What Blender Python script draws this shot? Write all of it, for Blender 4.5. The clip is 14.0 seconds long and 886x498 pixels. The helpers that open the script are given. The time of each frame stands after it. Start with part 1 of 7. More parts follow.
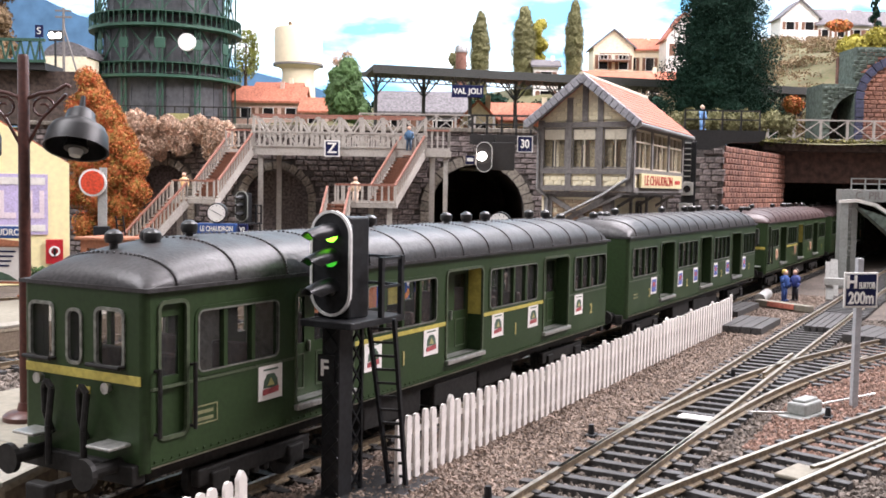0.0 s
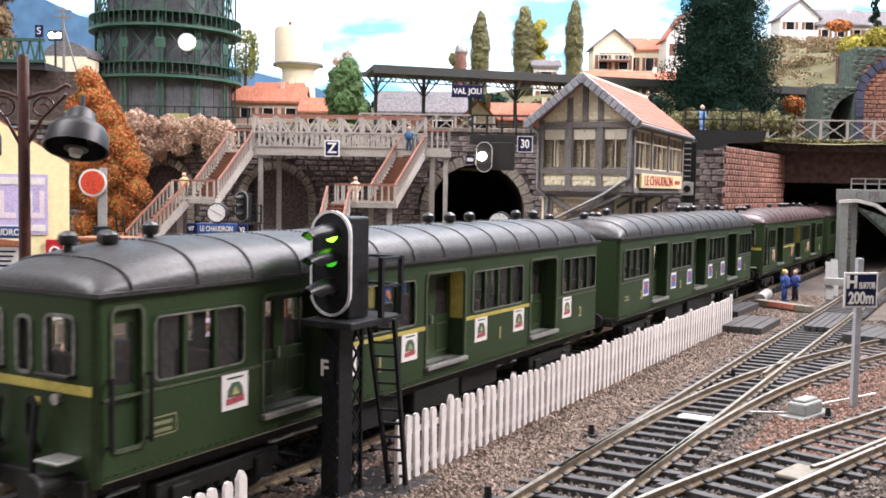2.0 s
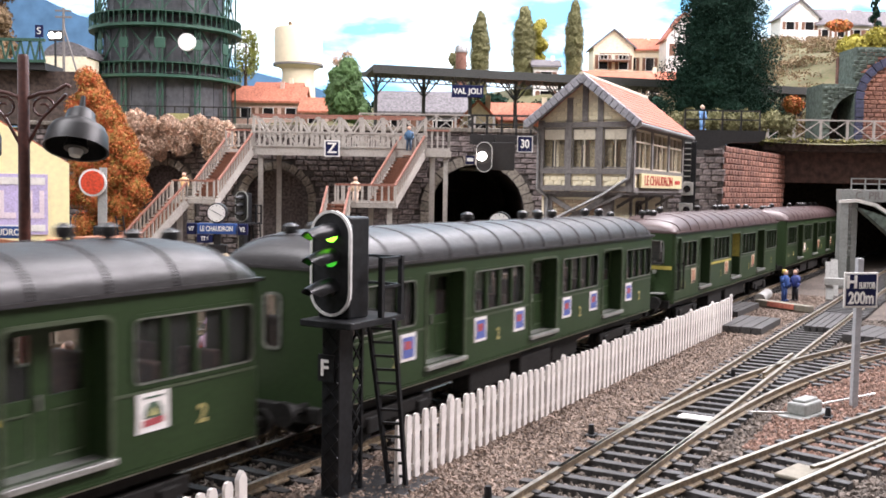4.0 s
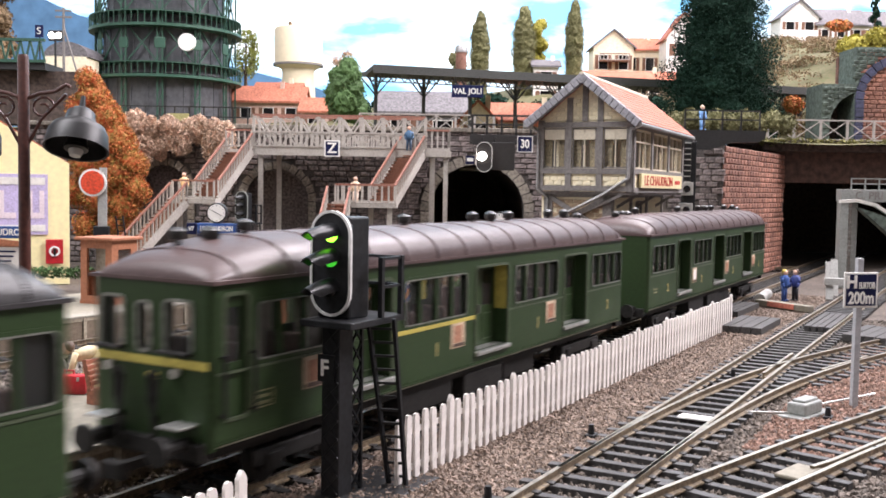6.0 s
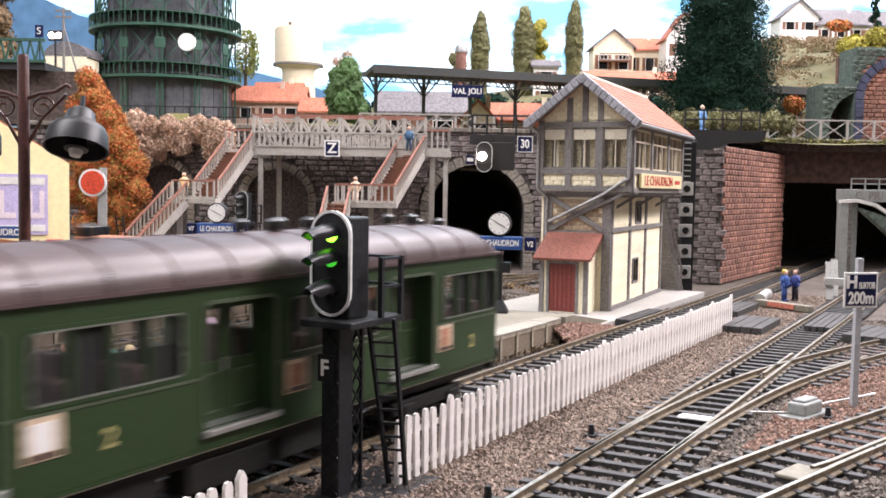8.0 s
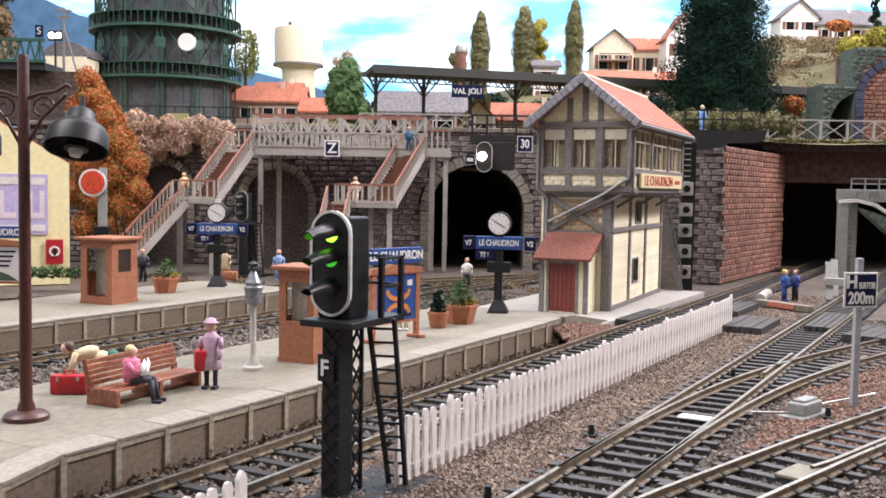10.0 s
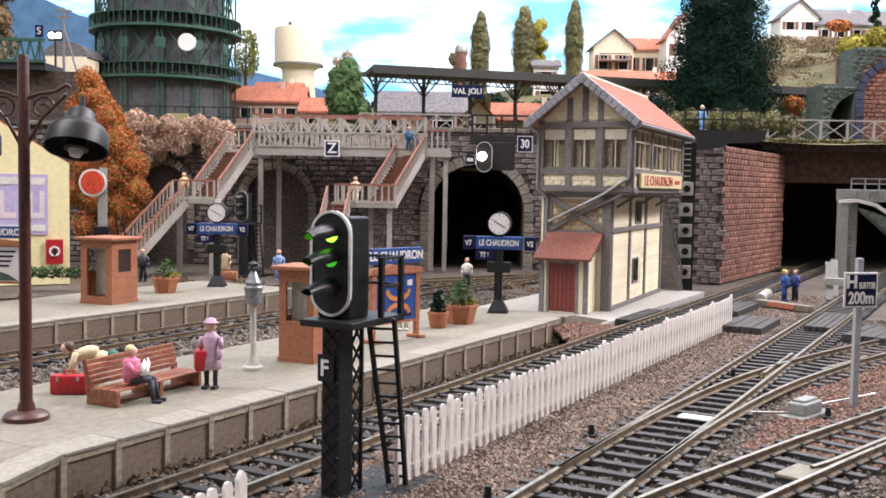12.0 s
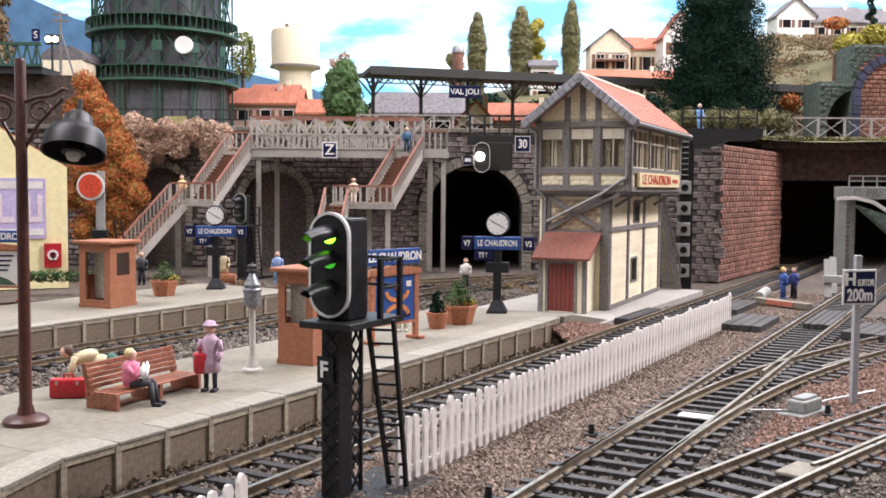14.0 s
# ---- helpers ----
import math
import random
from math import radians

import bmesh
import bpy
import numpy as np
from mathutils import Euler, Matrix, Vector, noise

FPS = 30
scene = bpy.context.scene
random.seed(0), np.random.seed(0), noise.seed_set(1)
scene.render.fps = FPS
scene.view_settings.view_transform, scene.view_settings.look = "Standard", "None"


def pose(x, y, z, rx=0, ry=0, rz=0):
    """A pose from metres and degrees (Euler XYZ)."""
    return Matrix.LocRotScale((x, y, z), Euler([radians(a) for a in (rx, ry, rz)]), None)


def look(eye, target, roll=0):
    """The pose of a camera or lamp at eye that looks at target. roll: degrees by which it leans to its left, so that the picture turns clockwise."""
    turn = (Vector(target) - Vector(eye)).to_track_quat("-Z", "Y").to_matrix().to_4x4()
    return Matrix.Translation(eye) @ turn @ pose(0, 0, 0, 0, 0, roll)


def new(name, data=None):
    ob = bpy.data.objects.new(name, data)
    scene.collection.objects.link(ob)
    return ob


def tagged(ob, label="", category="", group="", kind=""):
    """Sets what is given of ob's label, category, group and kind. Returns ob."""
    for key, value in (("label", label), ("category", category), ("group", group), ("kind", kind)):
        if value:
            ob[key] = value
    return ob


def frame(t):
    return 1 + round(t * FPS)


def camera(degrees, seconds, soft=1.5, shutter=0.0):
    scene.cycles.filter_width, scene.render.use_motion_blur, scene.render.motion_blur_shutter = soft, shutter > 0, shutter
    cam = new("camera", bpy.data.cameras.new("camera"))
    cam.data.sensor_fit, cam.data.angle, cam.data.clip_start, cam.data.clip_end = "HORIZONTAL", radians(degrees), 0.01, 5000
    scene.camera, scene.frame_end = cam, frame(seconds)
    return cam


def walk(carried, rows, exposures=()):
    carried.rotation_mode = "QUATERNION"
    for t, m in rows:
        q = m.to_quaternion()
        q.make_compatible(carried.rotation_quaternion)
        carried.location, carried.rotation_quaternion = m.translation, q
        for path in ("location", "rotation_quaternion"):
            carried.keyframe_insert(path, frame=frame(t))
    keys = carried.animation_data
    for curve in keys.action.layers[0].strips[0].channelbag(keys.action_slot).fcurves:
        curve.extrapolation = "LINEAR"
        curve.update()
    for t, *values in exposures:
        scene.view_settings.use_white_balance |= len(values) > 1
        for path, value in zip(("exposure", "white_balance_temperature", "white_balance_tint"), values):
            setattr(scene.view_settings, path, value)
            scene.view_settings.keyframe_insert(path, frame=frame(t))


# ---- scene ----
C = 0.01                      # the model is laid out in centimetres
EYE = (-5.134 * C, -14.071 * C, 6.125 * C)
YAW, PITCH, ROLL = 29.455, -3.561, 0.971


def aim(dyaw=0.0, dpitch=0.0, droll=0.0):
    a, b = radians(YAW + dyaw), radians(PITCH + dpitch)
    way = Vector((math.cos(b) * math.cos(a), math.cos(b) * math.sin(a), math.sin(b)))
    return look(EYE, Vector(EYE) + way, ROLL + droll)


cam = camera(48.09, 14.0, soft=1.7, shutter=0.5)
PX = 0.0326                   # degrees
walk(cam, [(0.0, aim()), (12.2, aim()), (12.5, aim(0, -1 * PX, -0.2)), (12.8, aim(0.8 * PX, 1.2 * PX, -0.4)), (12.95, aim(2.4 * PX, 1.5 * PX, -0.43)), (13.1, aim(-1 * PX, 2 * PX, -0.35)),
           (13.3, aim(-4.6 * PX, 2.5 * PX, -0.22)), (13.5, aim(-4.8 * PX, 2.5 * PX, -0.2)), (13.75, aim(-3.2 * PX, 1.8 * PX, -0.4)), (14.0, aim(-2.5 * PX, 1.2 * PX, -0.47))],
     exposures=[(0.0, 0.42), (8.2, 0.4), (8.9, 0.28), (10.3, 0.08), (14.0, 0.08)])

# ---- light: the ceiling lamps of the room and an added ambient fill ----
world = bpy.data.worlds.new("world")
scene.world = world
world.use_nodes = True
# even fill from all sides, added in place of light off room surfaces
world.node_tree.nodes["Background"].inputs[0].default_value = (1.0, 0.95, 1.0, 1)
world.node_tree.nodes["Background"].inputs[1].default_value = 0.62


def lamp_area(name, at, to, sx, sy, power, colour):
    d = bpy.data.lights.new(name, "AREA")
    d.shape, d.size, d.size_y, d.energy, d.color = "RECTANGLE", sx, sy, power, colour
    ob = new(name, d)
    ob.matrix_world = look(at, to)
    return ob


lamp_area("ceiling_lamp_light", (1.1, -0.85, 1.2), (0.65, 0.1, 0.05), 1.0, 0.3, 40, (1, 0.925, 0.985))
lamp_area("ceiling_lamp_light", (1.35, 0.15, 1.3), (0.7, 0.2, 0), 0.5, 1.0, 23, (1, 0.935, 0.995))
lamp_area("ceiling_lamp_light", (-0.15, 0.5, 1.15), (0.38, 0.32, 0.05), 0.5, 0.7, 17, (0.98, 0.95, 1.0))
SKY_GLOW = 0.75               # emission of the painted sky board, in place of lamplight on it
scene.view_settings.exposure = 0.0


# ---- materials ----
def M(name, col, rough=0.6, metal=0.0, grain=900.0, var=0.25, bump=0.0, stain=60.0, dirt=0.2, col2=None, obj_rand=0.0, island=0.0, spec=0.5):
    """Surface with fine grain, large stains and relief; scales are per metre."""
    m = bpy.data.materials.new(name)
    m.use_nodes = True
    nt = m.node_tree
    N, L = nt.nodes, nt.links
    bs = N["Principled BSDF"]
    bs.inputs["Roughness"].default_value, bs.inputs["Metallic"].default_value = rough, metal
    bs.inputs["Specular IOR Level"].default_value = spec
    co = N.new("ShaderNodeTexCoord").outputs["Object"]
    n1, n2 = N.new("ShaderNodeTexNoise"), N.new("ShaderNodeTexNoise")
    n1.inputs["Scale"].default_value, n2.inputs["Scale"].default_value = grain, stain
    n1.inputs["Detail"].default_value, n2.inputs["Detail"].default_value = 4, 5
    L.new(co, n1.inputs["Vector"]), L.new(co, n2.inputs["Vector"])
    c2 = col2 or tuple(max(0, c * (1 - var * 1.6)) for c in col)
    mix = N.new("ShaderNodeMix")
    mix.data_type = "RGBA"
    mix.inputs["A"].default_value, mix.inputs["B"].default_value = (*[min(1, c * (1 + var * 0.4)) for c in col], 1), (*c2, 1)
    r1 = N.new("ShaderNodeMapRange")
    r1.inputs[1].default_value, r1.inputs[2].default_value = 0.35, 0.68
    L.new(n1.outputs["Fac"], r1.inputs[0]), L.new(r1.outputs[0], mix.inputs["Factor"])
    out = mix.outputs["Result"]
    mul = N.new("ShaderNodeMix")
    mul.data_type, mul.blend_type = "RGBA", "MULTIPLY"
    r2 = N.new("ShaderNodeMapRange")
    r2.inputs[1].default_value, r2.inputs[2].default_value = 0.4, 0.7
    r2.inputs[4].default_value = dirt
    L.new(n2.outputs["Fac"], r2.inputs[0]), L.new(r2.outputs[0], mul.inputs["Factor"])
    L.new(out, mul.inputs["A"])
    mul.inputs["B"].default_value = (0.3, 0.26, 0.22, 1)
    out = mul.outputs["Result"]
    if obj_rand or island:
        src = N.new("ShaderNodeObjectInfo").outputs["Random"] if obj_rand else N.new("ShaderNodeNewGeometry").outputs["Random Per Island"]
        hs = N.new("ShaderNodeHueSaturation")
        k = obj_rand or island
        r3 = N.new("ShaderNodeMapRange")
        r3.inputs[3].default_value, r3.inputs[4].default_value = 1 - k, 1 + k
        L.new(src, r3.inputs[0]), L.new(r3.outputs[0], hs.inputs["Value"]), L.new(out, hs.inputs["Color"])
        out = hs.outputs["Color"]
    L.new(out, bs.inputs["Base Color"])
    rr = N.new("ShaderNodeMapRange")
    rr.inputs[3].default_value, rr.inputs[4].default_value = max(0.03, rough - 0.1), min(1, rough + 0.12)
    L.new(n2.outputs["Fac"], rr.inputs[0]), L.new(rr.outputs[0], bs.inputs["Roughness"])
    if bump:
        b = N.new("ShaderNodeBump")
        b.inputs["Strength"].default_value, b.inputs["Distance"].default_value = bump, 0.0004
        L.new(n1.outputs["Fac"], b.inputs["Height"]), L.new(b.outputs[0], bs.inputs["Normal"])
    return m


def glow(name, col, power):
    m = bpy.data.materials.new(name)
    m.use_nodes = True
    bs = m.node_tree.nodes["Principled BSDF"]
    bs.inputs["Base Color"].default_value = (*col, 1)
    bs.inputs["Emission Color"].default_value, bs.inputs["Emission Strength"].default_value = (*col, 1), power
    return m


def glass(name, tint=(0.9, 0.92, 0.9), rough=0.03, alpha=0.25):
    m = bpy.data.materials.new(name)
    m.use_nodes = True
    bs = m.node_tree.nodes["Principled BSDF"]
    bs.inputs["Base Color"].default_value = (*tint, 1)
    bs.inputs["Roughness"].default_value, bs.inputs["Alpha"].default_value = rough, alpha
    return m


# ---- building helpers (centimetres) ----
def bx(bm, x0, y0, z0, x1, y1, z1, bev=0.0):
    vs = bmesh.ops.create_cube(bm, size=1, matrix=Matrix.Translation(((x0 + x1) / 2, (y0 + y1) / 2, (z0 + z1) / 2)) @ Matrix.Diagonal((abs(x1 - x0), abs(y1 - y0), abs(z1 - z0), 1)))["verts"]
    if bev:
        es = list({e for v in vs for e in v.link_edges})
        bmesh.ops.bevel(bm, geom=es, offset=bev, segments=2, affect="EDGES", profile=0.5)
    return bm


def BX(*a, bev=0.0):
    return bx(bmesh.new(), *a, bev=bev)


def cyl(bm, p0, p1, r0, r1=None, n=12, caps=True):
    r1 = r0 if r1 is None else r1
    d = Vector(p1) - Vector(p0)
    m = Matrix.Translation((Vector(p0) + Vector(p1)) / 2) @ d.to_track_quat("Z", "Y").to_matrix().to_4x4()
    bmesh.ops.create_cone(bm, cap_ends=caps, segments=n, radius1=r0, radius2=max(r1, 1e-4), depth=d.length, matrix=m)
    return bm


def CYL(*a, **k):
    return cyl(bmesh.new(), *a, **k)


def bar(bm, p0, p1, w, h=None):
    """Square bar between two points."""
    h = h or w
    d = Vector(p1) - Vector(p0)
    m = Matrix.Translation((Vector(p0) + Vector(p1)) / 2) @ d.to_track_quat("Z", "Y").to_matrix().to_4x4()
    bmesh.ops.create_cube(bm, size=1, matrix=m @ Matrix.Diagonal((w, h, d.length, 1)))
    return bm


def lathe(bm, prof, n=20, at=(0, 0, 0)):
    """Turned body from (radius, height) pairs."""
    rings = [[bm.verts.new((at[0] + r * math.cos(i * math.tau / n), at[1] + r * math.sin(i * math.tau / n), at[2] + z)) for i in range(n)] for r, z in prof]
    for a, b in zip(rings, rings[1:]):
        for i in range(n):
            bm.faces.new((a[i], a[(i + 1) % n], b[(i + 1) % n], b[i]))
    bm.faces.new(rings[0][::-1]), bm.faces.new(rings[-1])
    return bm


def prism(bm, outline, y0, y1):
    """Outline in x, z pulled along y."""
    a = [bm.verts.new((x, y0, z)) for x, z in outline]
    b = [bm.verts.new((x, y1, z)) for x, z in outline]
    n = len(a)
    bm.faces.new(a), bm.faces.new(b[::-1])
    for i in range(n):
        bm.faces.new((a[i], b[i], b[(i + 1) % n], a[(i + 1) % n]))
    return bm


def wall(bm, u0, u1, z0, z1, holes, y0, y1):
    """Upright wall in the x-z plane from y0 to y1 with rectangular openings (u0, u1, z0, z1) through it."""
    us = sorted({u0, u1, *[h[0] for h in holes], *[h[1] for h in holes]})
    zs = sorted({z0, z1, *[h[2] for h in holes], *[h[3] for h in holes]})

    def quad(*p):
        bm.faces.new([bm.verts.new(q) for q in p])

    for a, b in zip(us, us[1:]):
        for c, d in zip(zs, zs[1:]):
            if any(h[0] <= a and b <= h[1] and h[2] <= c and d <= h[3] for h in holes):
                continue
            for y in (y0, y1):
                quad((a, y, c), (b, y, c), (b, y, d), (a, y, d))
    for a, b, c, d in [*holes, (u0, u1, z0, z1)]:
        quad((a, y0, c), (b, y0, c), (b, y1, c), (a, y1, c))
        quad((a, y0, d), (b, y0, d), (b, y1, d), (a, y1, d))
        quad((a, y0, c), (a, y1, c), (a, y1, d), (a, y0, d))
        quad((b, y0, c), (b, y1, c), (b, y1, d), (b, y0, d))
    bmesh.ops.remove_doubles(bm, verts=bm.verts, dist=1e-5)
    return bm


def ring(bm, a, b, c, d, y, w, t):
    """Rectangular frame round an opening, proud of y by t towards -y."""
    for q in ((a - w, b + w, c - w, c), (a - w, b + w, d, d + w), (a - w, a, c, d), (b, b + w, c, d)):
        bx(bm, q[0], y - t, q[2], q[1], y + t, q[3])
    return bm


def soft_ring(bm, a, b, c, d, y, w, t, r):
    """Frame round an opening with rounded inner corners of radius r, proud of y by t."""
    inner, outer = [], []
    for cx, cz, q in ((b - r, d - r, 0), (a + r, d - r, 1), (a + r, c + r, 2), (b - r, c + r, 3)):
        for k in range(6):
            e = math.pi / 2 * (q + k / 5)
            inner.append((cx + r * math.cos(e), cz + r * math.sin(e)))
            outer.append((cx + (r + w) * math.cos(e), cz + (r + w) * math.sin(e)))
    loops = [[bm.verts.new((x, yy, z)) for x, z in pts] for pts, yy in ((outer, y - t), (inner, y - t), (inner, y + t), (outer, y + t))]
    for p, q in zip(loops, loops[1:] + loops[:1]):
        for i in range(len(p)):
            bm.faces.new((p[i], p[(i + 1) % len(p)], q[(i + 1) % len(p)], q[i]))
    return bm


def mesh_of(name, bm, mat, smooth=False):
    bmesh.ops.recalc_face_normals(bm, faces=bm.faces)
    bmesh.ops.scale(bm, vec=(C, C, C), verts=bm.verts)
    me = bpy.data.meshes.new(name)
    bm.to_mesh(me)
    bm.free()
    me.materials.append(mat)
    if smooth:
        me.shade_smooth()
        me.set_sharp_from_angle(angle=radians(40))
    return me


def part(name, bm, mat, parent, label="", smooth=False, m=None):
    me = bm if isinstance(bm, bpy.types.Mesh) else mesh_of(name, bm, mat, smooth)
    ob = new(name, me)
    ob.parent = parent
    if m:
        ob.matrix_basis = m
    return tagged(ob, label) if label else ob


def P(x, y, z, rz=0.0, rx=0.0, ry=0.0):
    return pose(x * C, y * C, z * C, rx, ry, rz)


def thing(name, label, category, at=None, group="", kind=""):
    ob = new(name)
    ob.empty_display_size = 0.01
    ob.matrix_basis = at or Matrix()
    return tagged(ob, label, category, group, kind)


def solo(name, bm, mat, label, category, at=None, group="", kind="", smooth=False):
    ob = new(name, mesh_of(name, bm, mat, smooth))
    ob.matrix_basis = at or Matrix()
    return tagged(ob, label, category, group, kind)


def BG(a, b, z=0.0, turn=0.0):
    """Pose of a thing at the back: a to the side, b away from the viewer's spot, its -y side facing the viewer."""
    c, s = math.cos(radians(YAW)), math.sin(radians(YAW))
    return P(EYE[0] / C + b * c + a * s, EYE[1] / C + b * s - a * c, z, YAW - 90 + turn)


def text_mesh(words, height, mat, depth=0.006, bold=0.0):
    cu = bpy.data.curves.new("writing", "FONT")
    cu.body, cu.size, cu.extrude, cu.offset = words, height * C, depth * C, bold * C
    cu.align_x, cu.align_y = "CENTER", "CENTER"
    ob = bpy.data.objects.new("writing", cu)
    me = bpy.data.meshes.new_from_object(ob)
    bpy.data.objects.remove(ob)
    me.materials.append(mat)
    return me


def writing(words, height, mat, parent, x, y, z, rz=0.0, bold=0.0, squeeze=1.0, name="lettering"):
    """Letters standing upright, read from the -y side when rz is 0."""
    ob = new(name, text_mesh(words, height, mat, bold=bold))
    ob.parent = parent
    ob.matrix_basis = P(x, y, z, rz, 90) @ Matrix.Diagonal((squeeze, 1, 1, 1))
    return ob


ballast_m = M("ballast_ground", (0.105, 0.082, 0.065), 0.95, grain=700, var=0.5, bump=0.8, dirt=0.4)
stone_m = M("ballast_stone", (0.25, 0.19, 0.15), 0.9, grain=900, var=0.35, island=0.45, dirt=0.3)
rail_m = M("rail_steel", (0.60, 0.55, 0.47), 0.3, 1.0, grain=500, var=0.2, stain=150, dirt=0.35)
railside_m = M("rail_rust", (0.24, 0.185, 0.12), 0.5, 0.3, var=0.4, stain=120, dirt=0.5)
sleeper_m = M("sleeper_black", (0.035, 0.033, 0.032), 0.55, var=0.4, bump=0.3, obj_rand=0.3)
slab_m = M("platform_concrete", (0.235, 0.215, 0.165), 0.7, grain=500, var=0.14, bump=0.15, stain=22, dirt=0.35)
edge_m = M("platform_edge", (0.20, 0.155, 0.11), 0.8, grain=900, var=0.2, bump=0.2)
edgetop_m = M("platform_coping", (0.285, 0.265, 0.22), 0.8, grain=900, var=0.15, bump=0.2, obj_rand=0.12)
white_m = M("fence_white", (0.78, 0.74, 0.70), 0.6, grain=900, var=0.06, stain=200, dirt=0.25)
black_m = M("signal_black", (0.018, 0.019, 0.021), 0.4, var=0.3, stain=200, dirt=0.0, spec=0.3)
green_m = M("coach_green", (0.026, 0.048, 0.018), 0.42, var=0.12, stain=50, dirt=0.15, spec=0.25)
roofdark_m = M("roof_dark", (0.042, 0.040, 0.041), 0.42, grain=1200, var=0.35, bump=0.25, stain=120, dirt=0.4, spec=0.4)
roofbrown_m = M("roof_brown", (0.088, 0.056, 0.054), 0.4, grain=1200, var=0.2, bump=0.2, stain=100, dirt=0.3, spec=0.4)
stonewall_m = M("stone_grey", (0.21, 0.175, 0.168), 0.85, grain=500, var=0.4, bump=0.6, obj_rand=0.3, dirt=0.4)
mortar_m = M("mortar", (0.08, 0.07, 0.065), 0.95, grain=800, var=0.3, bump=0.5)
brick_m = M("brick_red", (0.30, 0.145, 0.105), 0.8, grain=700, var=0.35, bump=0.4, obj_rand=0.3, dirt=0.6)
cream_m = M("cream_wall", (0.88, 0.80, 0.58), 0.7, grain=900, var=0.1, bump=0.15, dirt=0.15, obj_rand=0.08)
timber_m = M("timber_grey", (0.215, 0.20, 0.19), 0.7, grain=900, var=0.25, bump=0.2)
tile_m = M("roof_tile_red", (0.52, 0.16, 0.09), 0.65, grain=900, var=0.2, bump=0.3, obj_rand=0.15)

# ---- ground ----
def ground():
    bm = bmesh.new()
    bmesh.ops.create_grid(bm, x_segments=80, y_segments=60, size=1, matrix=Matrix.Translation((40, 0, -0.36)) @ Matrix.Diagonal((260, 200, 1, 1)))
    solo("ground", bm, ballast_m, "baseboard covered with brown-grey ballast", "ground", kind="structure")


ground()
# unseen dark screens, added to cut ambient light on the coach sides
screen_m = M("light_screen_dark", (0.16, 0.135, 0.12), 0.9, grain=60, var=0.15, stain=6, dirt=0.3)
solo("light_screen_south", BX(-160, -82, -0.3, 190, -80, 62), screen_m, "added dark brown screen that cuts the ambient light behind the viewer", "wall", kind="structure")
solo("light_screen_west", BX(-162, -82, -0.3, -160, 60, 62), screen_m, "added dark brown end screen that cuts the ambient light", "wall", kind="structure")


def along(points, step):
    """Points every step along a polyline, with headings."""
    out, rest = [], 0.0
    for (x0, y0), (x1, y1) in zip(points, points[1:]):
        d = math.hypot(x1 - x0, y1 - y0)
        h = math.atan2(y1 - y0, x1 - x0)
        s = rest
        while s < d:
            out.append((x0 + (x1 - x0) * s / d, y0 + (y1 - y0) * s / d, h))
            s += step
        rest = s - d
    return out


def offset(points, w):
    res = []
    for i, (x, y) in enumerate(points):
        x0, y0 = points[max(0, i - 1)]
        x1, y1 = points[min(len(points) - 1, i + 1)]
        h = math.atan2(y1 - y0, x1 - x0)
        res.append((x - w * math.sin(h), y + w * math.cos(h)))
    return res


RAILSEC = [(-0.12, -0.21), (0.12, -0.21), (0.12, -0.17), (0.03, -0.15), (0.03, -0.07), (0.055, -0.05), (0.055, -0.004), (-0.055, -0.004), (-0.055, -0.05), (-0.03, -0.07), (-0.03, -0.15), (-0.12, -0.17)]


def rail(points, parent, mat_side, mat_top, z=0.0):
    bm = bmesh.new()
    rings = [[bm.verts.new((*offset(points, w)[i], z + h)) for w, h in RAILSEC] for i in range(len(points))]
    for a, b in zip(rings, rings[1:]):
        for i in range(len(RAILSEC)):
            bm.faces.new((a[i], a[(i + 1) % 12], b[(i + 1) % 12], b[i]))
    bm.faces.new(rings[0]), bm.faces.new(rings[-1][::-1])
    body = part("rail", bm, mat_side, parent)
    bm = bmesh.new()
    lo, hi = offset(points, -0.05), offset(points, 0.05)
    va = [bm.verts.new((*q, z)) for q in lo]
    vb = [bm.verts.new((*q, z)) for q in hi]
    vc = [bm.verts.new((*q, z - 0.012)) for q in lo]
    vd = [bm.verts.new((*q, z - 0.012)) for q in hi]
    for i in range(len(points) - 1):
        for a, b in ((va, vb), (vc, va), (vb, vd)):
            bm.faces.new((a[i], a[i + 1], b[i + 1], b[i]))
    part("rail_head", bm, mat_top, body, "polished running surface")


sleeper_mesh = mesh_of("sleeper", BX(-0.13, -1.45, -0.36, 0.13, 1.45, -0.19, bev=0.015), sleeper_m)
chair_mesh = mesh_of("rail_chair", BX(-0.1, -0.2, -0.2, 0.1, 0.2, -0.14, bev=0.02), sleeper_m)


def track(label, points, gauge=0.86, step=0.78, sleepers_from=-999):
    t = thing("railway_track", label, "railway track", kind="structure")
    rail(offset(points, gauge), t, railside_m, rail_m)
    rail(offset(points, -gauge), t, railside_m, rail_m)
    for x, y, h in along(points, step):
        if x < sleepers_from:
            continue
        s = part("sleeper", sleeper_mesh, None, t, m=P(x, y, 0, math.degrees(h) + random.uniform(-1, 1)))
        for w in (-gauge, gauge):
            part("rail_chair", chair_mesh, None, s, m=P(0, w, 0))
    return t


def bend(x0, y0, h0, h1, length, n=14):
    pts = [(x0, y0)]
    for i in range(n):
        h = radians(h0 + (h1 - h0) * (i + 0.5) / n)
        pts.append((pts[-1][0] + math.cos(h) * length / n, pts[-1][1] + math.sin(h) * length / n))
    return pts


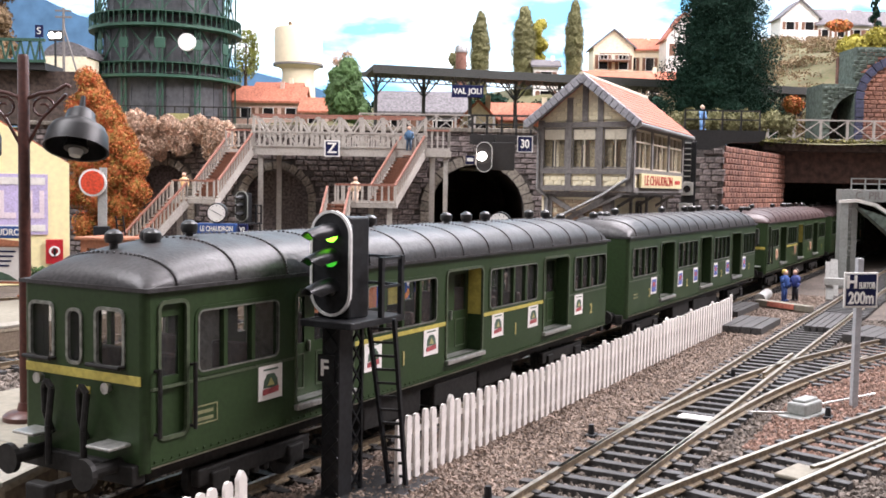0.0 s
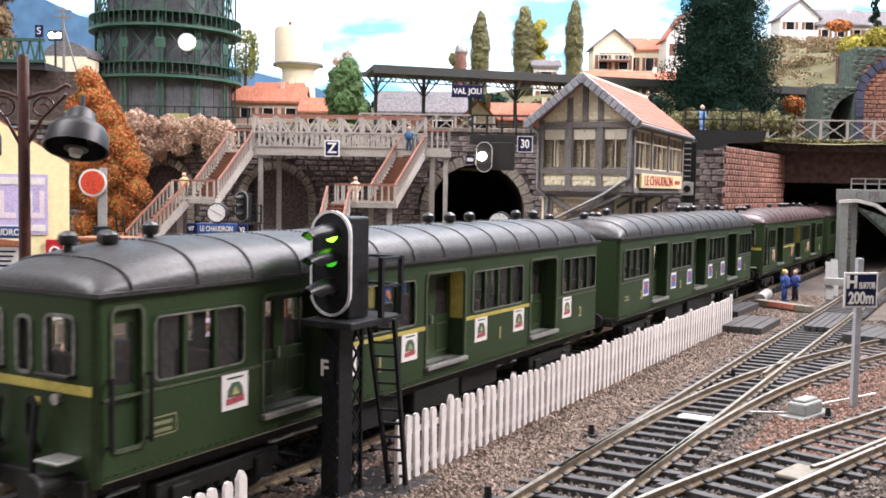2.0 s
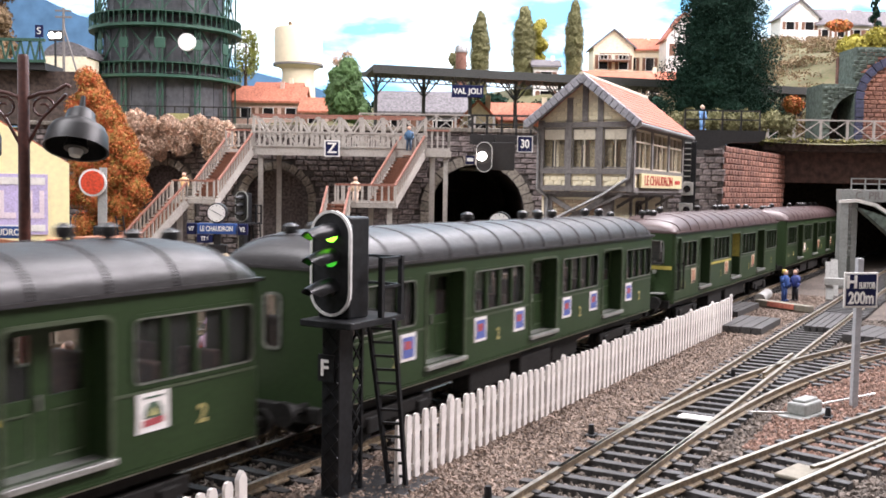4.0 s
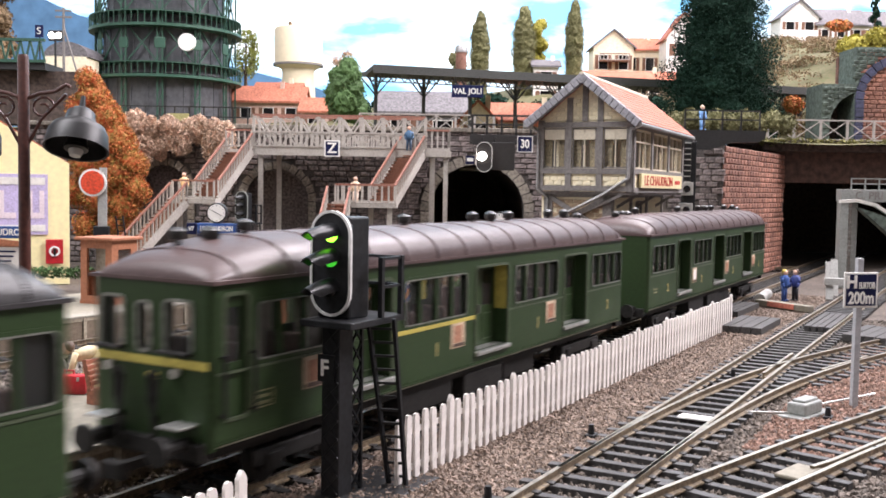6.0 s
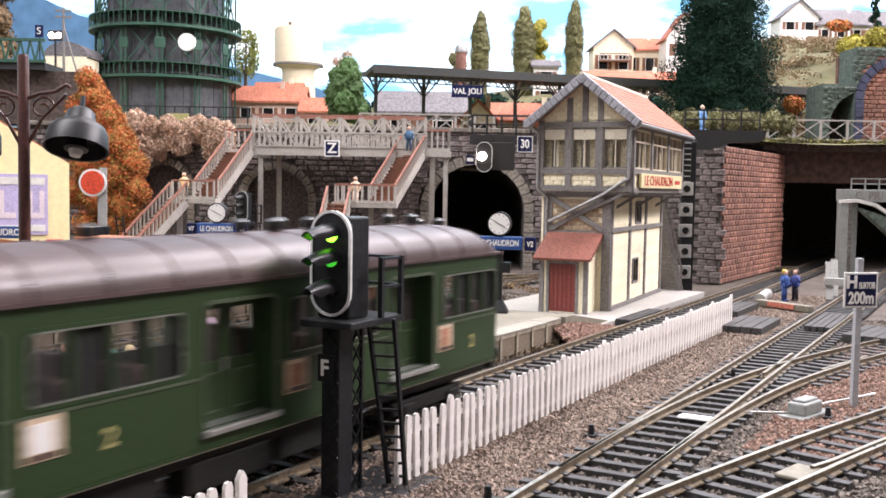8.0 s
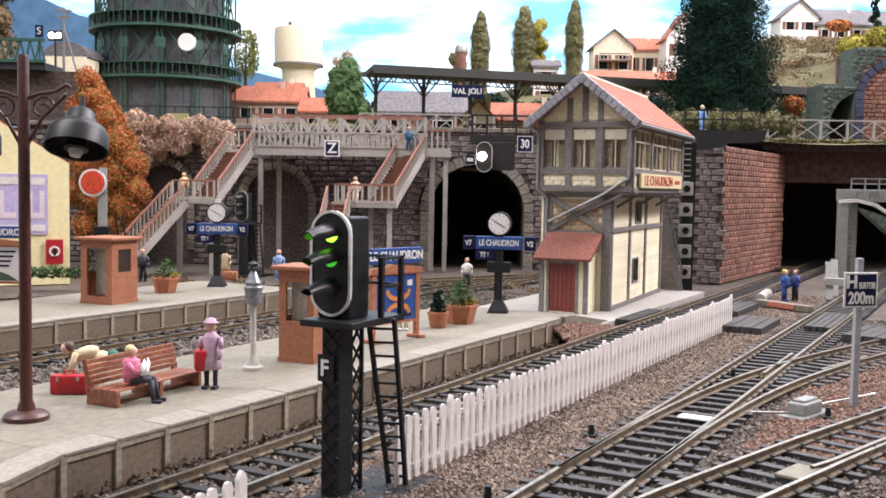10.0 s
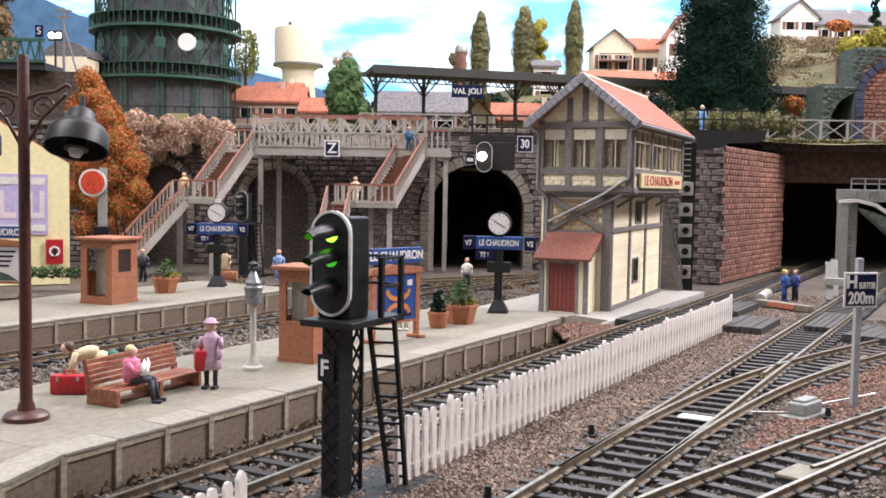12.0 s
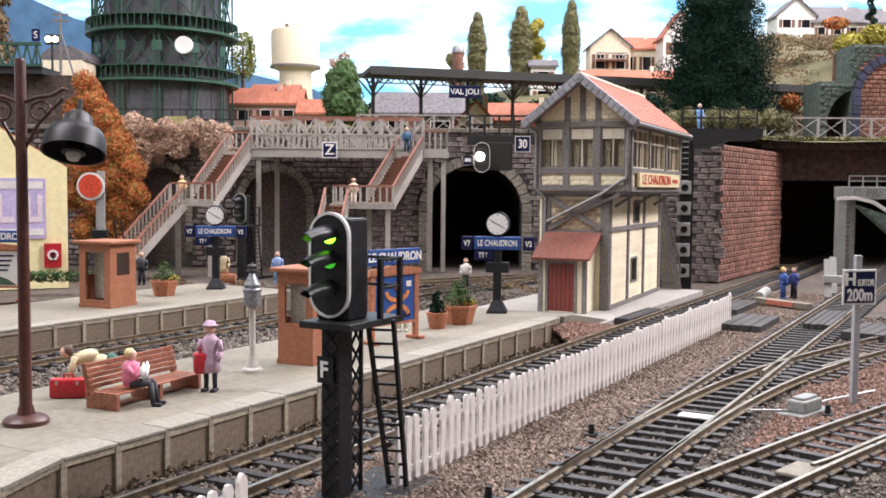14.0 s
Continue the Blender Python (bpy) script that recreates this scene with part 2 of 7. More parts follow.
def smooth(points, n=6):
    """Rounds a polyline through its points."""
    out = []
    for i in range(len(points) - 1):
        p = [Vector(points[max(0, min(len(points) - 1, i + k))]) for k in (-1, 0, 1, 2)]
        for j in range(n):
            t = j / n
            q = 0.5 * (2 * p[1] + (p[2] - p[0]) * t + (2 * p[0] - 5 * p[1] + 4 * p[2] - p[3]) * t * t + (3 * p[1] - p[0] - 3 * p[2] + p[3]) * t ** 3)
            out.append((q.x, q.y))
    return out + [tuple(points[-1])]


CURVE_C = smooth([(0, -6.3), (6, -7.3), (10, -8.0), (14, -8.87), (18, -9.92), (21.3, -10.84), (25.8, -12.23), (30, -13.65), (36, -15.9), (44, -19.3), (52, -23.2)])
CURVE_B = smooth([(15, -6.6), (20, -6.68), (25, -7.03), (29, -7.56), (33, -8.4), (36, -9.2), (41, -10.75), (46, -12.7), (52, -15.3), (60, -19.2)])
track("straight platform track with bright steel rails on black sleepers", [(-142, 0), (120, 0)])
track("straight track leading into the stone-lined tunnel yard", [(-20, -6.6), (90, -6.6)])
track("diverging track curving away beside the white fence", CURVE_C)
track("diverging branch of the turnout", CURVE_B, sleepers_from=29)
track("platform track between the two island platforms", bend(-30, 15.9, 0, 0, 64, 2) + bend(34, 15.9, 0, -12, 50)[1:])
track("far track curving into the arched tunnel", [(5, 34)] + bend(20, 33.5, -22, -32, 70))


# ---- platforms ----
rib_m = M("platform_rib", (0.37, 0.32, 0.24), 0.8, grain=900, var=0.2, bump=0.2, obj_rand=0.12)

def platform(y0, y1, x0, x1, label, first, panel=1.40, top=0.74):
    p = thing("platform", label, "platform", kind="structure")
    part("slab", BX(x0, y0 + 0.12, -0.3, x1, y1, top), slab_m, p)
    post = mesh_of("pillar", BX(-0.08, -0.07, -0.3, 0.08, 0.1, top - 0.06, bev=0.015), rib_m)
    lip = mesh_of("sill", BX(-panel / 2, -0.05, top - 0.2, panel / 2, 0.05, top - 0.07), rib_m)
    pan = mesh_of("panel", BX(-panel / 2, 0.0, -0.3, panel / 2, 0.12, top - 0.07), edge_m)
    cop = mesh_of("coping", BX(-panel / 2 + 0.012, -0.08, top - 0.07, panel / 2 - 0.012, 0.75, top + 0.015, bev=0.02), edgetop_m)
    n = int((x1 - first) / panel)
    for i in range(n):
        x = first + i * panel
        part("pillar", post, None, p, m=P(x, y0, 0))
        part("panel", pan, None, p, m=P(x + panel / 2, y0, 0))
        part("sill", lip, None, p, m=P(x + panel / 2, y0, 0))
        part("coping", cop, None, p, m=P(x + panel / 2, y0, random.uniform(-0.01, 0.01)))
    return p


platform(1.95, 8.0, 8.03, 33.79, "grey concrete island platform with panelled brown edge", 8.03)


def near_ramp():
    """The platform's sloping end."""
    r = thing("platform_end", "sloping concrete end of the island platform", "platform", kind="structure")
    x0, x1, z1, fall = 2.2, 8.025, 0.735, 0.165
    z0 = z1 - fall * (x1 - x0)
    part("slab", prism(bmesh.new(), [(x0, -0.3), (x1, -0.3), (x1, z1), (x0, z0)], 2.07, 8.0), slab_m, r)
    part("panel", prism(bmesh.new(), [(x0, -0.3), (x1, -0.3), (x1, z1 - 0.07), (x0, z0 - 0.07)], 1.95, 2.065), edge_m, r)
    for k in range(4):
        a = x1 - 1.4 * k
        za, zb = z1 - fall * (x1 - a), z1 - fall * (x1 - a + 1.4)
        part("coping", prism(bmesh.new(), [(a - 1.385, zb - 0.07), (a - 0.012, za - 0.07), (a - 0.012, za + 0.015), (a - 1.385, zb + 0.015)], 1.87, 2.7), edgetop_m, r)
        part("pillar", BX(a - 1.48, 1.88, -0.3, a - 1.32, 1.949, zb - 0.06, bev=0.015), rib_m, r)
        part("sill", prism(bmesh.new(), [(a - 1.32, zb - 0.19), (a - 0.08, za - 0.19), (a - 0.08, za - 0.075), (a - 1.32, zb - 0.075)], 1.9, 1.949), rib_m, r)


near_ramp()
platform(17.8, 24.5, -10, 36, "second grey concrete platform with panelled edge", -10)



# ---- the train ----
trim_m = M("window_trim", (0.09, 0.115, 0.07), 0.4, 0.3, var=0.2)
bead_m = M("window_bead", (0.30, 0.31, 0.28), 0.35, 0.6, var=0.3)
yellow_m = M("stripe_yellow", (0.50, 0.42, 0.09), 0.5, var=0.15)
steel_m = M("step_steel", (0.55, 0.55, 0.53), 0.35, 0.8, var=0.2)
inside_m = M("coach_inside", (0.46, 0.43, 0.36), 0.7, var=0.2)
seat_m = M("seat_brown", (0.10, 0.06, 0.045), 0.6, var=0.3)
frame_m = M("underframe_black", (0.022, 0.021, 0.020), 0.55, var=0.3, spec=0.2)
vent_m = M("vent_black", (0.02, 0.02, 0.02), 0.35, var=0.3)
letter_m = M("lettering_ochre", (0.42, 0.36, 0.14), 0.6, var=0.1)
plate_m = M("plate_faded", (0.20, 0.20, 0.10), 0.6, var=0.2)
paper_m = M("poster_paper", (0.80, 0.77, 0.74), 0.6, var=0.05)
ink_dark = M("poster_green", (0.07, 0.12, 0.08), 0.6)
ink_red = M("poster_red", (0.42, 0.08, 0.09), 0.6)
ink_yellow = M("poster_yellow", (0.45, 0.42, 0.17), 0.6)
ink_ochre = M("poster_ochre", (0.42, 0.2, 0.12), 0.6)
ink_blue = M("poster_blue", (0.10, 0.14, 0.42), 0.6)
beige_m = M("poster_beige", (0.62, 0.48, 0.34), 0.6, var=0.2)
pane_m = glass("window_glass", (0.10, 0.10, 0.10), 0.03, 0.13)
HW = 1.55                     # half the body's width
DOORS = [(4.1, 6.15), (10.4, 12.45), (16.65, 18.7)]
BAYS = [(6.65, 9.9), (12.85, 16.15), (19.15, 22.2)]


def roof_shape(L, front_dome, rear_dome):
    """Arched roof with domed ends."""
    bm = bmesh.new()
    xs = [0.0, 0.08, 0.25, 0.5, 0.85, 1.3, 1.9, 2.6] + [2.6 + (L - 5.2) * i / 12 for i in range(1, 12)] + [L - q for q in (2.6, 1.9, 1.3, 0.85, 0.5, 0.25, 0.08, 0.0)]
    rings = []
    for x in xs:
        e = x if x < L / 2 else L - x
        d = front_dome if x < L / 2 else rear_dome
        k = math.sqrt(max(0.0, 1 - (1 - min(1, e / d)) ** 2))
        r = []
        for i in range(21):
            a = math.pi * i / 20
            yy = (HW + 0.07) * (0.9 + 0.1 * k) * math.copysign(abs(math.cos(a)) ** 0.8, math.cos(a))
            r.append(bm.verts.new((x, yy, 4.27 + (0.10 + 0.72 * k) * math.sin(a) ** 0.85)))
        rings.append(r)
    for a, b in zip(rings, rings[1:]):
        for i in range(20):
            bm.faces.new((a[i], a[i + 1], b[i + 1], b[i]))
        bm.faces.new((a[0], b[0], b[20], a[20]))
    bm.faces.new(rings[0]), bm.faces.new(rings[-1][::-1])
    return bm


def roof_seam(x, L, dome):
    """A riveted seam over the roof."""
    e = min(x, L - x)
    k = math.sqrt(max(0.0, 1 - (1 - min(1, e / dome)) ** 2))
    bm = bmesh.new()
    for i in range(1, 48):
        a = math.pi * i / 48
        y = (HW + 0.07) * (0.9 + 0.1 * k) * math.copysign(abs(math.cos(a)) ** 0.8, math.cos(a))
        z = 4.27 + (0.10 + 0.72 * k) * math.sin(a) ** 0.85
        bmesh.ops.create_icosphere(bm, subdivisions=1, radius=0.038, matrix=Matrix.Translation((x, y, z)))
    return bm


def vent():
    bm = lathe(bmesh.new(), [(0.08, -0.14), (0.08, 0.05), (0.15, 0.07), (0.18, 0.15), (0.165, 0.24), (0.09, 0.3), (0.01, 0.32)], 12)
    return mesh_of("roof_vent", bm, vent_m, True)


vent_mesh = vent()
wheel_mesh = mesh_of("wheel", cyl(cyl(bmesh.new(), (0, -0.09, 0), (0, 0.09, 0), 0.5, n=20), (0, -0.03, 0), (0, 0.13, 0), 0.57, n=20), frame_m)


def poster(parent, x, y, z, kind, side):
    p = part("poster", BX(x - 0.36, y - 0.012, z - 0.34, x + 0.36, y + 0.012, z + 0.34), beige_m if kind == "beige" else paper_m, parent, "small paper poster on the coach side")
    ys = y + side * 0.018
    if kind == "beige":
        part("print", BX(x - 0.24, ys - 0.006, z - 0.2, x + 0.2, ys + 0.006, z + 0.25), ink_ochre if x % 2 > 1 else paper_m, p)
        part("print", BX(x - 0.3, ys - 0.012, z - 0.31, x + 0.3, ys - 0.004, z - 0.22), seat_m, p)
        return
    if kind == "blue":
        part("print", BX(x - 0.27, ys - 0.006, z - 0.26, x + 0.27, ys + 0.006, z + 0.25), ink_blue, p)
        part("print", BX(x - 0.2, ys - 0.01, z - 0.05, x + 0.12, ys + 0.01, z + 0.15), ink_red, p)
        return
    part("print", BX(x - 0.22, ys - 0.004, z + 0.24, x + 0.22, ys + 0.004, z + 0.275), ink_dark, p)
    part("print", prism(bmesh.new(), [(x - 0.22, z - 0.1), (x - 0.2, z + 0.05), (x - 0.1, z + 0.17), (x + 0.1, z + 0.17), (x + 0.2, z + 0.05), (x + 0.22, z - 0.1)], ys - 0.004, ys + 0.004), ink_dark, p)
    part("print", prism(bmesh.new(), [(x - 0.11, z - 0.06), (x, z + 0.1), (x + 0.11, z - 0.06)], ys - 0.008, ys + 0.008), ink_yellow, p)
    part("print", prism(bmesh.new(), [(x - 0.24, z - 0.24), (x + 0.24, z - 0.21), (x + 0.24, z - 0.09), (x - 0.24, z - 0.13)], ys - 0.006, ys + 0.006), ink_red, p)


def coach_side(car, side, motor, stripe, kind):
    """One side wall with windows, recessed doors and lettering. side: -1 or 1."""
    y0, y1 = side * HW, side * (HW - 0.12)
    bays = BAYS + ([(1.22, 3.57)] if motor else [(0.45, 3.62)])
    panes = []
    for a, b in bays:
        n = 3 if (motor and a < 2) else 4
        w = (b - a) / n
        panes += [(a + i * w + 0.05, a + (i + 1) * w - 0.05, 2.72, 3.84) for i in range(n)]
    cab = [(0.33, 0.98, 1.7, 4.05)] if motor else []
    holes = panes + [(a, b, 1.62, 3.95) for a, b in DOORS] + cab
    s = part("side_wall", wall(bmesh.new(), 0.12, 22.28, 1.25, 4.3, holes, y0, y1), green_m, car)
    for a, b, c, d in panes:
        part("window_pane", BX(a, y1 + side * 0.02, c, b, y1 + side * 0.05, d), pane_m, s, "clear window glass").visible_shadow = False
    for a, b in bays:
        f = part("window_frame", soft_ring(bmesh.new(), a + 0.06, b - 0.06, 2.74, 3.82, y0, 0.1, 0.02, 0.12), green_m, s)
        part("bright_bead", soft_ring(bmesh.new(), a + 0.06, b - 0.06, 2.74, 3.82, y0, 0.03, 0.03, 0.12), bead_m, f, "thin bright window bead")
    for a, b in DOORS:
        d = part("door", wall(bmesh.new(), a, b, 1.62, 3.95, [(a + 0.2, a + 0.85, 2.75, 3.75), (a + 1.2, b - 0.2, 2.75, 3.75)], side * 1.12, side * 1.05), green_m, s, "recessed green sliding door with two windows")
        part("door_frame", soft_ring(bmesh.new(), a + 0.03, b - 0.03, 1.6, 3.92, y0, 0.07, 0.03, 0.14), trim_m, s)
        part("jamb", BX(b - 0.05, side * 1.05, 1.62, b, side * (HW - 0.02), 3.95), green_m, s)
        if stripe and 10 < a < 11:
            part("jamb_panel", BX(b - 0.062, side * 1.13, 2.62, b - 0.045, side * (HW - 0.03), 3.9), yellow_m, s, "yellow upper jamb panel")
        part("jamb", BX(a, side * 1.05, 1.62, a + 0.05, side * (HW - 0.02), 3.95), green_m, s)
        part("step", BX(a - 0.04, side * 1.05, 1.5, b + 0.04, side * (HW + 0.12), 1.62, bev=0.02), steel_m, s, "bright steel door step")
        part("door_glass", BX(a + 0.2, side * 1.07, 2.75, b - 0.2, side * 1.09, 3.75), pane_m, d).visible_shadow = False
        for u in (a + 0.2, a + 1.2):
            part("door_panel", ring(bmesh.new(), u + 0.08, u + 0.6, 1.8, 2.5, side * 1.12, 0.03, 0.02), trim_m, d)
        part("door_handle", BX(a + 0.93, side * 1.1, 2.55, a + 0.97, side * 1.2, 2.8, bev=0.01), steel_m, d)
    if motor:
        part("door_frame", soft_ring(bmesh.new(), 0.35, 0.96, 1.72, 4.03, y0, 0.07, 0.03, 0.1), trim_m, s)
        d = part("cab_door", wall(bmesh.new(), 0.33, 0.98, 1.7, 4.05, [(0.45, 0.86, 2.75, 3.8)], side * 1.47, side * 1.4), green_m, s, "green cab door with window")
        part("door_glass", BX(0.45, side * 1.43, 2.75, 0.86, side * 1.45, 3.8), pane_m, d).visible_shadow = False
        for u in (0.22, 1.07):
            bm = bmesh.new()
            yy = side * (HW + 0.13)
            cyl(bm, (u, yy, 1.75), (u, yy, 2.95), 0.04, n=8)
            cyl(bm, (u, yy, 1.8), (u, y0, 1.8), 0.03, n=6), cyl(bm, (u, yy, 2.9), (u, y0, 2.9), 0.03, n=6)
            part("handrail", bm, frame_m, s)
        part("number_plate", ring(bmesh.new(), 1.15, 1.75, 1.78, 2.08, y0, 0.022, 0.015), plate_m, s)
        for z in (1.85, 1.98):
            part("plate_bar", BX(1.24, y0 - 0.012, z - 0.03, 1.66, y0 + 0.012, z + 0.03), plate_m, s)
    else:
        for z in (1.9, 2.03):
            part("plate_bar", BX(0.7, y0 - 0.012, z - 0.03, 1.25, y0 + 0.012, z + 0.03), plate_m, s)
    spans = [(0.12, DOORS[0][0] - 0.06), (DOORS[0][1] + 0.06, DOORS[1][0] - 0.06), (DOORS[1][1] + 0.06, DOORS[2][0] - 0.06), (DOORS[2][1] + 0.06, 22.28)]
    for a, b in spans:
        part("belt_rail", BX(a, y0 - 0.02, 2.56, b, y0 + 0.02, 2.61), trim_m, s)
    if stripe:
        for a, b in spans[1:3 if kind == "white" else 2]:
            part("stripe", BX(a, y0 - 0.026, 2.54, b, y0 + 0.026, 2.64), yellow_m, s, "yellow first class stripe")
    bm = bmesh.new()
    for i in range(110):
        bx(bm, 0.2 + i * 0.2, y0 - 0.02, 1.3, 0.25 + i * 0.2, y0 + 0.02, 1.34)
    bx(bm, 0.12, y0 - 0.012, 1.24, 22.28, y0 + 0.012, 1.28)
    part("rivets", bm, green_m, s)
    if kind == "beige":
        spots = (3.1, 9.4, 15.6) if motor else (6.9, 13.1, 19.3)
    else:
        spots = (3.28, 6.95, 9.6, 13.4, 15.85, 19.6) if motor else (3.24, 7.08, 9.6, 13.3, 15.75, 19.5)
    for x in spots:
        poster(s, x, y0 + side * 0.01, 2.22, kind, side)
    for x, n in ((8.3, "1"), (14.62, "1"), (20.8, "2")) if motor else ((2.7, "2"), (8.2, "2"), (14.5, "2"), (20.8, "2")):
        writing(n, 0.48, letter_m, s, x, y0 + side * 0.012, 1.95, 0 if side < 0 else 180, bold=0.01)


def coach(x0, motor, roof, kind, label):
    c = thing("rail_coach", label, "rail coach", P(x0, 0, 0), group="coaches of the train")
    L = 22.4
    for side in (-1, 1):
        coach_side(c, side, motor, motor, kind)
    part("floor", BX(0.1, -HW + 0.02, 1.2, 22.3, HW - 0.02, 1.4), inside_m, c)
    for a, b in ((0.5, 3.9),) + tuple(BAYS):
        for i in range(2):
            x = a + 0.4 + i * (b - a) / 2
            for side in (-1, 1):
                bm = BX(x, side * 0.35, 1.4, x + 0.35, side * 1.35, 2.1, bev=0.05)
                bx(bm, x + 0.3, side * 0.35, 1.4, x + 0.48, side * 1.35, 3.0, bev=0.06)
                part("bench_seat", bm, seat_m, c)
    for x in (4.0, 16.55):
        part("partition", wall(bmesh.new(), -1.04, 1.04, 1.4, 4.2, [(-0.35, 0.35, 1.4, 3.9)], -0.03, 0.03), inside_m, c, m=P(x, 0, 0, 90))
    # ends
    holes = [(-1.33, -0.72, 2.92, 3.92), (-0.34, 0.0, 2.92, 3.85), (0.38, 1.05, 2.92, 3.92)] if motor else [(-0.22, 0.22, 2.5, 3.7)]
    f = part("front_wall", wall(bmesh.new(), -HW + 0.14, HW - 0.14, 1.1, 4.3, holes, 0.0, 0.12), green_m, c, m=P(0, 0, 0, -90))
    part("end_wall", wall(bmesh.new(), -HW + 0.14, HW - 0.14, 1.1, 4.3, [(-0.22, 0.22, 2.5, 3.7)], -0.12, 0.0), green_m, c, m=P(L, 0, 0, -90))
    for x, sx in ((0, 1), (L, -1)):
        for side in (-1, 1):
            bm = bmesh.new()
            out = [(0.14 * (1 - math.sin(t)), HW - 0.14 + 0.14 * math.cos(t)) for t in [math.pi / 2 * i / 4 for i in range(5)]]
            va = [bm.verts.new((x + sx * q[0], side * q[1], 1.15)) for q in out]
            vb = [bm.verts.new((v.co.x, v.co.y, 4.3)) for v in va]
            for i in range(4):
                bm.faces.new((va[i], va[i + 1], vb[i + 1], vb[i]))
            part("corner_post", bm, green_m, c, smooth=True)
    for a, b, z0, z1 in holes:
        part("window_pane", BX(a, 0.04, z0, b, 0.06, z1), pane_m, f).visible_shadow = False
        part("window_frame", soft_ring(bmesh.new(), a + 0.02, b - 0.02, z0 + 0.02, z1 - 0.02, 0, 0.06, 0.03, 0.1), bead_m, f)
    if motor:
        part("stripe", BX(-HW + 0.1, -0.02, 2.66, HW - 0.1, 0.02, 2.82), yellow_m, f, "yellow warning stripe")
        part("stripe", BX(-0.1, -0.02, 2.38, 0.22, 0.02, 2.52), yellow_m, f)
        for u in (-1.05, 0.7):
            part("headlight", CYL((u, -0.12, 2.56), (u, 0, 2.56), 0.1, 0.07, n=12), steel_m, f, "small round headlight")
        for u0, u1 in ((-1.35, -0.65), (0.3, 1.1)):
            bm = bmesh.new()
            cyl(bm, (u0, -0.16, 2.95), (u1, -0.16, 2.95), 0.04, n=8)
            for u in (u0 + 0.03, u1 - 0.03):
                cyl(bm, (u, -0.16, 2.95), (u, 0, 2.95), 0.035, n=6)
            part("handrail", bm, frame_m, f)
        for u in (-0.62, 0.28):
            bm = bmesh.new()
            pts = [(u - 0.1, -0.05, 1.6), (u - 0.1, -0.2, 2.0), (u - 0.1, -0.22, 2.45), (u, -0.24, 2.58), (u + 0.1, -0.22, 2.45), (u + 0.1, -0.3, 1.8), (u + 0.12, -0.3, 1.1)]
            for p, q in zip(pts, pts[1:]):
                cyl(bm, p, q, 0.06, n=8)
            part("brake_hose", bm, frame_m, f, "black rubber brake hose")
    for x, sx in ((0, -1), (L, 1)):
        part("buffer_beam", BX(x - 0.15, -1.4, 0.95, x + 0.15, 1.4, 1.3, bev=0.03), frame_m, c)
        for y in (-0.95, 0.95):
            bm = cyl(bmesh.new(), (x, y, 1.25), (x + sx * 0.75, y, 1.25), 0.13, n=12)
            cyl(bm, (x + sx * 0.72, y, 1.25), (x + sx * 0.82, y, 1.25), 0.27, n=16)
            part("buffer", bm, frame_m, c)
            if motor and sx < 0:
                part("step", BX(x - 0.5, y - 0.28, 1.6, x, y + 0.28, 1.66, bev=0.02), steel_m, c, "worn steel step plate")
        bm = BX(x, -0.1, 0.75, x + sx * 0.95, 0.1, 0.92)
        bx(bm, x + sx * 0.75, -0.25, 0.65, x + sx * 1.0, 0.25, 1.0, bev=0.04)
        part("coupling", bm, frame_m, c)
    r = part("roof", roof_shape(L, 3.2 if motor else 1.7, 1.7), roof, c, "riveted arched coach roof", smooth=True)
    part("gutter", wall(bmesh.new(), -0.02, L + 0.02, -HW - 0.09, HW + 0.09, [(0.02, L - 0.02, -HW + 0.05, HW - 0.05)], -4.33, -4.26), roof, c, m=pose(0, 0, 0, -90, 0, 0))
    for i in range(15):
        part("seam", roof_seam(0.75 + i * 1.49, L, 3.2 if motor and i < 3 else 1.7), roof, r)
    for x, y in ((1.01, 0.3), (1.68, 0.0), (1.87, 0.3), (2.66, 0.0), (9.11, 0.0), (13.25, 0.1), (14.12, -0.1), (14.66, 0.2), (15.53, 0.0), (19.23, 0.2), (19.95, -0.1), (20.80, 0.2), (21.57, 0.0)):
        part("roof_vent", vent_mesh, None, r, m=P(x, y, 5.08 if 2 < x < 20.3 else 4.93))
    for x in (3.3, 19.1):
        bm = bmesh.new()
        for y in (-1.15, 1.15):
            bx(bm, x - 1.7, y - 0.1, 0.45, x + 1.7, y + 0.1, 0.8, bev=0.04)
            for u in (-1.15, 1.15):
                bx(bm, x + u - 0.25, y - 0.18, 0.3, x + u + 0.25, y + 0.18, 0.7, bev=0.04)
            for u in (-0.3, 0, 0.3):
                cyl(bm, (x + u, y, 0.35), (x + u, y, 0.75), 0.1, n=8)
        bx(bm, x - 0.5, -1, 0.6, x + 0.5, 1, 1.2)
        g = part("bogie", bm, frame_m, c, "black four-wheel bogie")
        for u in (-1.15, 1.15):
            for y in (-0.86, 0.86):
                part("wheel", wheel_mesh, None, g, m=P(x + u, y, 0.57, 0 if y > 0 else 180))
    part("sole_bar", BX(0.3, -1.3, 0.95, 22.1, 1.3, 1.22), frame_m, c)
    for x0b, x1b, y in ((7.0, 9.6, -1.0), (10.2, 12.6, -1.05), (13.0, 15.2, -0.9), (7.5, 14.5, 0.9)):
        part("equipment_box", BX(x0b, y - 0.3, 0.4, x1b, y + 0.3, 1.0, bev=0.05), frame_m, c)
    return c


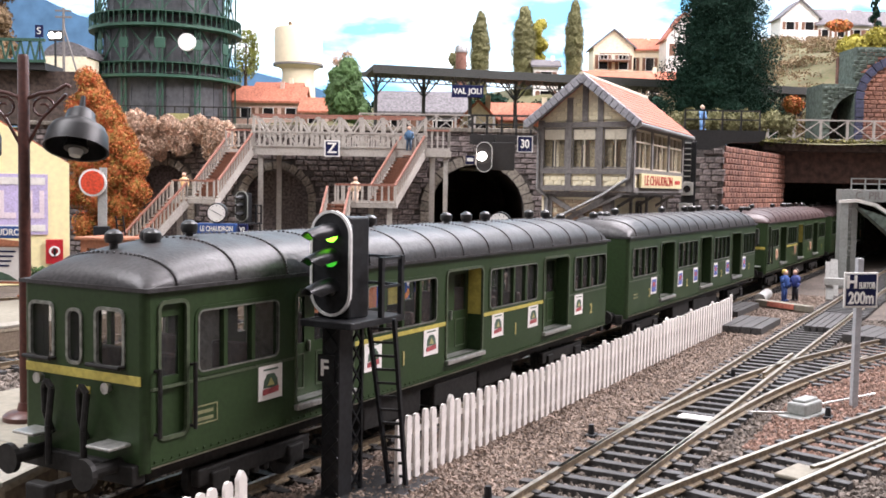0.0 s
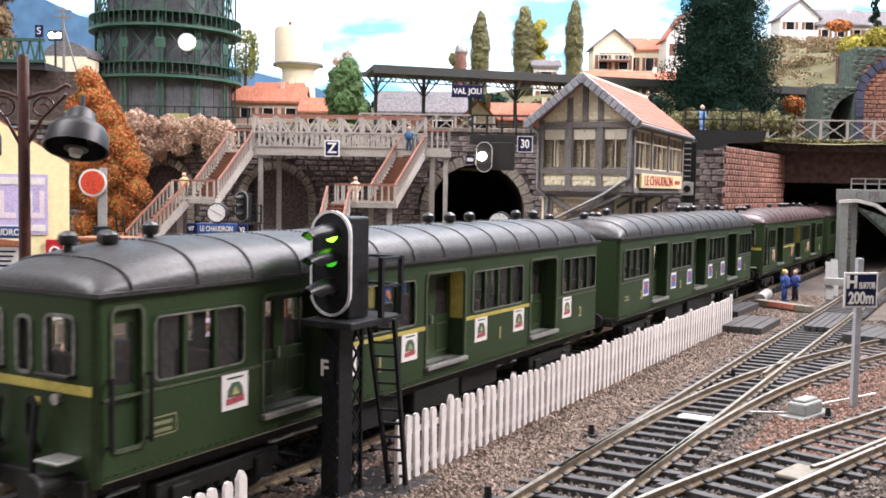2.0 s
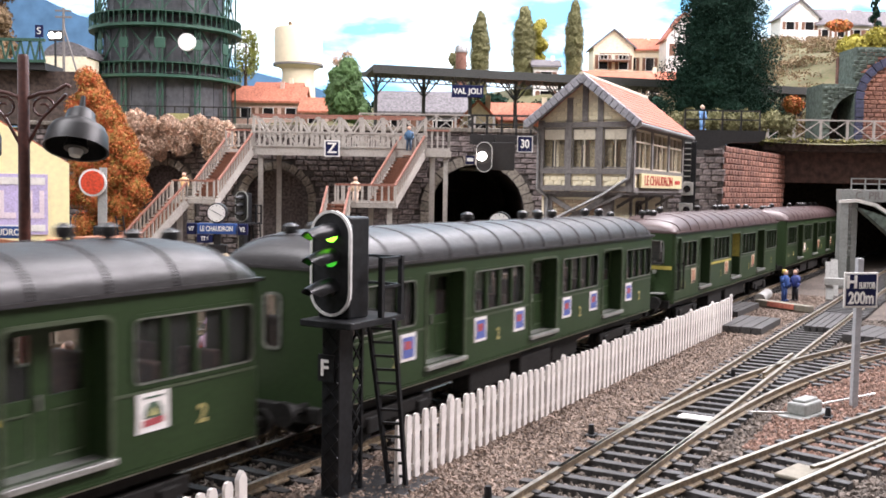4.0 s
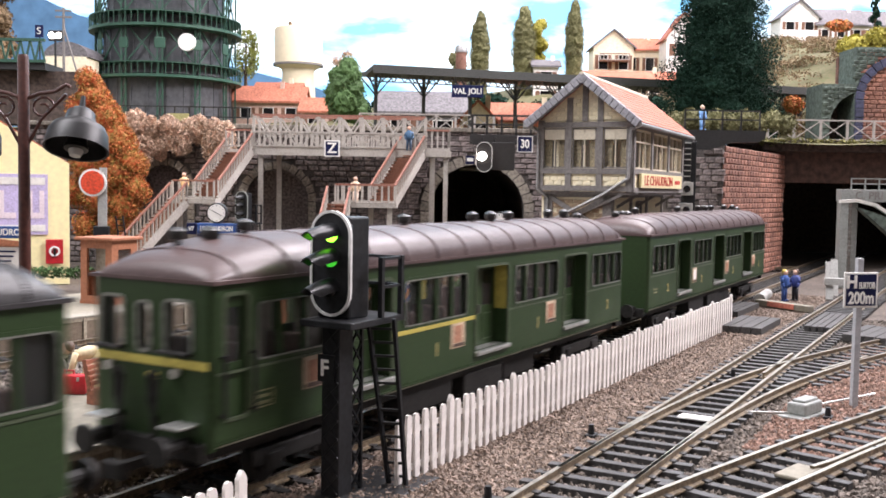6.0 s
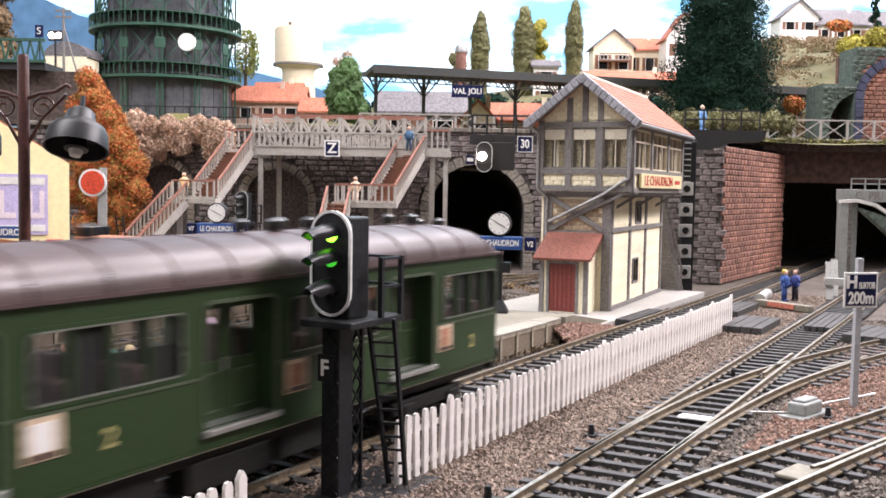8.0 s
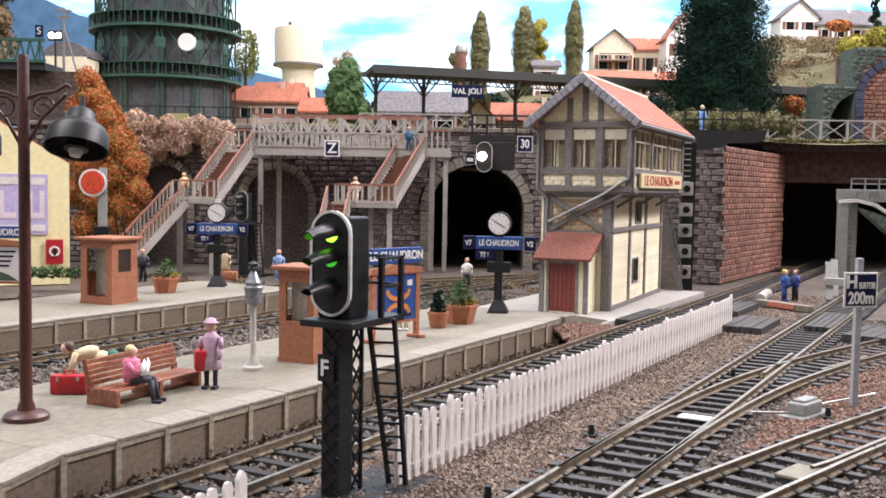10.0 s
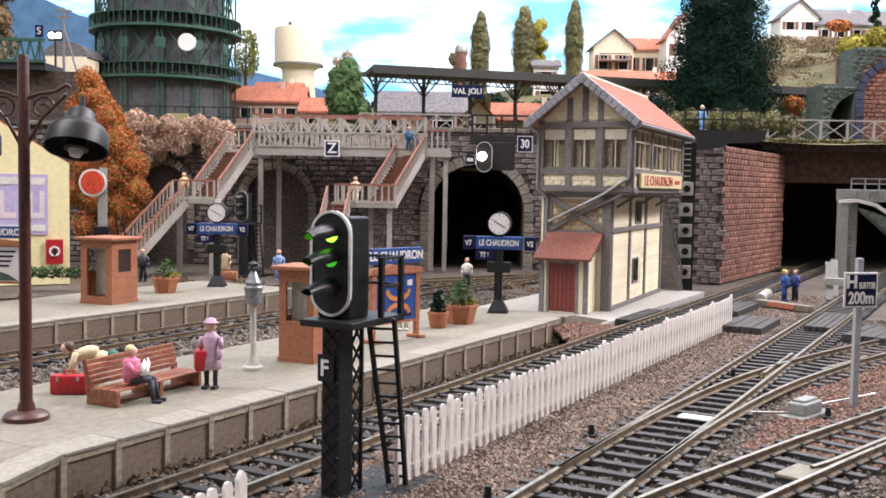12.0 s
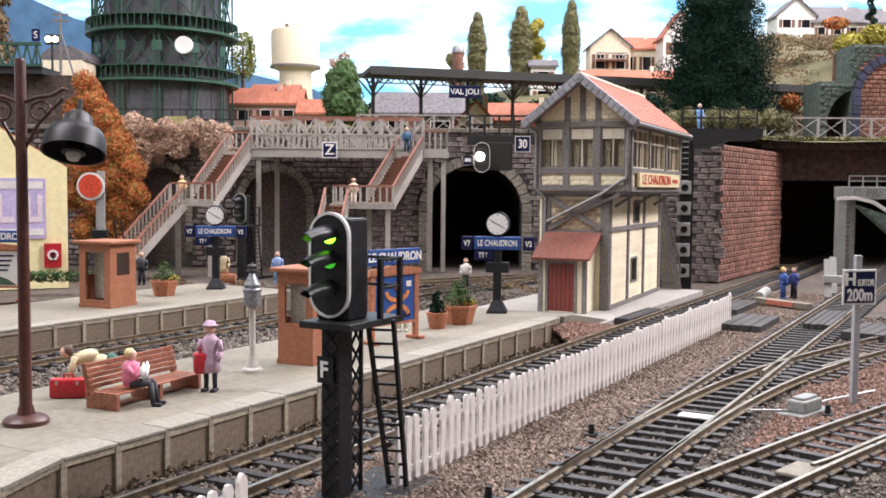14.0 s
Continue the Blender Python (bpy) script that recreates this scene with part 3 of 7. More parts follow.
cars = [(coach(6.87, True, roofdark_m, "white", "dark green motor coach with grey roof and yellow stripe"), 6.87),
        (coach(31.55, False, roofdark_m, "blue", "dark green trailer coach with grey roof and blue posters"), 31.55),
        (coach(57.1, True, roofbrown_m, "beige", "dark green motor coach with brown roof and yellow stripe"), 57.1),
        (coach(82.7, False, roofbrown_m, "beige", "dark green trailer coach with brown roof and beige posters"), 82.7)]

# ---- colour light signal at the front ----
paleiron_m = M("pale_iron", (0.27, 0.285, 0.27), 0.5, var=0.15)
ringwhite_m = M("signal_ring", (0.72, 0.72, 0.70), 0.45, var=0.1)
green_glow = glow("signal_green_light", (0.22, 0.95, 0.03), 5.0)
# faint emission on the second lens stands in for light reflected off its hood
reflect_glow = glow("signal_green_reflected", (0.06, 0.6, 0.04), 0.7)
white_glow = glow("signal_white_light", (1.0, 0.86, 0.82), 8.0)
dark_lens = M("dark_lens", (0.01, 0.01, 0.012), 0.15)
white_letter = M("white_letter", (0.85, 0.85, 0.82), 0.6, var=0.03)


def oval(bm, w, h, x0, x1, n=10):
    """Upright stadium plate in y-z, pulled from x0 to x1."""
    r = w / 2
    pts = [(r * math.cos(a), h / 2 - r + r * math.sin(a)) for a in [math.pi * i / n for i in range(n + 1)]]
    pts += [(-y, -z) for y, z in pts]
    a = [bm.verts.new((x0, y, z)) for y, z in pts]
    b = [bm.verts.new((x1, y, z)) for y, z in pts]
    bm.faces.new(a), bm.faces.new(b[::-1])
    for i in range(len(a)):
        bm.faces.new((a[i], a[(i + 1) % len(a)], b[(i + 1) % len(a)], b[i]))
    return bm


def oval_ring(w, h, t, x0, x1, n=12):
    bm = bmesh.new()
    loops = []
    for ww, hh, x in ((w, h, x0), (w - 2 * t, h - 2 * t, x0), (w - 2 * t, h - 2 * t, x1), (w, h, x1)):
        r = ww / 2
        pts = [(r * math.cos(a), hh / 2 - r + r * math.sin(a)) for a in [math.pi * i / n for i in range(n + 1)]]
        pts += [(-y, -z) for y, z in pts]
        loops.append([bm.verts.new((x, y, z)) for y, z in pts])
    for a, b in zip(loops, loops[1:] + loops[:1]):
        for i in range(len(a)):
            bm.faces.new((a[i], a[(i + 1) % len(a)], b[(i + 1) % len(a)], b[i]))
    return bm


def hood(r, length):
    """Long drooping visor over a lamp: a tube open below, cut back along its sides."""
    bm = bmesh.new()
    rows = []
    for k in range(6):
        t = k / 5
        row = []
        for rr in (r, r - 0.03):
            for i in range(17):
                a = -0.12 + (math.pi + 0.24) * i / 16
                low = max(0.0, 0.5 - math.sin(a))
                row.append(bm.verts.new((-length * t * (1 - 0.6 * low), rr * math.cos(a) * (1 - 0.35 * t * t), rr * math.sin(a) * (1 - 0.25 * t) - 0.1 * t * t)))
        rows.append(row)
    for a, b in zip(rows, rows[1:]):
        for o in (0, 17):
            for i in range(16):
                bm.faces.new((a[o + i], a[o + i + 1], b[o + i + 1], b[o + i]))
    for i in range(16):
        bm.faces.new((rows[-1][i], rows[-1][i + 1], rows[-1][18 + i], rows[-1][17 + i]))
    return bm


def signal_front(at, label, letter, lit_lamps):
    s = thing("colour_light_signal", label, "railway signal", at)
    part("base_plate", BX(-0.6, -1.2, -0.05, 2.2, 0.5, 0.08, bev=0.02), black_m, s)
    m = part("mast", BX(-0.24, -0.2, 0, 0.24, 0.24, 3.62, bev=0.02), black_m, s)
    bm = bmesh.new()
    for i in range(9):
        z = 0.15 + i * 0.38
        bar(bm, (-0.26, -0.18, z), (-0.26, 0.2, z + 0.38), 0.025), bar(bm, (-0.26, 0.2, z), (-0.26, -0.18, z + 0.38), 0.025)
    part("mast_relief", bm, black_m, m)
    bm = bmesh.new()
    for y in (-0.16, 0.2):
        bar(bm, (0.6, y, 0), (0.6, y, 3.6), 0.07)
        for i in range(8):
            z = 0.1 + i * 0.44
            bar(bm, (0.24, y, z), (0.6, y, z + 0.44), 0.04)
            bar(bm, (0.6, y, z), (0.24, y, z + 0.44), 0.04)
    part("lattice", bm, black_m, m, "black lattice bracing")
    part("platform", BX(-0.65, -0.75, 3.6, 1.35, 0.5, 3.74, bev=0.02), black_m, s, "narrow black service platform")
    # lamp head
    h = part("head_case", BX(-0.2, -0.4, 3.74, 0.5, 0.4, 5.8, bev=0.05), black_m, s)
    part("backing_plate", oval(bmesh.new(), 0.98, 2.12, -0.3, -0.2), black_m, h, m=P(0, 0, 4.86))
    part("white_ring", oval_ring(1.0, 2.14, 0.055, -0.325, -0.26), ringwhite_m if letter else paleiron_m, h, "white painted rim" if letter else "dull grey rim", m=P(0, 0, 4.86))
    for z, lit in zip((5.45, 4.95, 4.35), lit_lamps):
        v = part("hood", hood(0.23, 0.8), black_m, h, m=P(-0.3, 0, z), smooth=True)
        part("lens", lathe(bmesh.new(), [(0.17, -0.05), (0.16, 0.03), (0.08, 0.07), (0.01, 0.08)], 16), (dark_lens, green_glow, reflect_glow)[lit], v, "glowing green lens" if lit else "dark lens", m=pose(0, 0, 0, 0, -90, 0), smooth=True)
    part("bolt", CYL((-0.18, -0.34, 5.62), (-0.18, -0.4, 5.62), 0.05, n=8), ringwhite_m, h)
    # guard rail
    for x, y in ((0.5, -0.7), (1.25, -0.7), (1.25, 0.2)):
        part("guard_post", bar(bmesh.new(), (x, y, 3.7), (x, y, 4.98), 0.1), black_m, s)
    for z in (4.36, 4.94):
        part("guard_rail", bar(bmesh.new(), (0.5, -0.7, z), (1.25, -0.7, z), 0.06), black_m, s)
        part("guard_rail", bar(bmesh.new(), (1.25, -0.7, z), (1.25, 0.2, z), 0.06), black_m, s)
    # ladder
    l0, l1 = ((1.2, -0.5, 0.05), (0.55, -0.35, 3.7)), ((1.28, -0.88, 0.05), (0.75, -0.86, 3.7))
    lad = part("ladder", bar(bar(bmesh.new(), *l0, 0.08), *l1, 0.08), black_m, s, "black steel ladder")
    for i in range(12):
        t = 0.06 + i * 0.08
        part("rung", bar(bmesh.new(), Vector(l0[0]).lerp(Vector(l0[1]), t), Vector(l1[0]).lerp(Vector(l1[1]), t), 0.05), black_m, lad)
    if not letter:
        return
    p = part("letter_plate", BX(-0.3, -0.1, 2.45, -0.25, 0.3, 3.0), black_m, s)
    writing("F", 0.46, white_letter, p, -0.32, 0.12, 2.72, -90, bold=0.012)


signal_front(P(11.35, -2.35, -0.3), "black colour light signal showing green, with ladder", "F", (1, 2, 0))
signal_front(BG(-13.9, 69, -0.3, 90 - YAW + 12), "black unlit colour light signal with ladder", "", (0, 0, 0))


# ---- picket fence ----
def fence(x0, x1, post_step, y, z0, z1, label, first):
    f = thing("picket_fence", label, "fence")
    n = 9
    d = post_step / n
    pick = mesh_of("picket", prism(bmesh.new(), [(-0.098, z0), (0.098, z0), (0.098, z1 - 0.1), (0.065, z1 - 0.02), (0, z1), (-0.065, z1 - 0.02), (-0.098, z1 - 0.1)], -0.035, 0.035), white_m)
    posts = mesh_of("post", prism(bmesh.new(), [(-0.1, z0), (0.1, z0), (0.1, z1 - 0.02), (0.06, z1 + 0.06), (0, z1 + 0.13), (-0.06, z1 + 0.06), (-0.1, z1 - 0.02)], -0.05, 0.05), white_m)
    k, x = 0, x0
    while x < x1 + 0.01:
        if (k - first) % n == 0:
            part("post", posts, None, f, m=P(x, y, random.uniform(-0.02, 0.02), 0, 0, random.uniform(-1, 1)))
        else:
            part("picket", pick, None, f, m=P(x, y, random.uniform(-0.03, 0.03), 0, 0, random.uniform(-2.5, 2.5)))
        k, x = k + 1, x + d
    for z in (z0 + 0.35, z1 - 0.4):
        part("fence_rail", BX(x0, y + 0.036, z - 0.06, x1, y + 0.09, z + 0.06), white_m, f)


fence(14.82 - 6 * 0.376, 14.82 + 8 * 3.384, 3.384, -3.07, -0.35, 1.2, "white picket fence of slightly leaning boards", 6)
fence(1.6, 7.55, 3.384 * 0.88, -3.07, -0.35, 1.2, "short end of the white picket fence", 0)


# ---- sign on the post ----
navy_m = M("sign_navy", (0.008, 0.012, 0.06), 0.5, var=0.1, spec=0.2)
grey_m = M("post_grey", (0.42, 0.43, 0.45), 0.5, var=0.12)


def heurtoir_sign():
    s = thing("distance_sign", "dark blue sign with white lettering on grey post", "sign", P(26.78, -10.38, -0.18, YAW - 90 + 12))
    part("post", BX(-0.1, -0.04, -0.14, 0.1, 0.12, 4.4, bev=0.02), grey_m, s)
    b = part("board", BX(-0.56, -0.09, 2.92, 0.56, -0.04, 3.98, bev=0.015), white_letter, s)
    part("panel", BX(-0.5, -0.1, 2.98, 0.5, -0.07, 3.92), navy_m, b)
    writing("H", 0.52, white_letter, b, -0.33, -0.115, 3.68, bold=0.02)
    writing("EURTOIR", 0.26, white_letter, b, 0.19, -0.115, 3.58, squeeze=0.52, bold=0.008)
    writing("200m", 0.5, white_letter, b, 0.0, -0.115, 3.2, squeeze=0.76, bold=0.015)


heurtoir_sign()

# ---- signal box ----
sash_m = M("sash_cream", (0.72, 0.66, 0.52), 0.5, var=0.1)
curtain_m = M("curtain_beige", (0.50, 0.42, 0.26), 0.8, var=0.3)
verge_m = M("verge_grey", (0.34, 0.34, 0.37), 0.7, var=0.2, bump=0.2, obj_rand=0.15)
door_m = M("door_red", (0.22, 0.045, 0.035), 0.5, var=0.2)
zinc_m = M("zinc_pipe", (0.38, 0.38, 0.38), 0.45, 0.5, var=0.2)
porch_m = M("porch_tile", (0.24, 0.085, 0.06), 0.6, grain=900, var=0.25, bump=0.3, obj_rand=0.15)
redletter_m = M("red_letter", (0.55, 0.05, 0.03), 0.6)
signboard_m = M("sign_cream", (0.85, 0.75, 0.45), 0.5, var=0.08)


tan_m = M("tan_brick", (0.50, 0.375, 0.25), 0.75, grain=700, var=0.25, bump=0.3, obj_rand=0.2, dirt=0.35)


def panel_bricks(parent, a, b, c, d, at, bw=0.32, bh=0.16, cut=None, mat=None):
    """Small raised stones over the panel a..b, c..d in x-z, facing -y."""
    me = mesh_of("stone", BX(-bw / 2 + 0.015, -0.03, -bh / 2 + 0.012, bw / 2 - 0.015, 0.02, bh / 2 - 0.012, bev=0.012), mat or cream_m)
    z, k = c + bh / 2, 0
    while z < d - bh * 0.3:
        x = a + (bw / 2 if k % 2 else bw)
        while x < b - bw * 0.3:
            if not cut or cut(x, z):
                part("stone", me, None, parent, m=at @ P(x, 0, z))
            x += bw
        z, k = z + bh, k + 1


def signal_box():
    h = thing("signal_box", "half-timbered cream signal box with red tiled roof", "signal box", P(42.51, 3.21, 0.0, 4.5) @ Matrix.Diagonal((1.137, 1.137, 1.137, 1)))
    LX, LY, LZ = 10.0, 3.0, 5.3
    U0, U1, V0, V1 = -0.3, 10.2, -1.0, 3.3          # upper storey in plan
    ux, uy = pose(0, 0, 0, 0, 0, -90), Matrix()
    wl = part("lower_wall", wall(bmesh.new(), 0, LX, 0, LZ, [(4.1, 5.1, 0.95, 2.1), (4.5, 5.5, 3.8, 4.85)], 0, 0.2), cream_m, h, "cream weatherboarded wall")
    part("lower_wall", BX(0, 0.2, 0, 0.2, LY, LZ), cream_m, h)
    part("lower_wall", BX(LX - 0.2, 0.2, 0, LX, LY, LZ), cream_m, h)
    part("lower_wall", BX(0, LY - 0.01, 0, LX, LY + 0.2, LZ), cream_m, h)
    # weatherboards on the track side
    for i in range(21):
        z = 0.08 + i * 0.25
        for a, b in ((0.35, 3.2), (3.5, 4.0), (5.65, 6.3), (4.0, 5.65), (6.6, 9.75)):
            if a == 4.0 and (0.85 < z + 0.12 < 2.2 or 3.7 < z + 0.12 < 4.95):
                continue
            bm = prism(bmesh.new(), [(-0.036, z), (0, z), (0, z + 0.245), (-0.012, z + 0.245)], a, b)
            part("weatherboard", bm, cream_m, wl, m=pose(0, 0, 0, 0, 0, 90) @ Matrix.Diagonal((1, -1, 1, 1)))
    tim = bmesh.new()
    for x in (0.15, 3.35, 6.45, 9.87):
        bx(tim, x - 0.13, -0.1, 0, x + 0.13, 0.02, LZ)
    for z in (0.1, 3.6, 5.15):
        bx(tim, 0, -0.115, z - 0.1, LX, 0.02, z + 0.1)
    part("timber_frame", tim, timber_m, wl)
    for x0, z0, z1 in ((4.1, 0.95, 2.1), (4.5, 3.8, 4.85)):
        w = part("window", ring(bmesh.new(), x0 + 0.06, x0 + 0.94, z0 + 0.05, z1 - 0.05, -0.02, 0.09, 0.05), timber_m, h)
        part("pane", BX(x0, 0.08, z0, x0 + 1.0, 0.1, z1), dark_lens, w, "dark window glass")
    # lower front with crossed braces
    tim = bmesh.new()
    for y in (0.13, LY - 0.13):
        bx(tim, -0.1, y - 0.2, 0, 0.05, y + 0.2, LZ)
    bx(tim, -0.11, 0, 3.3, 0.05, LY, 3.55), bx(tim, -0.11, 0, LZ - 0.25, 0.05, LY, LZ)
    bar(tim, (-0.1, 0.3, 3.6), (-0.1, LY - 0.3, 5.0), 0.12, 0.2), bar(tim, (-0.1, 0.3, 5.0), (-0.1, LY - 0.3, 3.6), 0.12, 0.2)
    part("timber_frame", tim, timber_m, h, "grey crossed timber braces")
    panel_bricks(h, -LY + 0.3, -0.3, 3.55, 5.05, pose(0, 0, 0, 0, 0, -90), 0.4, 0.2, mat=tan_m)
    # upper storey: front wall with three windows
    F = P(U0, 0, 0, -90)
    wins = [(-3.08, -2.03), (-1.72, -0.62), (-0.3, 0.78)]
    fw = part("upper_front", wall(bmesh.new(), -V1, -V0, LZ, 8.5, [(a, b, 6.35, 8.1) for a, b in wins], 0, 0.15), cream_m, h, "cream half-timbered upper wall", m=F)
    tim = bmesh.new()
    for u in (-V1 + 0.12, -1.88, -0.46, -V0 - 0.12):
        bx(tim, u - 0.14, -0.08, LZ, u + 0.14, 0.02, 8.45)
    for z in (LZ + 0.14, 6.2, 8.25):
        bx(tim, -V1, -0.09, z - 0.12, -V0, 0.02, z + 0.12)
    part("timber_frame", tim, timber_m, fw)
    for a, b in wins:
        panel_bricks(fw, a, b, LZ + 0.28, 6.08, Matrix(), 0.36, 0.19)
        w = part("window", ring(bmesh.new(), a + 0.06, b - 0.06, 6.4, 8.05, 0.02, 0.06, 0.03), timber_m, fw)
        mull = bmesh.new()
        bx(mull, (a + b) / 2 - 0.025, 0, 6.35, (a + b) / 2 + 0.025, 0.05, 8.1), bx(mull, a, 0, 7.6, b, 0.05, 8.05)
        part("glazing_bar", mull, sash_m, w)
        part("pane", BX(a, 0.06, 6.35, b, 0.075, 8.1), pane_m, w).visible_shadow = False
        part("curtain", BX(a, 0.2, 6.35, a + 0.35, 0.25, 8.1), curtain_m, w)
        part("curtain", BX(b - 0.35, 0.2, 6.35, b, 0.25, 8.1), curtain_m, w)
    # gable
    g = prism(bmesh.new(), [(-V1, 8.4), (-V0, 8.4), (-1.15, 10.15)], 0, 0.15)
    gw = part("gable", g, cream_m, fw)
    panel_bricks(gw, -V1 + 0.3, -V0 - 0.3, 8.45, 10.0, Matrix(), 0.36, 0.19, lambda x, z: abs(x + 1.15) < (10.1 - z) * 1.2 - 0.25)
    tim = bmesh.new()
    for u, top in ((-1.85, 9.45), (-1.15, 10.05), (-0.45, 9.45)):
        bx(tim, u - 0.13, -0.08, 8.4, u + 0.13, 0.02, top)
    part("timber_frame", tim, timber_m, gw)
    # upper side wall along the track
    sw = [(0.05, 3.0), (3.35, 6.5), (6.85, 9.9)]
    S = P(0, V0, 0)
    uw = part("upper_side", wall(bmesh.new(), U0, U1, LZ, 8.5, [(a, b, 6.35, 8.05) for a, b in sw], 0, 0.15), cream_m, h, m=S)
    tim = bmesh.new()
    for u in (U0 + 0.13, 3.17, 6.67, U1 - 0.13):
        bx(tim, u - 0.14, -0.08, LZ, u + 0.14, 0.02, 8.45)
    for z in (LZ + 0.1, 6.22, 8.2):
        bx(tim, U0, -0.09, z - 0.11, U1, 0.02, z + 0.11)
    part("timber_frame", tim, timber_m, uw)
    for a, b in sw:
        w = part("window", ring(bmesh.new(), a + 0.05, b - 0.05, 6.4, 8.0, 0.02, 0.05, 0.03), sash_m, uw)
        mull = bmesh.new()
        for t in (1 / 3, 2 / 3):
            bx(mull, a + (b - a) * t - 0.04, 0, 6.35, a + (b - a) * t + 0.04, 0.05, 8.05)
        bx(mull, a, 0, 7.5, b, 0.05, 7.57)
        part("glazing_bar", mull, sash_m, w)
        part("pane", BX(a, 0.06, 6.35, b, 0.075, 8.05), pane_m, w).visible_shadow = False
        part("curtain", BX(a, 0.2, 6.35, a + 0.5, 0.25, 8.05), curtain_m, w)
        part("curtain", BX(b - 0.7, 0.2, 6.35, b, 0.25, 8.05), curtain_m, w)
    b = part("name_board", BX(0.6, -0.22, 5.5, 9.2, -0.1, 6.15, bev=0.02), signboard_m, uw, "cream board with red station name")
    writing("LE CHAUDRON", 0.62, redletter_m, b, 4.0, -0.235, 5.82, squeeze=1.35, bold=0.01)
    part("print_bar", BX(7.5, -0.235, 5.72, 8.7, -0.215, 5.9), redletter_m, b)
    part("upper_back", BX(U1 - 0.15, V0 + 0.15, LZ, U1, V1, 8.5), cream_m, h)
    part("upper_back", wall(bmesh.new(), U0 + 0.15, U1 - 0.15, LZ, 8.5, [(0, 2.2, 6.35, 7.65), (3, 6.5, 6.35, 7.65)], V1 - 0.15, V1), cream_m, h)
    part("upper_floor", BX(U0, V0, LZ - 0.12, U1, V1, LZ), timber_m, h)
    part("brace", bar(bmesh.new(), (-0.28, -0.6, 5.2), (0.0, 2.9, 3.6), 0.12), timber_m, h)
    for x in (1.0, 4.6, 8.6):
        part("bracket", bar(bmesh.new(), (x, 0, 4.6), (x, -0.95, 5.2), 0.12), timber_m, h)
    # roof slopes with tile rows
    rx0, rx1, half, e0, e1 = -0.95, 10.7, 2.62, 8.3, 10.38
    for side in (-1, 1):
        ang = math.degrees(math.atan2(e1 - e0, half))
        ln = math.hypot(half, e1 - e0)
        slope = part("roof_slope", BX(rx0, 0, -0.12, rx1, ln, 0.0), tile_m, h, "red tiled roof slope", m=P(0, 1.15 + side * half, e0, 0, ang) if side < 0 else P(0, 1.15 + side * half, e0, 0, -ang) @ Matrix.Diagonal((1, -1, 1, 1)))
        tile = mesh_of("tile", prism(bmesh.new(), [(0, 0.0), (0, 0.045), (0.3, 0.02), (0.3, 0.0)], -0.23, 0.23), tile_m)
        rows = 12
        if side < 0:
            for r in range(rows):
                for q in range(24):
                    x = rx0 + 0.3 + q * 0.485 + (0.24 if r % 2 else 0)
                    if x < rx1 - 0.2:
                        part("tile", tile, None, slope, m=P(x, r * ln / rows, 0.0, 90) @ Matrix.Diagonal((1, -1, 1, 1)))
        for k in range(11):
            part("verge_tile", BX(rx0 - 0.12, k * ln / 11, -0.28, rx0 + 0.22, (k + 0.95) * ln / 11, 0.09, bev=0.03), verge_m, slope)
        part("gutter", CYL((rx0, -0.05, -0.08), (rx1, -0.05, -0.08), 0.1, n=8), zinc_m, slope)
    part("ridge", CYL((rx0 - 0.1, 1.15, e1), (rx1, 1.15, e1), 0.13, n=8), sash_m, h, "pale ridge capping")
    # down pipes
    bm = bmesh.new()
    pts = [(U0 - 0.1, V0 - 0.35, 8.2), (U0 - 0.15, V0 + 0.05, 8.0), (U0 - 0.15, V0 + 0.12, 5.9), (-0.4, 0.2, 5.2), (-0.2, 2.8, 3.9)]
    for p, q in zip(pts, pts[1:]):
        cyl(bm, p, q, 0.075, n=8)
    part("down_pipe", bm, zinc_m, h)
    bm = bmesh.new()
    pts = [(U0 - 0.1, V1 + 0.3, 8.2), (U0 - 0.12, V1 - 0.02, 7.9), (U0 - 0.12, V1 - 0.02, 5.4), (-0.15, LY - 0.1, 5.0), (-0.15, LY - 0.1, 3.0)]
    for p, q in zip(pts, pts[1:]):
        cyl(bm, p, q, 0.07, n=8)
    part("down_pipe", bm, zinc_m, h)
    # porch
    pw = part("porch_wall", wall(bmesh.new(), -2.55, -0.55, 0, 2.35, [(-2.2, -1.0, 0.05, 2.15)], 0, 0.15), cream_m, h, m=P(-1.65, 0, 0, -90))
    part("porch_wall", BX(-1.5, 0.55, 0, 0, 0.7, 2.6), cream_m, h)
    part("porch_wall", BX(-1.5, 2.4, 0, 0, 2.55, 2.6), cream_m, h)
    tim = ring(bmesh.new(), -2.2, -1.0, 0, 2.15, 0, 0.12, 0.05)
    for u in (-2.55, -0.55):
        bx(tim, u - 0.1, -0.05, 0, u + 0.1, 0.1, 2.4)
    part("timber_frame", tim, timber_m, pw)
    d = part("door", BX(-2.2, 0.03, 0.05, -1.0, 0.08, 2.15), door_m, pw, "dark red plank door")
    for i in range(6):
        part("plank", BX(-2.19 + i * 0.2, 0.0, 0.07, -2.19 + i * 0.2 + 0.18, 0.035, 2.13), door_m, d)
    part("knob", CYL((-1.6, 0, 1.2), (-1.6, -0.08, 1.2), 0.06, n=10), door_m, d)
    pr = part("porch_roof", bar(bmesh.new(), (-2.05, 1.55, 2.35), (0.0, 1.55, 3.45), 2.6, 0.12), porch_m, h, "dark red porch roof tiles")
    for i in range(9):
        t = i / 9
        part("tile_row", BX(-1.95 + 2.05 * t, 0.25, 2.36 + 1.1 * t, -1.95 + 2.05 * t + 0.26, 2.85, 2.42 + 1.1 * t), porch_m, pr)
    return h


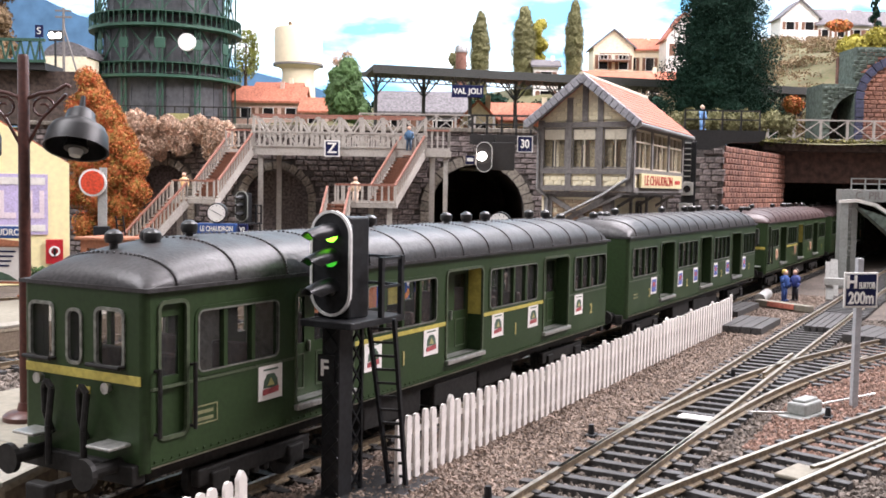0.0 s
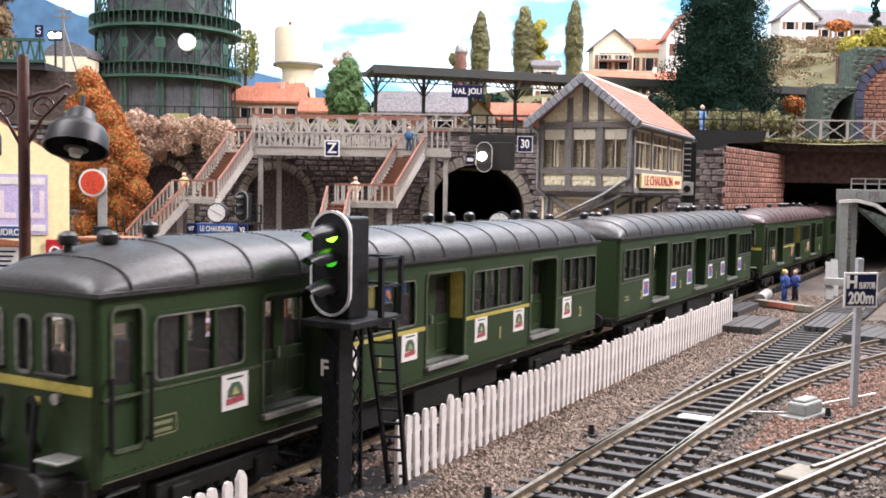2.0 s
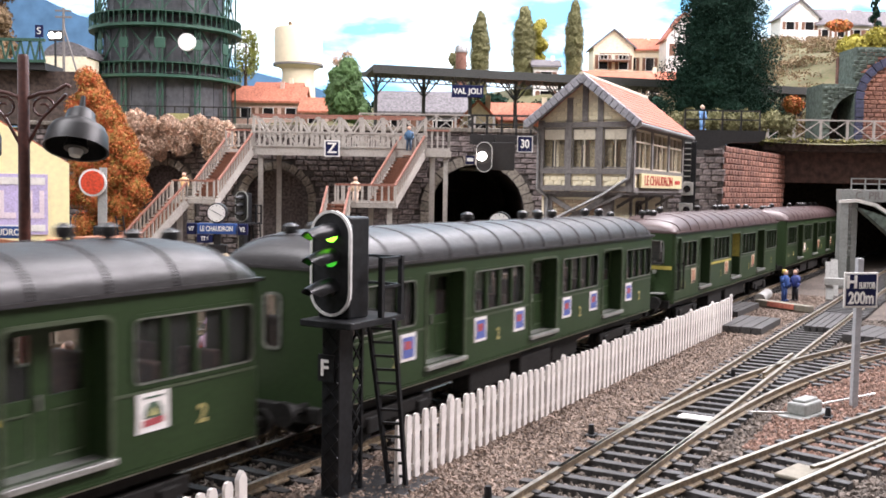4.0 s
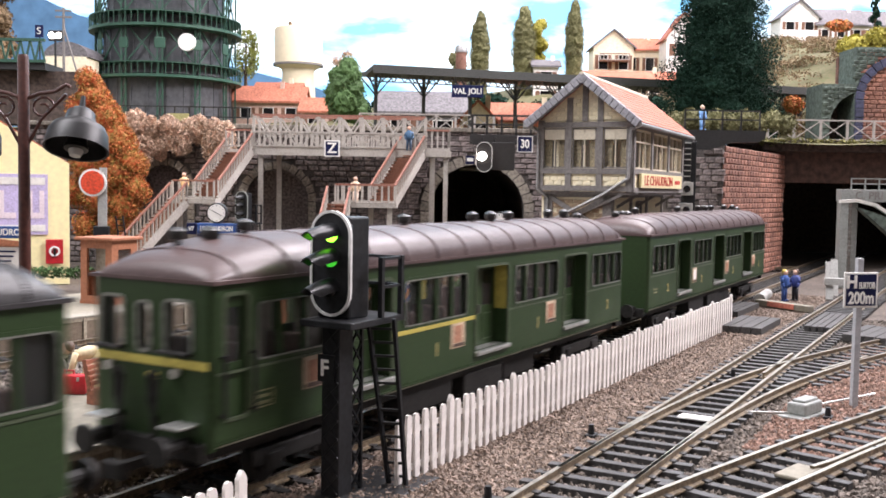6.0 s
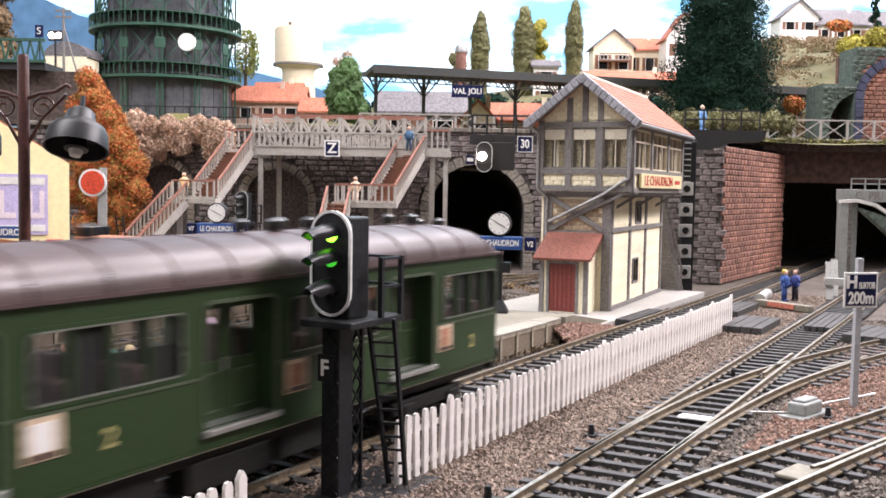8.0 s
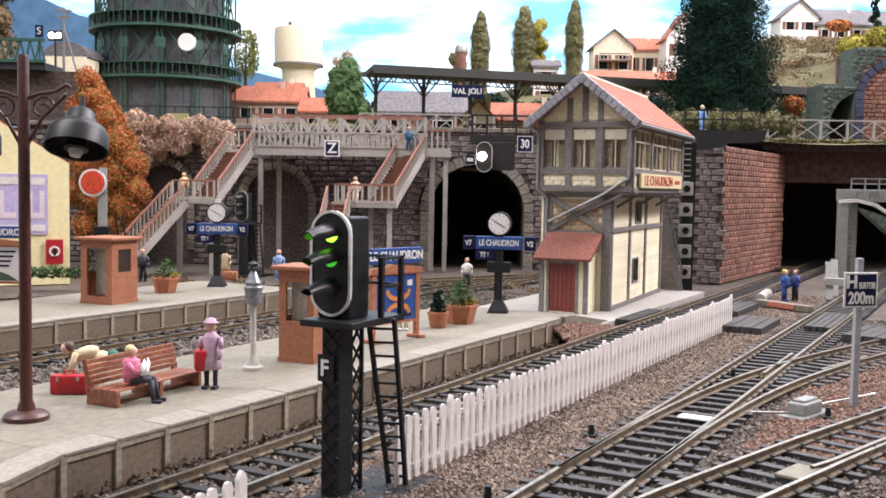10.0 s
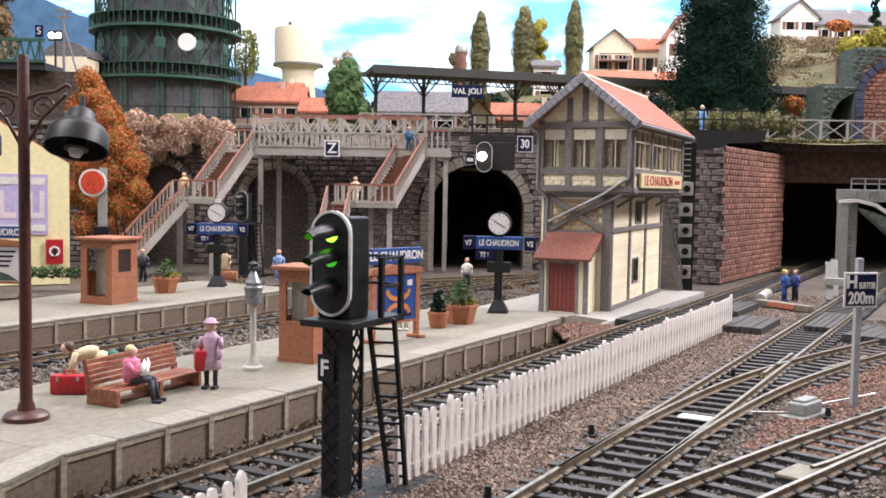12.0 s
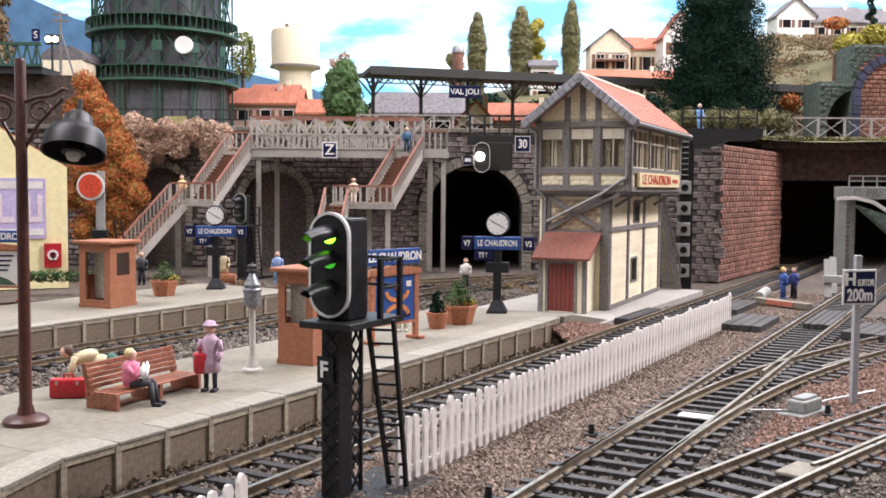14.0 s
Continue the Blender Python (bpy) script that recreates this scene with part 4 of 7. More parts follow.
signal_box()


def end_stair():
    t = thing("wooden_stair", "steep grey wooden stair at the end of the signal box", "stair")
    top, foot = Vector((54.53, 4.32, 5.65)), Vector((55.24, 3.07, -0.3))
    wide = Vector((0.75, 1.3, 0))
    for o in (Vector(), wide):
        part("stringer", bar(bmesh.new(), top + o, foot + o, 0.14, 0.34), timber_m, t)
        part("hand_rail", bar(bmesh.new(), top + o + Vector((0, 0, 1.5)), foot + o + Vector((0, 0, 1.5)), 0.1), timber_m, t)
        for k in range(5):
            b = top.lerp(foot, k / 4.2) + o
            part("baluster", bar(bmesh.new(), b, b + Vector((0, 0, 1.5)), 0.08), timber_m, t)
    for k in range(15):
        b = top.lerp(foot, (k + 0.5) / 15)
        part("tread", bar(bmesh.new(), b, b + wide, 0.06, 0.36), timber_m, t)


end_stair()
paleslab_m = M("slab_pale", (0.42, 0.40, 0.37), 0.8, grain=500, var=0.12, bump=0.15, stain=30, dirt=0.2)
solo("signal_box_base", BX(37.6, 1.75, -0.36, 55.6, 9.5, -0.004, bev=0.03), paleslab_m, "pale concrete slab under the signal box", "slab", kind="structure")
solo("platform_ramp", prism(bmesh.new(), [(33.8, -0.3), (39.0, -0.3), (39.0, 0.02), (34.6, 0.735), (33.8, 0.735)], 1.9, 7.9), slab_m, "short concrete ramp at the platform end", "ramp", kind="structure")

# ---- stonework ----
stone_isl = M("stone_grey_far", (0.21, 0.175, 0.168), 0.85, grain=500, var=0.4, bump=0.6, island=0.3, dirt=0.4)
brick_isl = M("brick_red_far", (0.36, 0.17, 0.12), 0.8, grain=700, var=0.35, bump=0.4, island=0.25, dirt=0.5)
arch_m = M("arch_stone", (0.27, 0.24, 0.2), 0.85, grain=500, var=0.3, bump=0.5, obj_rand=0.25, dirt=0.35)
# plain dark brown, shared by the bore and other dark parts
darkbrown_m = M("tunnel_lining", (0.085, 0.06, 0.05), 0.95, grain=300, var=0.4, bump=0.4)


def lump(w, h, d, mat, n):
    """A rough-faced stone, one of n."""
    out = []
    for k in range(n):
        bm = BX(-w / 2 + 0.025, -d, -h / 2 + 0.02, w / 2 - 0.025, 0.05, h / 2 - 0.02)
        es = [e for e in bm.edges if all(v.co.y < 0 for v in e.verts)]
        bmesh.ops.bevel(bm, geom=es, offset=min(w, h) * 0.14, segments=1, affect="EDGES")
        for v in bm.verts:
            v.co += Vector((random.uniform(-1, 1) * w * 0.03, random.uniform(-1, 1) * d * 0.25, random.uniform(-1, 1) * h * 0.05))
        out.append(mesh_of("stone", bm, mat))
    return out


def masonry(parent, u0, u1, z0, z1, bw, bh, mat, mat_rest, keep=lambda u, z: True, depth=0.14, name="stone", limit=300, order=lambda u, z: 0):
    """Courses of stones facing -y; the nearest ones are single pieces, the rest one joined part."""
    cells, z, k = [], z0 + bh / 2, 0
    while z < z1:
        u = u0 + (bw / 2 if k % 2 else 0.0)
        while u < u1:
            w = bw * random.uniform(0.75, 1.2)
            if u + w > u1 + bw * 0.4:
                break
            if keep(u + w / 2, z):
                cells.append((u + w / 2, z, w))
            u += w
        z, k = z + bh, k + 1
    kinds = lump(bw, bh, depth, mat, 6)
    cells.sort(key=lambda c: order(c[0], c[1]))
    for u, z, w in cells[:limit]:
        part(name, random.choice(kinds), None, parent, m=P(u, 0, z) @ Matrix.Diagonal((w / bw, 1, 1, 1)))
    if cells[limit:]:
        bm = bmesh.new()
        for u, z, w in cells[limit:]:
            d = depth * random.uniform(0.7, 1.2)
            a = [bm.verts.new((u + sx * (w / 2 - 0.025), 0.02, z + sz * (bh / 2 - 0.02))) for sx, sz in ((-1, -1), (1, -1), (1, 1), (-1, 1))]
            b = [bm.verts.new((u + sx * (w / 2 - 0.1), -d, z + sz * (bh / 2 - 0.08))) for sx, sz in ((-1, -1), (1, -1), (1, 1), (-1, 1))]
            bm.faces.new(b)
            for i in range(4):
                bm.faces.new((a[i], a[(i + 1) % 4], b[(i + 1) % 4], b[i]))
        tagged(part(name + "work", bm, mat_rest, parent), kind="stuff")


def arch_height(u, arches, base=-1.0):
    for c, r, spring in arches:
        if abs(u - c) < r:
            return spring + math.sqrt(r * r - (u - c) ** 2)
    return base


def arched_wall(parent, u0, u1, top, arches, y0, y1, mat, base=-1.0):
    cuts = sorted({u0, u1, *[c + r * math.cos(math.pi * i / 24) for c, r, s in arches for i in range(25)]})
    bm = bmesh.new()
    for a, b in zip(cuts, cuts[1:]):
        if b - a < 1e-4 or a < u0 or b > u1:
            continue
        m = (a + b) / 2
        inside = arch_height(m, arches, base) > base
        za = max(arch_height(a, arches, base), min([s for c, r, s in arches if abs(m - c) < r], default=base)) if inside else base
        zb = max(arch_height(b, arches, base), min([s for c, r, s in arches if abs(m - c) < r], default=base)) if inside else base
        prism(bm, [(a, za), (b, zb), (b, top), (a, top)], y0, y1)
    return part("backing", bm, mat, parent)


def voussoirs(parent, c, r, spring, width, n, down=3, mat=None):
    bm = prism(bmesh.new(), [(r, 0.03), (r + width, 0.03 + 0.02), (r + width, (r + width) * math.pi / n - 0.05), (r, r * math.pi / n - 0.03)], -0.24, 0.1)
    me = mesh_of("arch_stone", bm, mat or arch_m)
    for i in range(n):
        part("arch_stone", me, None, parent, m=P(c, random.uniform(-0.04, 0.04), spring) @ pose(0, 0, 0, 0, -math.degrees(math.pi * i / n), 0))
    jamb = mesh_of("jamb_stone", BX(0, -0.22, -0.38, width, 0.1, 0.38, bev=0.04), mat or arch_m)
    for i in range(down):
        for s in (-1, 1):
            part("jamb_stone", jamb, None, parent, m=P(c + (r if s > 0 else -r - width), random.uniform(-0.04, 0.04), spring - 0.42 - i * 0.8))


def retaining_wall():
    w = thing("retaining_wall", "grey stone retaining wall with arched niches and tunnel mouth", "wall", BG(0, 79.3), kind="structure")
    arches = [(2.65, 3.75, 4.2), (-13.3, 2.5, 4.8), (-22.3, 1.9, 5.6)]
    arched_wall(w, -34, 19, 10.6, arches, 0, 2.2, mortar_m)
    part("niche_back", BX(-34, 0.8, -1, -5, 2.1, 10.5), stonewall_m, w)

    def keep(u, z):
        return all(abs(u - c) > r + 0.75 or (z > s and math.hypot(u - c, z - s) > r + 0.8) for c, r, s in arches)
    masonry(w, -33, 19, -0.3, 10.5, 0.95, 0.42, stonewall_m, stone_isl, keep, order=lambda u, z: abs(u - 2))
    voussoirs(w, 2.65, 3.75, 4.2, 0.75, 17, 6)
    voussoirs(w, -13.3, 2.5, 4.8, 0.6, 13, 6)
    voussoirs(w, -22.3, 1.9, 5.6, 0.55, 11, 6)
    cop = mesh_of("coping_stone", BX(-0.7, -0.3, 0, 0.7, 0.8, 0.35, bev=0.05), arch_m)
    for i in range(37):
        part("coping_stone", cop, None, w, m=P(-33 + i * 1.42, 0, 10.5, 0))
    t = thing("tunnel_lining", "dark brown tunnel bore behind the arched mouth", "tunnel", BG(0, 81.4), kind="structure")
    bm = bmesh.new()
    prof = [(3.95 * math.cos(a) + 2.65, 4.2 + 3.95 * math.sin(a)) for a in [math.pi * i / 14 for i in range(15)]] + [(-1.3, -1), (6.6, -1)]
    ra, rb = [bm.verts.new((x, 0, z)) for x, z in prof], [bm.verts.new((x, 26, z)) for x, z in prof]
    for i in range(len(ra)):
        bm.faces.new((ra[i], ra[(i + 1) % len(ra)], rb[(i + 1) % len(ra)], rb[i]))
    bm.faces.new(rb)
    part("bore", bm, darkbrown_m, t)


retaining_wall()


def pier():
    p = thing("tunnel_pier", "stone and red brick bridge abutment with dark streaks", "abutment", P(64.2, 3.0, 0, -2.5), kind="structure")
    part("core", BX(0.12, 0.12, -0.3, 18, 1.9, 9.3), mortar_m, p)
    side = part("brick_face", BX(0.1, 0.08, -0.3, 18, 0.14, 9.3), mortar_m, p)
    masonry(side, 0.0, 17.8, -0.3, 9.3, 0.8, 0.4, brick_m, brick_isl, depth=0.06, name="brick", limit=290, order=lambda u, z: u)
    f = part("stone_face", BX(-2.0, 0, -0.3, 0, 0.1, 9.3), mortar_m, p, m=P(0.05, 0, 0, -90))
    masonry(f, -2.0, 0.1, -0.3, 8.7, 0.8, 0.42, stonewall_m, stone_isl, depth=0.15)
    masonry(f, -1.4, 0.1, 8.7, 9.2, 0.8, 0.42, stonewall_m, stone_isl, depth=0.15)


pier()
rustbeam_m = M("rust_brown_beam", (0.11, 0.06, 0.045), 0.7, grain=200, var=0.4, bump=0.2)


def road_bridge():
    b = thing("bridge_deck", "brown bridge deck over the tunnel tracks with grassy edge", "bridge", BG(0, 84), kind="structure")
    part("girder", BX(26.5, 0, 7.0, 70, 1.0, 9.9, bev=0.05), rustbeam_m, b)
    part("girder_lip", BX(26.3, -1.8, 9.6, 70, 1.5, 10.2, bev=0.08), darkbrown_m, b)
    part("deck", BX(26, -1.5, 10.2, 70, 14, 10.5), ballast_m, b)
    # dark walls added to close the opening, standing in for shade under the deck
    part("rear_wall", BX(20, 25, -0.3, 75, 26, 10.2), darkbrown_m, b)
    part("far_wall", BX(48, 0, -0.3, 49, 25, 10.2), darkbrown_m, b)
    part("shadow_wall", BX(26.8, 0.5, -0.3, 27.4, 25, 10.0), darkbrown_m, b)


road_bridge()
grass_m = M("dry_grass", (0.20, 0.19, 0.06), 0.9, var=0.4, island=0.28)
railgrey_m = M("railing_grey", (0.40, 0.37, 0.34), 0.6, var=0.15)
black_rail = M("railing_black", (0.02, 0.02, 0.02), 0.5)


def x_fence(at, length, n, h, mat, label):
    f = thing("railing", label, "railing", at)
    d = length / n
    for i in range(n + 1):
        part("post", BX(i * d - 0.09, -0.09, 0, i * d + 0.09, 0.09, h), mat, f)
    for z in (h * 0.97, h * 0.12):
        part("rail", BX(0, -0.05, z - 0.06, length, 0.05, z + 0.06), mat, f)
    for i in range(n):
        part("cross_bar", bar(bmesh.new(), (i * d, 0, h * 0.14), ((i + 1) * d, 0, h * 0.95), 0.07), mat, f)
        part("cross_bar", bar(bmesh.new(), ((i + 1) * d, 0.06, h * 0.14), (i * d, 0.06, h * 0.95), 0.07), mat, f)


x_fence(BG(27, 83.6, 10.4), 20, 9, 1.9, railgrey_m, "grey railing with crossed bars along the bridge")
x_fence(BG(-7, 82, 10.6), 11, 7, 1.5, railgrey_m, "grey railing along the wall top")


# ---- footbridge with stairs ----
bridge_m = M("footbridge_grey", (0.45, 0.42, 0.38), 0.6, var=0.15, dirt=0.3)
tread_m = M("stair_brown", (0.27, 0.12, 0.075), 0.7, var=0.25)
handred_m = M("handrail_red", (0.33, 0.15, 0.11), 0.6, var=0.2)


def railing_run(parent, p0, p1, h, step=0.42, top=None):
    """Balusters and a hand rail from p0 to p1."""
    p0, p1 = Vector(p0), Vector(p1)
    n = max(1, int((p1 - p0).length / step))
    up = Vector((0, 0, h))
    me = mesh_of("baluster", bar(bmesh.new(), (0, 0, 0), (0, 0, h), 0.13, 0.08), bridge_m)
    for i in range(n + 1):
        part("baluster", me, None, parent, m=P(*p0.lerp(p1, i / n)))
    part("hand_rail", bar(bmesh.new(), p0 + up, p1 + up, 0.13), top or handred_m, parent)
    part("lower_rail", bar(bmesh.new(), p0 + up * 0.08, p1 + up * 0.08, 0.09), bridge_m, parent)


def flight(parent, a, b, width, steps):
    """Stair flight from top a to bottom b; width along the horizontal normal."""
    a, b = Vector(a), Vector(b)
    run = Vector((b.x - a.x, b.y - a.y, 0))
    side = Vector((run.y, -run.x, 0)).normalized() * width
    f = part("stair_flight", bar(bmesh.new(), a + Vector((0, 0, -0.25)), b + Vector((0, 0, -0.25)), 0.14, 0.55), bridge_m, parent)
    part("stringer", bar(bmesh.new(), a + side + Vector((0, 0, -0.25)), b + side + Vector((0, 0, -0.25)), 0.14, 0.55), bridge_m, f)
    ang = math.degrees(math.atan2(side.y, side.x))
    me = mesh_of("tread", BX(0, -0.2, -0.05, width, 0.2, 0.05), tread_m)
    ri = mesh_of("riser", BX(0, -0.03, -(a.z - b.z) / steps, width, 0.03, 0.0), tread_m)
    for i in range(steps):
        q = a.lerp(b, (i + 0.5) / steps)
        part("tread", me, None, f, m=P(q.x, q.y, q.z, ang))
        part("riser", ri, None, f, m=P(q.x, q.y, q.z, ang))
    for o in (Vector(), side):
        railing_run(f, a + o, b + o, 1.15)


def footbridge():
    f = thing("footbridge", "grey iron footbridge with brown stairs and red handrails", "footbridge", BG(0, 76))
    part("deck", BX(-14.6, -0.2, 8.55, 0.4, 2.2, 8.75), bridge_m, f)
    part("edge_beam", BX(-14.6, -0.35, 8.35, 0.4, -0.2, 9.0), bridge_m, f)
    # lattice parapets
    for y in (-0.3, 2.1):
        n = 8
        x0, x1, top = -14.5, -1.5, 11.4
        d = (x1 - x0) / n
        for i in range(n + 1):
            part("post", BX(x0 + i * d - 0.1, y - 0.06, 8.9, x0 + i * d + 0.1, y + 0.06, top), bridge_m, f)
        part("top_rail", BX(x0, y - 0.08, top - 0.1, x1, y + 0.08, top + 0.05), handred_m, f)
        part("middle_rail", BX(x0, y - 0.05, 10.0, x1, y + 0.05, 10.15), bridge_m, f)
        for i in range(n):
            part("brace", bar(bmesh.new(), (x0 + i * d, y, top), (x0 + (i + 1) * d, y, 8.95), 0.13), bridge_m, f)
            part("brace", bar(bmesh.new(), (x0 + i * d, y + 0.04, 8.95), (x0 + (i + 1) * d, y + 0.04, top), 0.1), bridge_m, f)
        railing_run(f, (x0, y - 0.07, 8.95), (x1, y - 0.07, 8.95), 1.15, 0.4, bridge_m)
    railing_run(f, (-1.4, -0.3, 8.9), (0.3, -0.3, 8.9), 1.5)
    railing_run(f, (0.35, -0.3, 8.9), (0.35, 2.1, 8.9), 1.5)
    railing_run(f, (-16.6, -0.3, 8.9), (-14.7, -0.3, 8.9), 1.3)
    part("landing", BX(-17.0, -0.4, 8.5, -14.5, 2.2, 8.75), bridge_m, f)
    part("landing", BX(-1.6, -0.45, 8.4, 0.5, 2.2, 8.85), bridge_m, f)
    # right hand stairs
    flight(f, (-1.55, -0.4, 8.8), (-3.55, -4.6, 5.0), 2.0, 16)
    part("landing", BX(-7.9, -6.4, 4.6, -3.3, -4.6, 4.95), bridge_m, f)
    railing_run(f, (-7.6, -6.4, 4.95), (-3.4, -6.4, 4.95), 1.25)
    railing_run(f, (-7.6, -4.7, 4.95), (-5.4, -4.7, 4.95), 1.25)
    flight(f, (-6.6, -6.3, 4.9), (-7.0, -11.2, 0.8), 1.6, 16)
    # left hand stairs
    flight(f, (-14.6, -0.4, 8.8), (-16.2, -4.6, 5.2), 2.0, 16)
    part("landing", BX(-19.2, -6.4, 4.7, -16.0, -4.6, 5.05), bridge_m, f)
    railing_run(f, (-19.0, -6.4, 5.05), (-16.1, -6.4, 5.05), 1.25)
    railing_run(f, (-19.0, -4.7, 5.05), (-17.9, -4.7, 5.05), 1.25)
    flight(f, (-18.0, -6.4, 5.0), (-21.0, -9.8, 0.6), 2.0, 18)
    for x, y, top in ((-14.0, 0, 8.5), (-12.9, 1.8, 8.5), (-0.9, 0, 8.5), (0.1, 0, 8.5), (-1.0, 1.8, 8.5), (-7.2, -6.0, 4.6), (-3.8, -6.0, 4.6), (-5.2, -5.0, 4.6), (-18.6, -6.0, 4.7), (-16.3, -6.0, 4.7)):
        bm = bmesh.new()
        bx(bm, x - 0.17, y - 0.17, -0.3, x + 0.17, y - 0.12, top), bx(bm, x - 0.17, y + 0.12, -0.3, x + 0.17, y + 0.17, top), bx(bm, x - 0.05, y - 0.12, -0.3, x + 0.05, y + 0.12, top)
        part("column", bm, bridge_m, f)
    s = thing("letter_sign", "black square sign with a white letter", "sign", BG(-8.5, 75.2, 8.9))
    part("board", BX(-0.58, -0.03, -0.62, 0.58, 0.03, 0.62), white_letter, s)
    part("panel", BX(-0.48, -0.05, -0.52, 0.48, -0.02, 0.52), navy_m, s)
    writing("Z", 1.1, white_letter, s, 0, -0.07, 0, bold=0.02)


footbridge()


# ---- foliage ----
def foliage(name, blobs, count, leaf, mat, label, category, at, trunk=None, stuff=False, seed=1, core=0.0):
    """A plant: tapered trunk and limbs with a crown of small leaves round the given clumps (x, y, z, rx, ry, rz)."""
    rng = np.random.default_rng(seed)
    vol = np.array([b[3] * b[4] * b[5] for b in blobs]) ** 0.67
    pick = rng.choice(len(blobs), count, p=vol / vol.sum())
    B = np.array(blobs)[pick]
    d = rng.normal(size=(count, 3))
    d /= np.linalg.norm(d, axis=1)[:, None]
    rad = rng.uniform(0.35, 1.12, count) ** 0.6
    c = B[:, :3] + d * B[:, 3:] * rad[:, None]
    ax = rng.normal(size=(count, 3))
    ax /= np.linalg.norm(ax, axis=1)[:, None]
    bx_ = np.cross(ax, rng.normal(size=(count, 3)))
    bx_ /= np.linalg.norm(bx_, axis=1)[:, None]
    sz = leaf * rng.uniform(0.6, 1.4, count)[:, None]
    V = np.stack([c - ax * sz, c + bx_ * sz * 0.6, c + ax * sz, c - bx_ * sz * 0.6], 1).reshape(-1, 3) * C
    me = bpy.data.meshes.new("leaves")
    faces = [(4 * i, 4 * i + 1, 4 * i + 2, 4 * i + 3) for i in range(count)]
    V = V.tolist()
    if core:
        ball = bmesh.new()
        bmesh.ops.create_icosphere(ball, subdivisions=3, radius=1)
        S = np.array([v.co[:] for v in ball.verts])
        F = [[v.index for v in f.verts] for f in ball.faces]
        ball.free()
        for b in blobs:
            k = len(V)
            V += ((np.array(b[:3]) + S * np.array(b[3:]) * core * rng.uniform(0.8, 1.15, (len(S), 1))) * C).tolist()
            faces += [tuple(i + k for i in f) for f in F]
    me.from_pydata(V, [], faces)
    me.materials.append(mat)
    if not trunk:
        ob = new(name, me)
        ob.matrix_basis = at
        return tagged(ob, label, category, kind="stuff" if stuff else "")
    t = thing(name, label, category, at)
    h, r = trunk
    bm = cyl(bmesh.new(), (0, 0, 0), (0.05, 0, h), r, r * 0.45, n=9)
    for b in blobs[:9]:
        cyl(bm, (0.03, 0, min(h, max(0.3, b[2] * 0.6))), (b[0], b[1], b[2]), r * 0.35, r * 0.1, n=5)
    part("trunk", bm, bark_m, t, "brown tapered trunk")
    part("crown", me, None, t)
    return t


bark_m = M("bark", (0.12, 0.08, 0.055), 0.9, bump=0.5)
leaf_dark = M("leaf_dark", (0.017, 0.043, 0.029), 0.9, spec=0.1, var=0.4, island=0.28)
leaf_olive = M("leaf_olive", (0.17, 0.165, 0.07), 0.8, var=0.3, island=0.28)
leaf_green = M("leaf_green", (0.07, 0.14, 0.04), 0.8, var=0.3, island=0.28)
leaf_orange = M("leaf_orange", (0.44, 0.105, 0.045), 0.85, var=0.5, island=0.35, grain=260, col2=(0.27, 0.22, 0.06), spec=0.2)
leaf_yellow = M("leaf_yellow", (0.38, 0.34, 0.05), 0.8, var=0.3, island=0.28)
leaf_tan = M("leaf_tan", (0.68, 0.50, 0.38), 0.9, var=0.3, island=0.28)
leaf_brown = M("leaf_brown", (0.22, 0.15, 0.08), 0.9, var=0.4, island=0.28)
leaf_willow = M("leaf_willow", (0.26, 0.29, 0.06), 0.8, var=0.3, island=0.28)


def cone_blobs(h0, h1, r0, r1, n, seed, squash=0.9):
    rng = random.Random(seed)
    out = []
    for i in range(n):
        t = (i + 0.5) / n
        r = r0 + (r1 - r0) * t
        a = i * 2.4
        o = r * 0.45
        out.append((math.cos(a) * o, math.sin(a) * o, h0 + (h1 - h0) * t, r * rng.uniform(0.55, 0.8), r * rng.uniform(0.55, 0.8), max(r * squash, (h1 - h0) / n) * rng.uniform(0.6, 1.0)))
    return out


def column_blobs(h, r, n=9):
    """Slim upright crown, widest below the middle."""
    return [(0.08 * math.cos(i * 2.4), 0.08 * math.sin(i * 2.4), h * (i + 0.7) / n, r * q, r * q, h / n * 1.1) for i in range(n) for q in [min(1.0, 0.75 + 0.6 * i / n, 1.75 * (1 - (i + 0.2) / n) ** 0.6 + 0.12)]]


AUTUMN = [(-1.6, 13.6, 1.1), (-1.2, 12.2, 1.5), (-2.2, 11.4, 1.3), (-0.4, 10.9, 1.6), (-2.4, 9.8, 1.5), (0.4, 9.2, 1.7), (-0.8, 8.6, 1.8), (1.6, 7.6, 1.3), (-1.6, 7.2, 1.7), (0.3, 6.6, 1.9), (1.9, 5.6, 1.2), (-0.8, 5.0, 1.7), (0.9, 4.4, 1.5), (-2.6, 5.4, 1.3), (0.2, 3.0, 1.3), (-1.8, 2.8, 1.3)]
foliage("autumn_tree", [(x, y, z + dz, r * 0.8, r * 0.8, r * 0.85) for x, z, r in AUTUMN for y, dz in ((-0.5, 0.0), (0.6, -0.4))], 70000, 0.085, leaf_orange, "autumn tree with dense rusty orange foliage", "tree", BG(-25.0, 74.8, 0.1), (9, 0.4), seed=2, core=0.68)
foliage("conifer_tree", cone_blobs(0.5, 15, 5.6, 3.6, 26, 5, 0.7), 110000, 0.10, leaf_dark, "large dark green conifer behind the railing", "tree", BG(26.2, 96, 11.5), (14, 0.6), seed=3, core=0.5)
rng_c = random.Random(12)
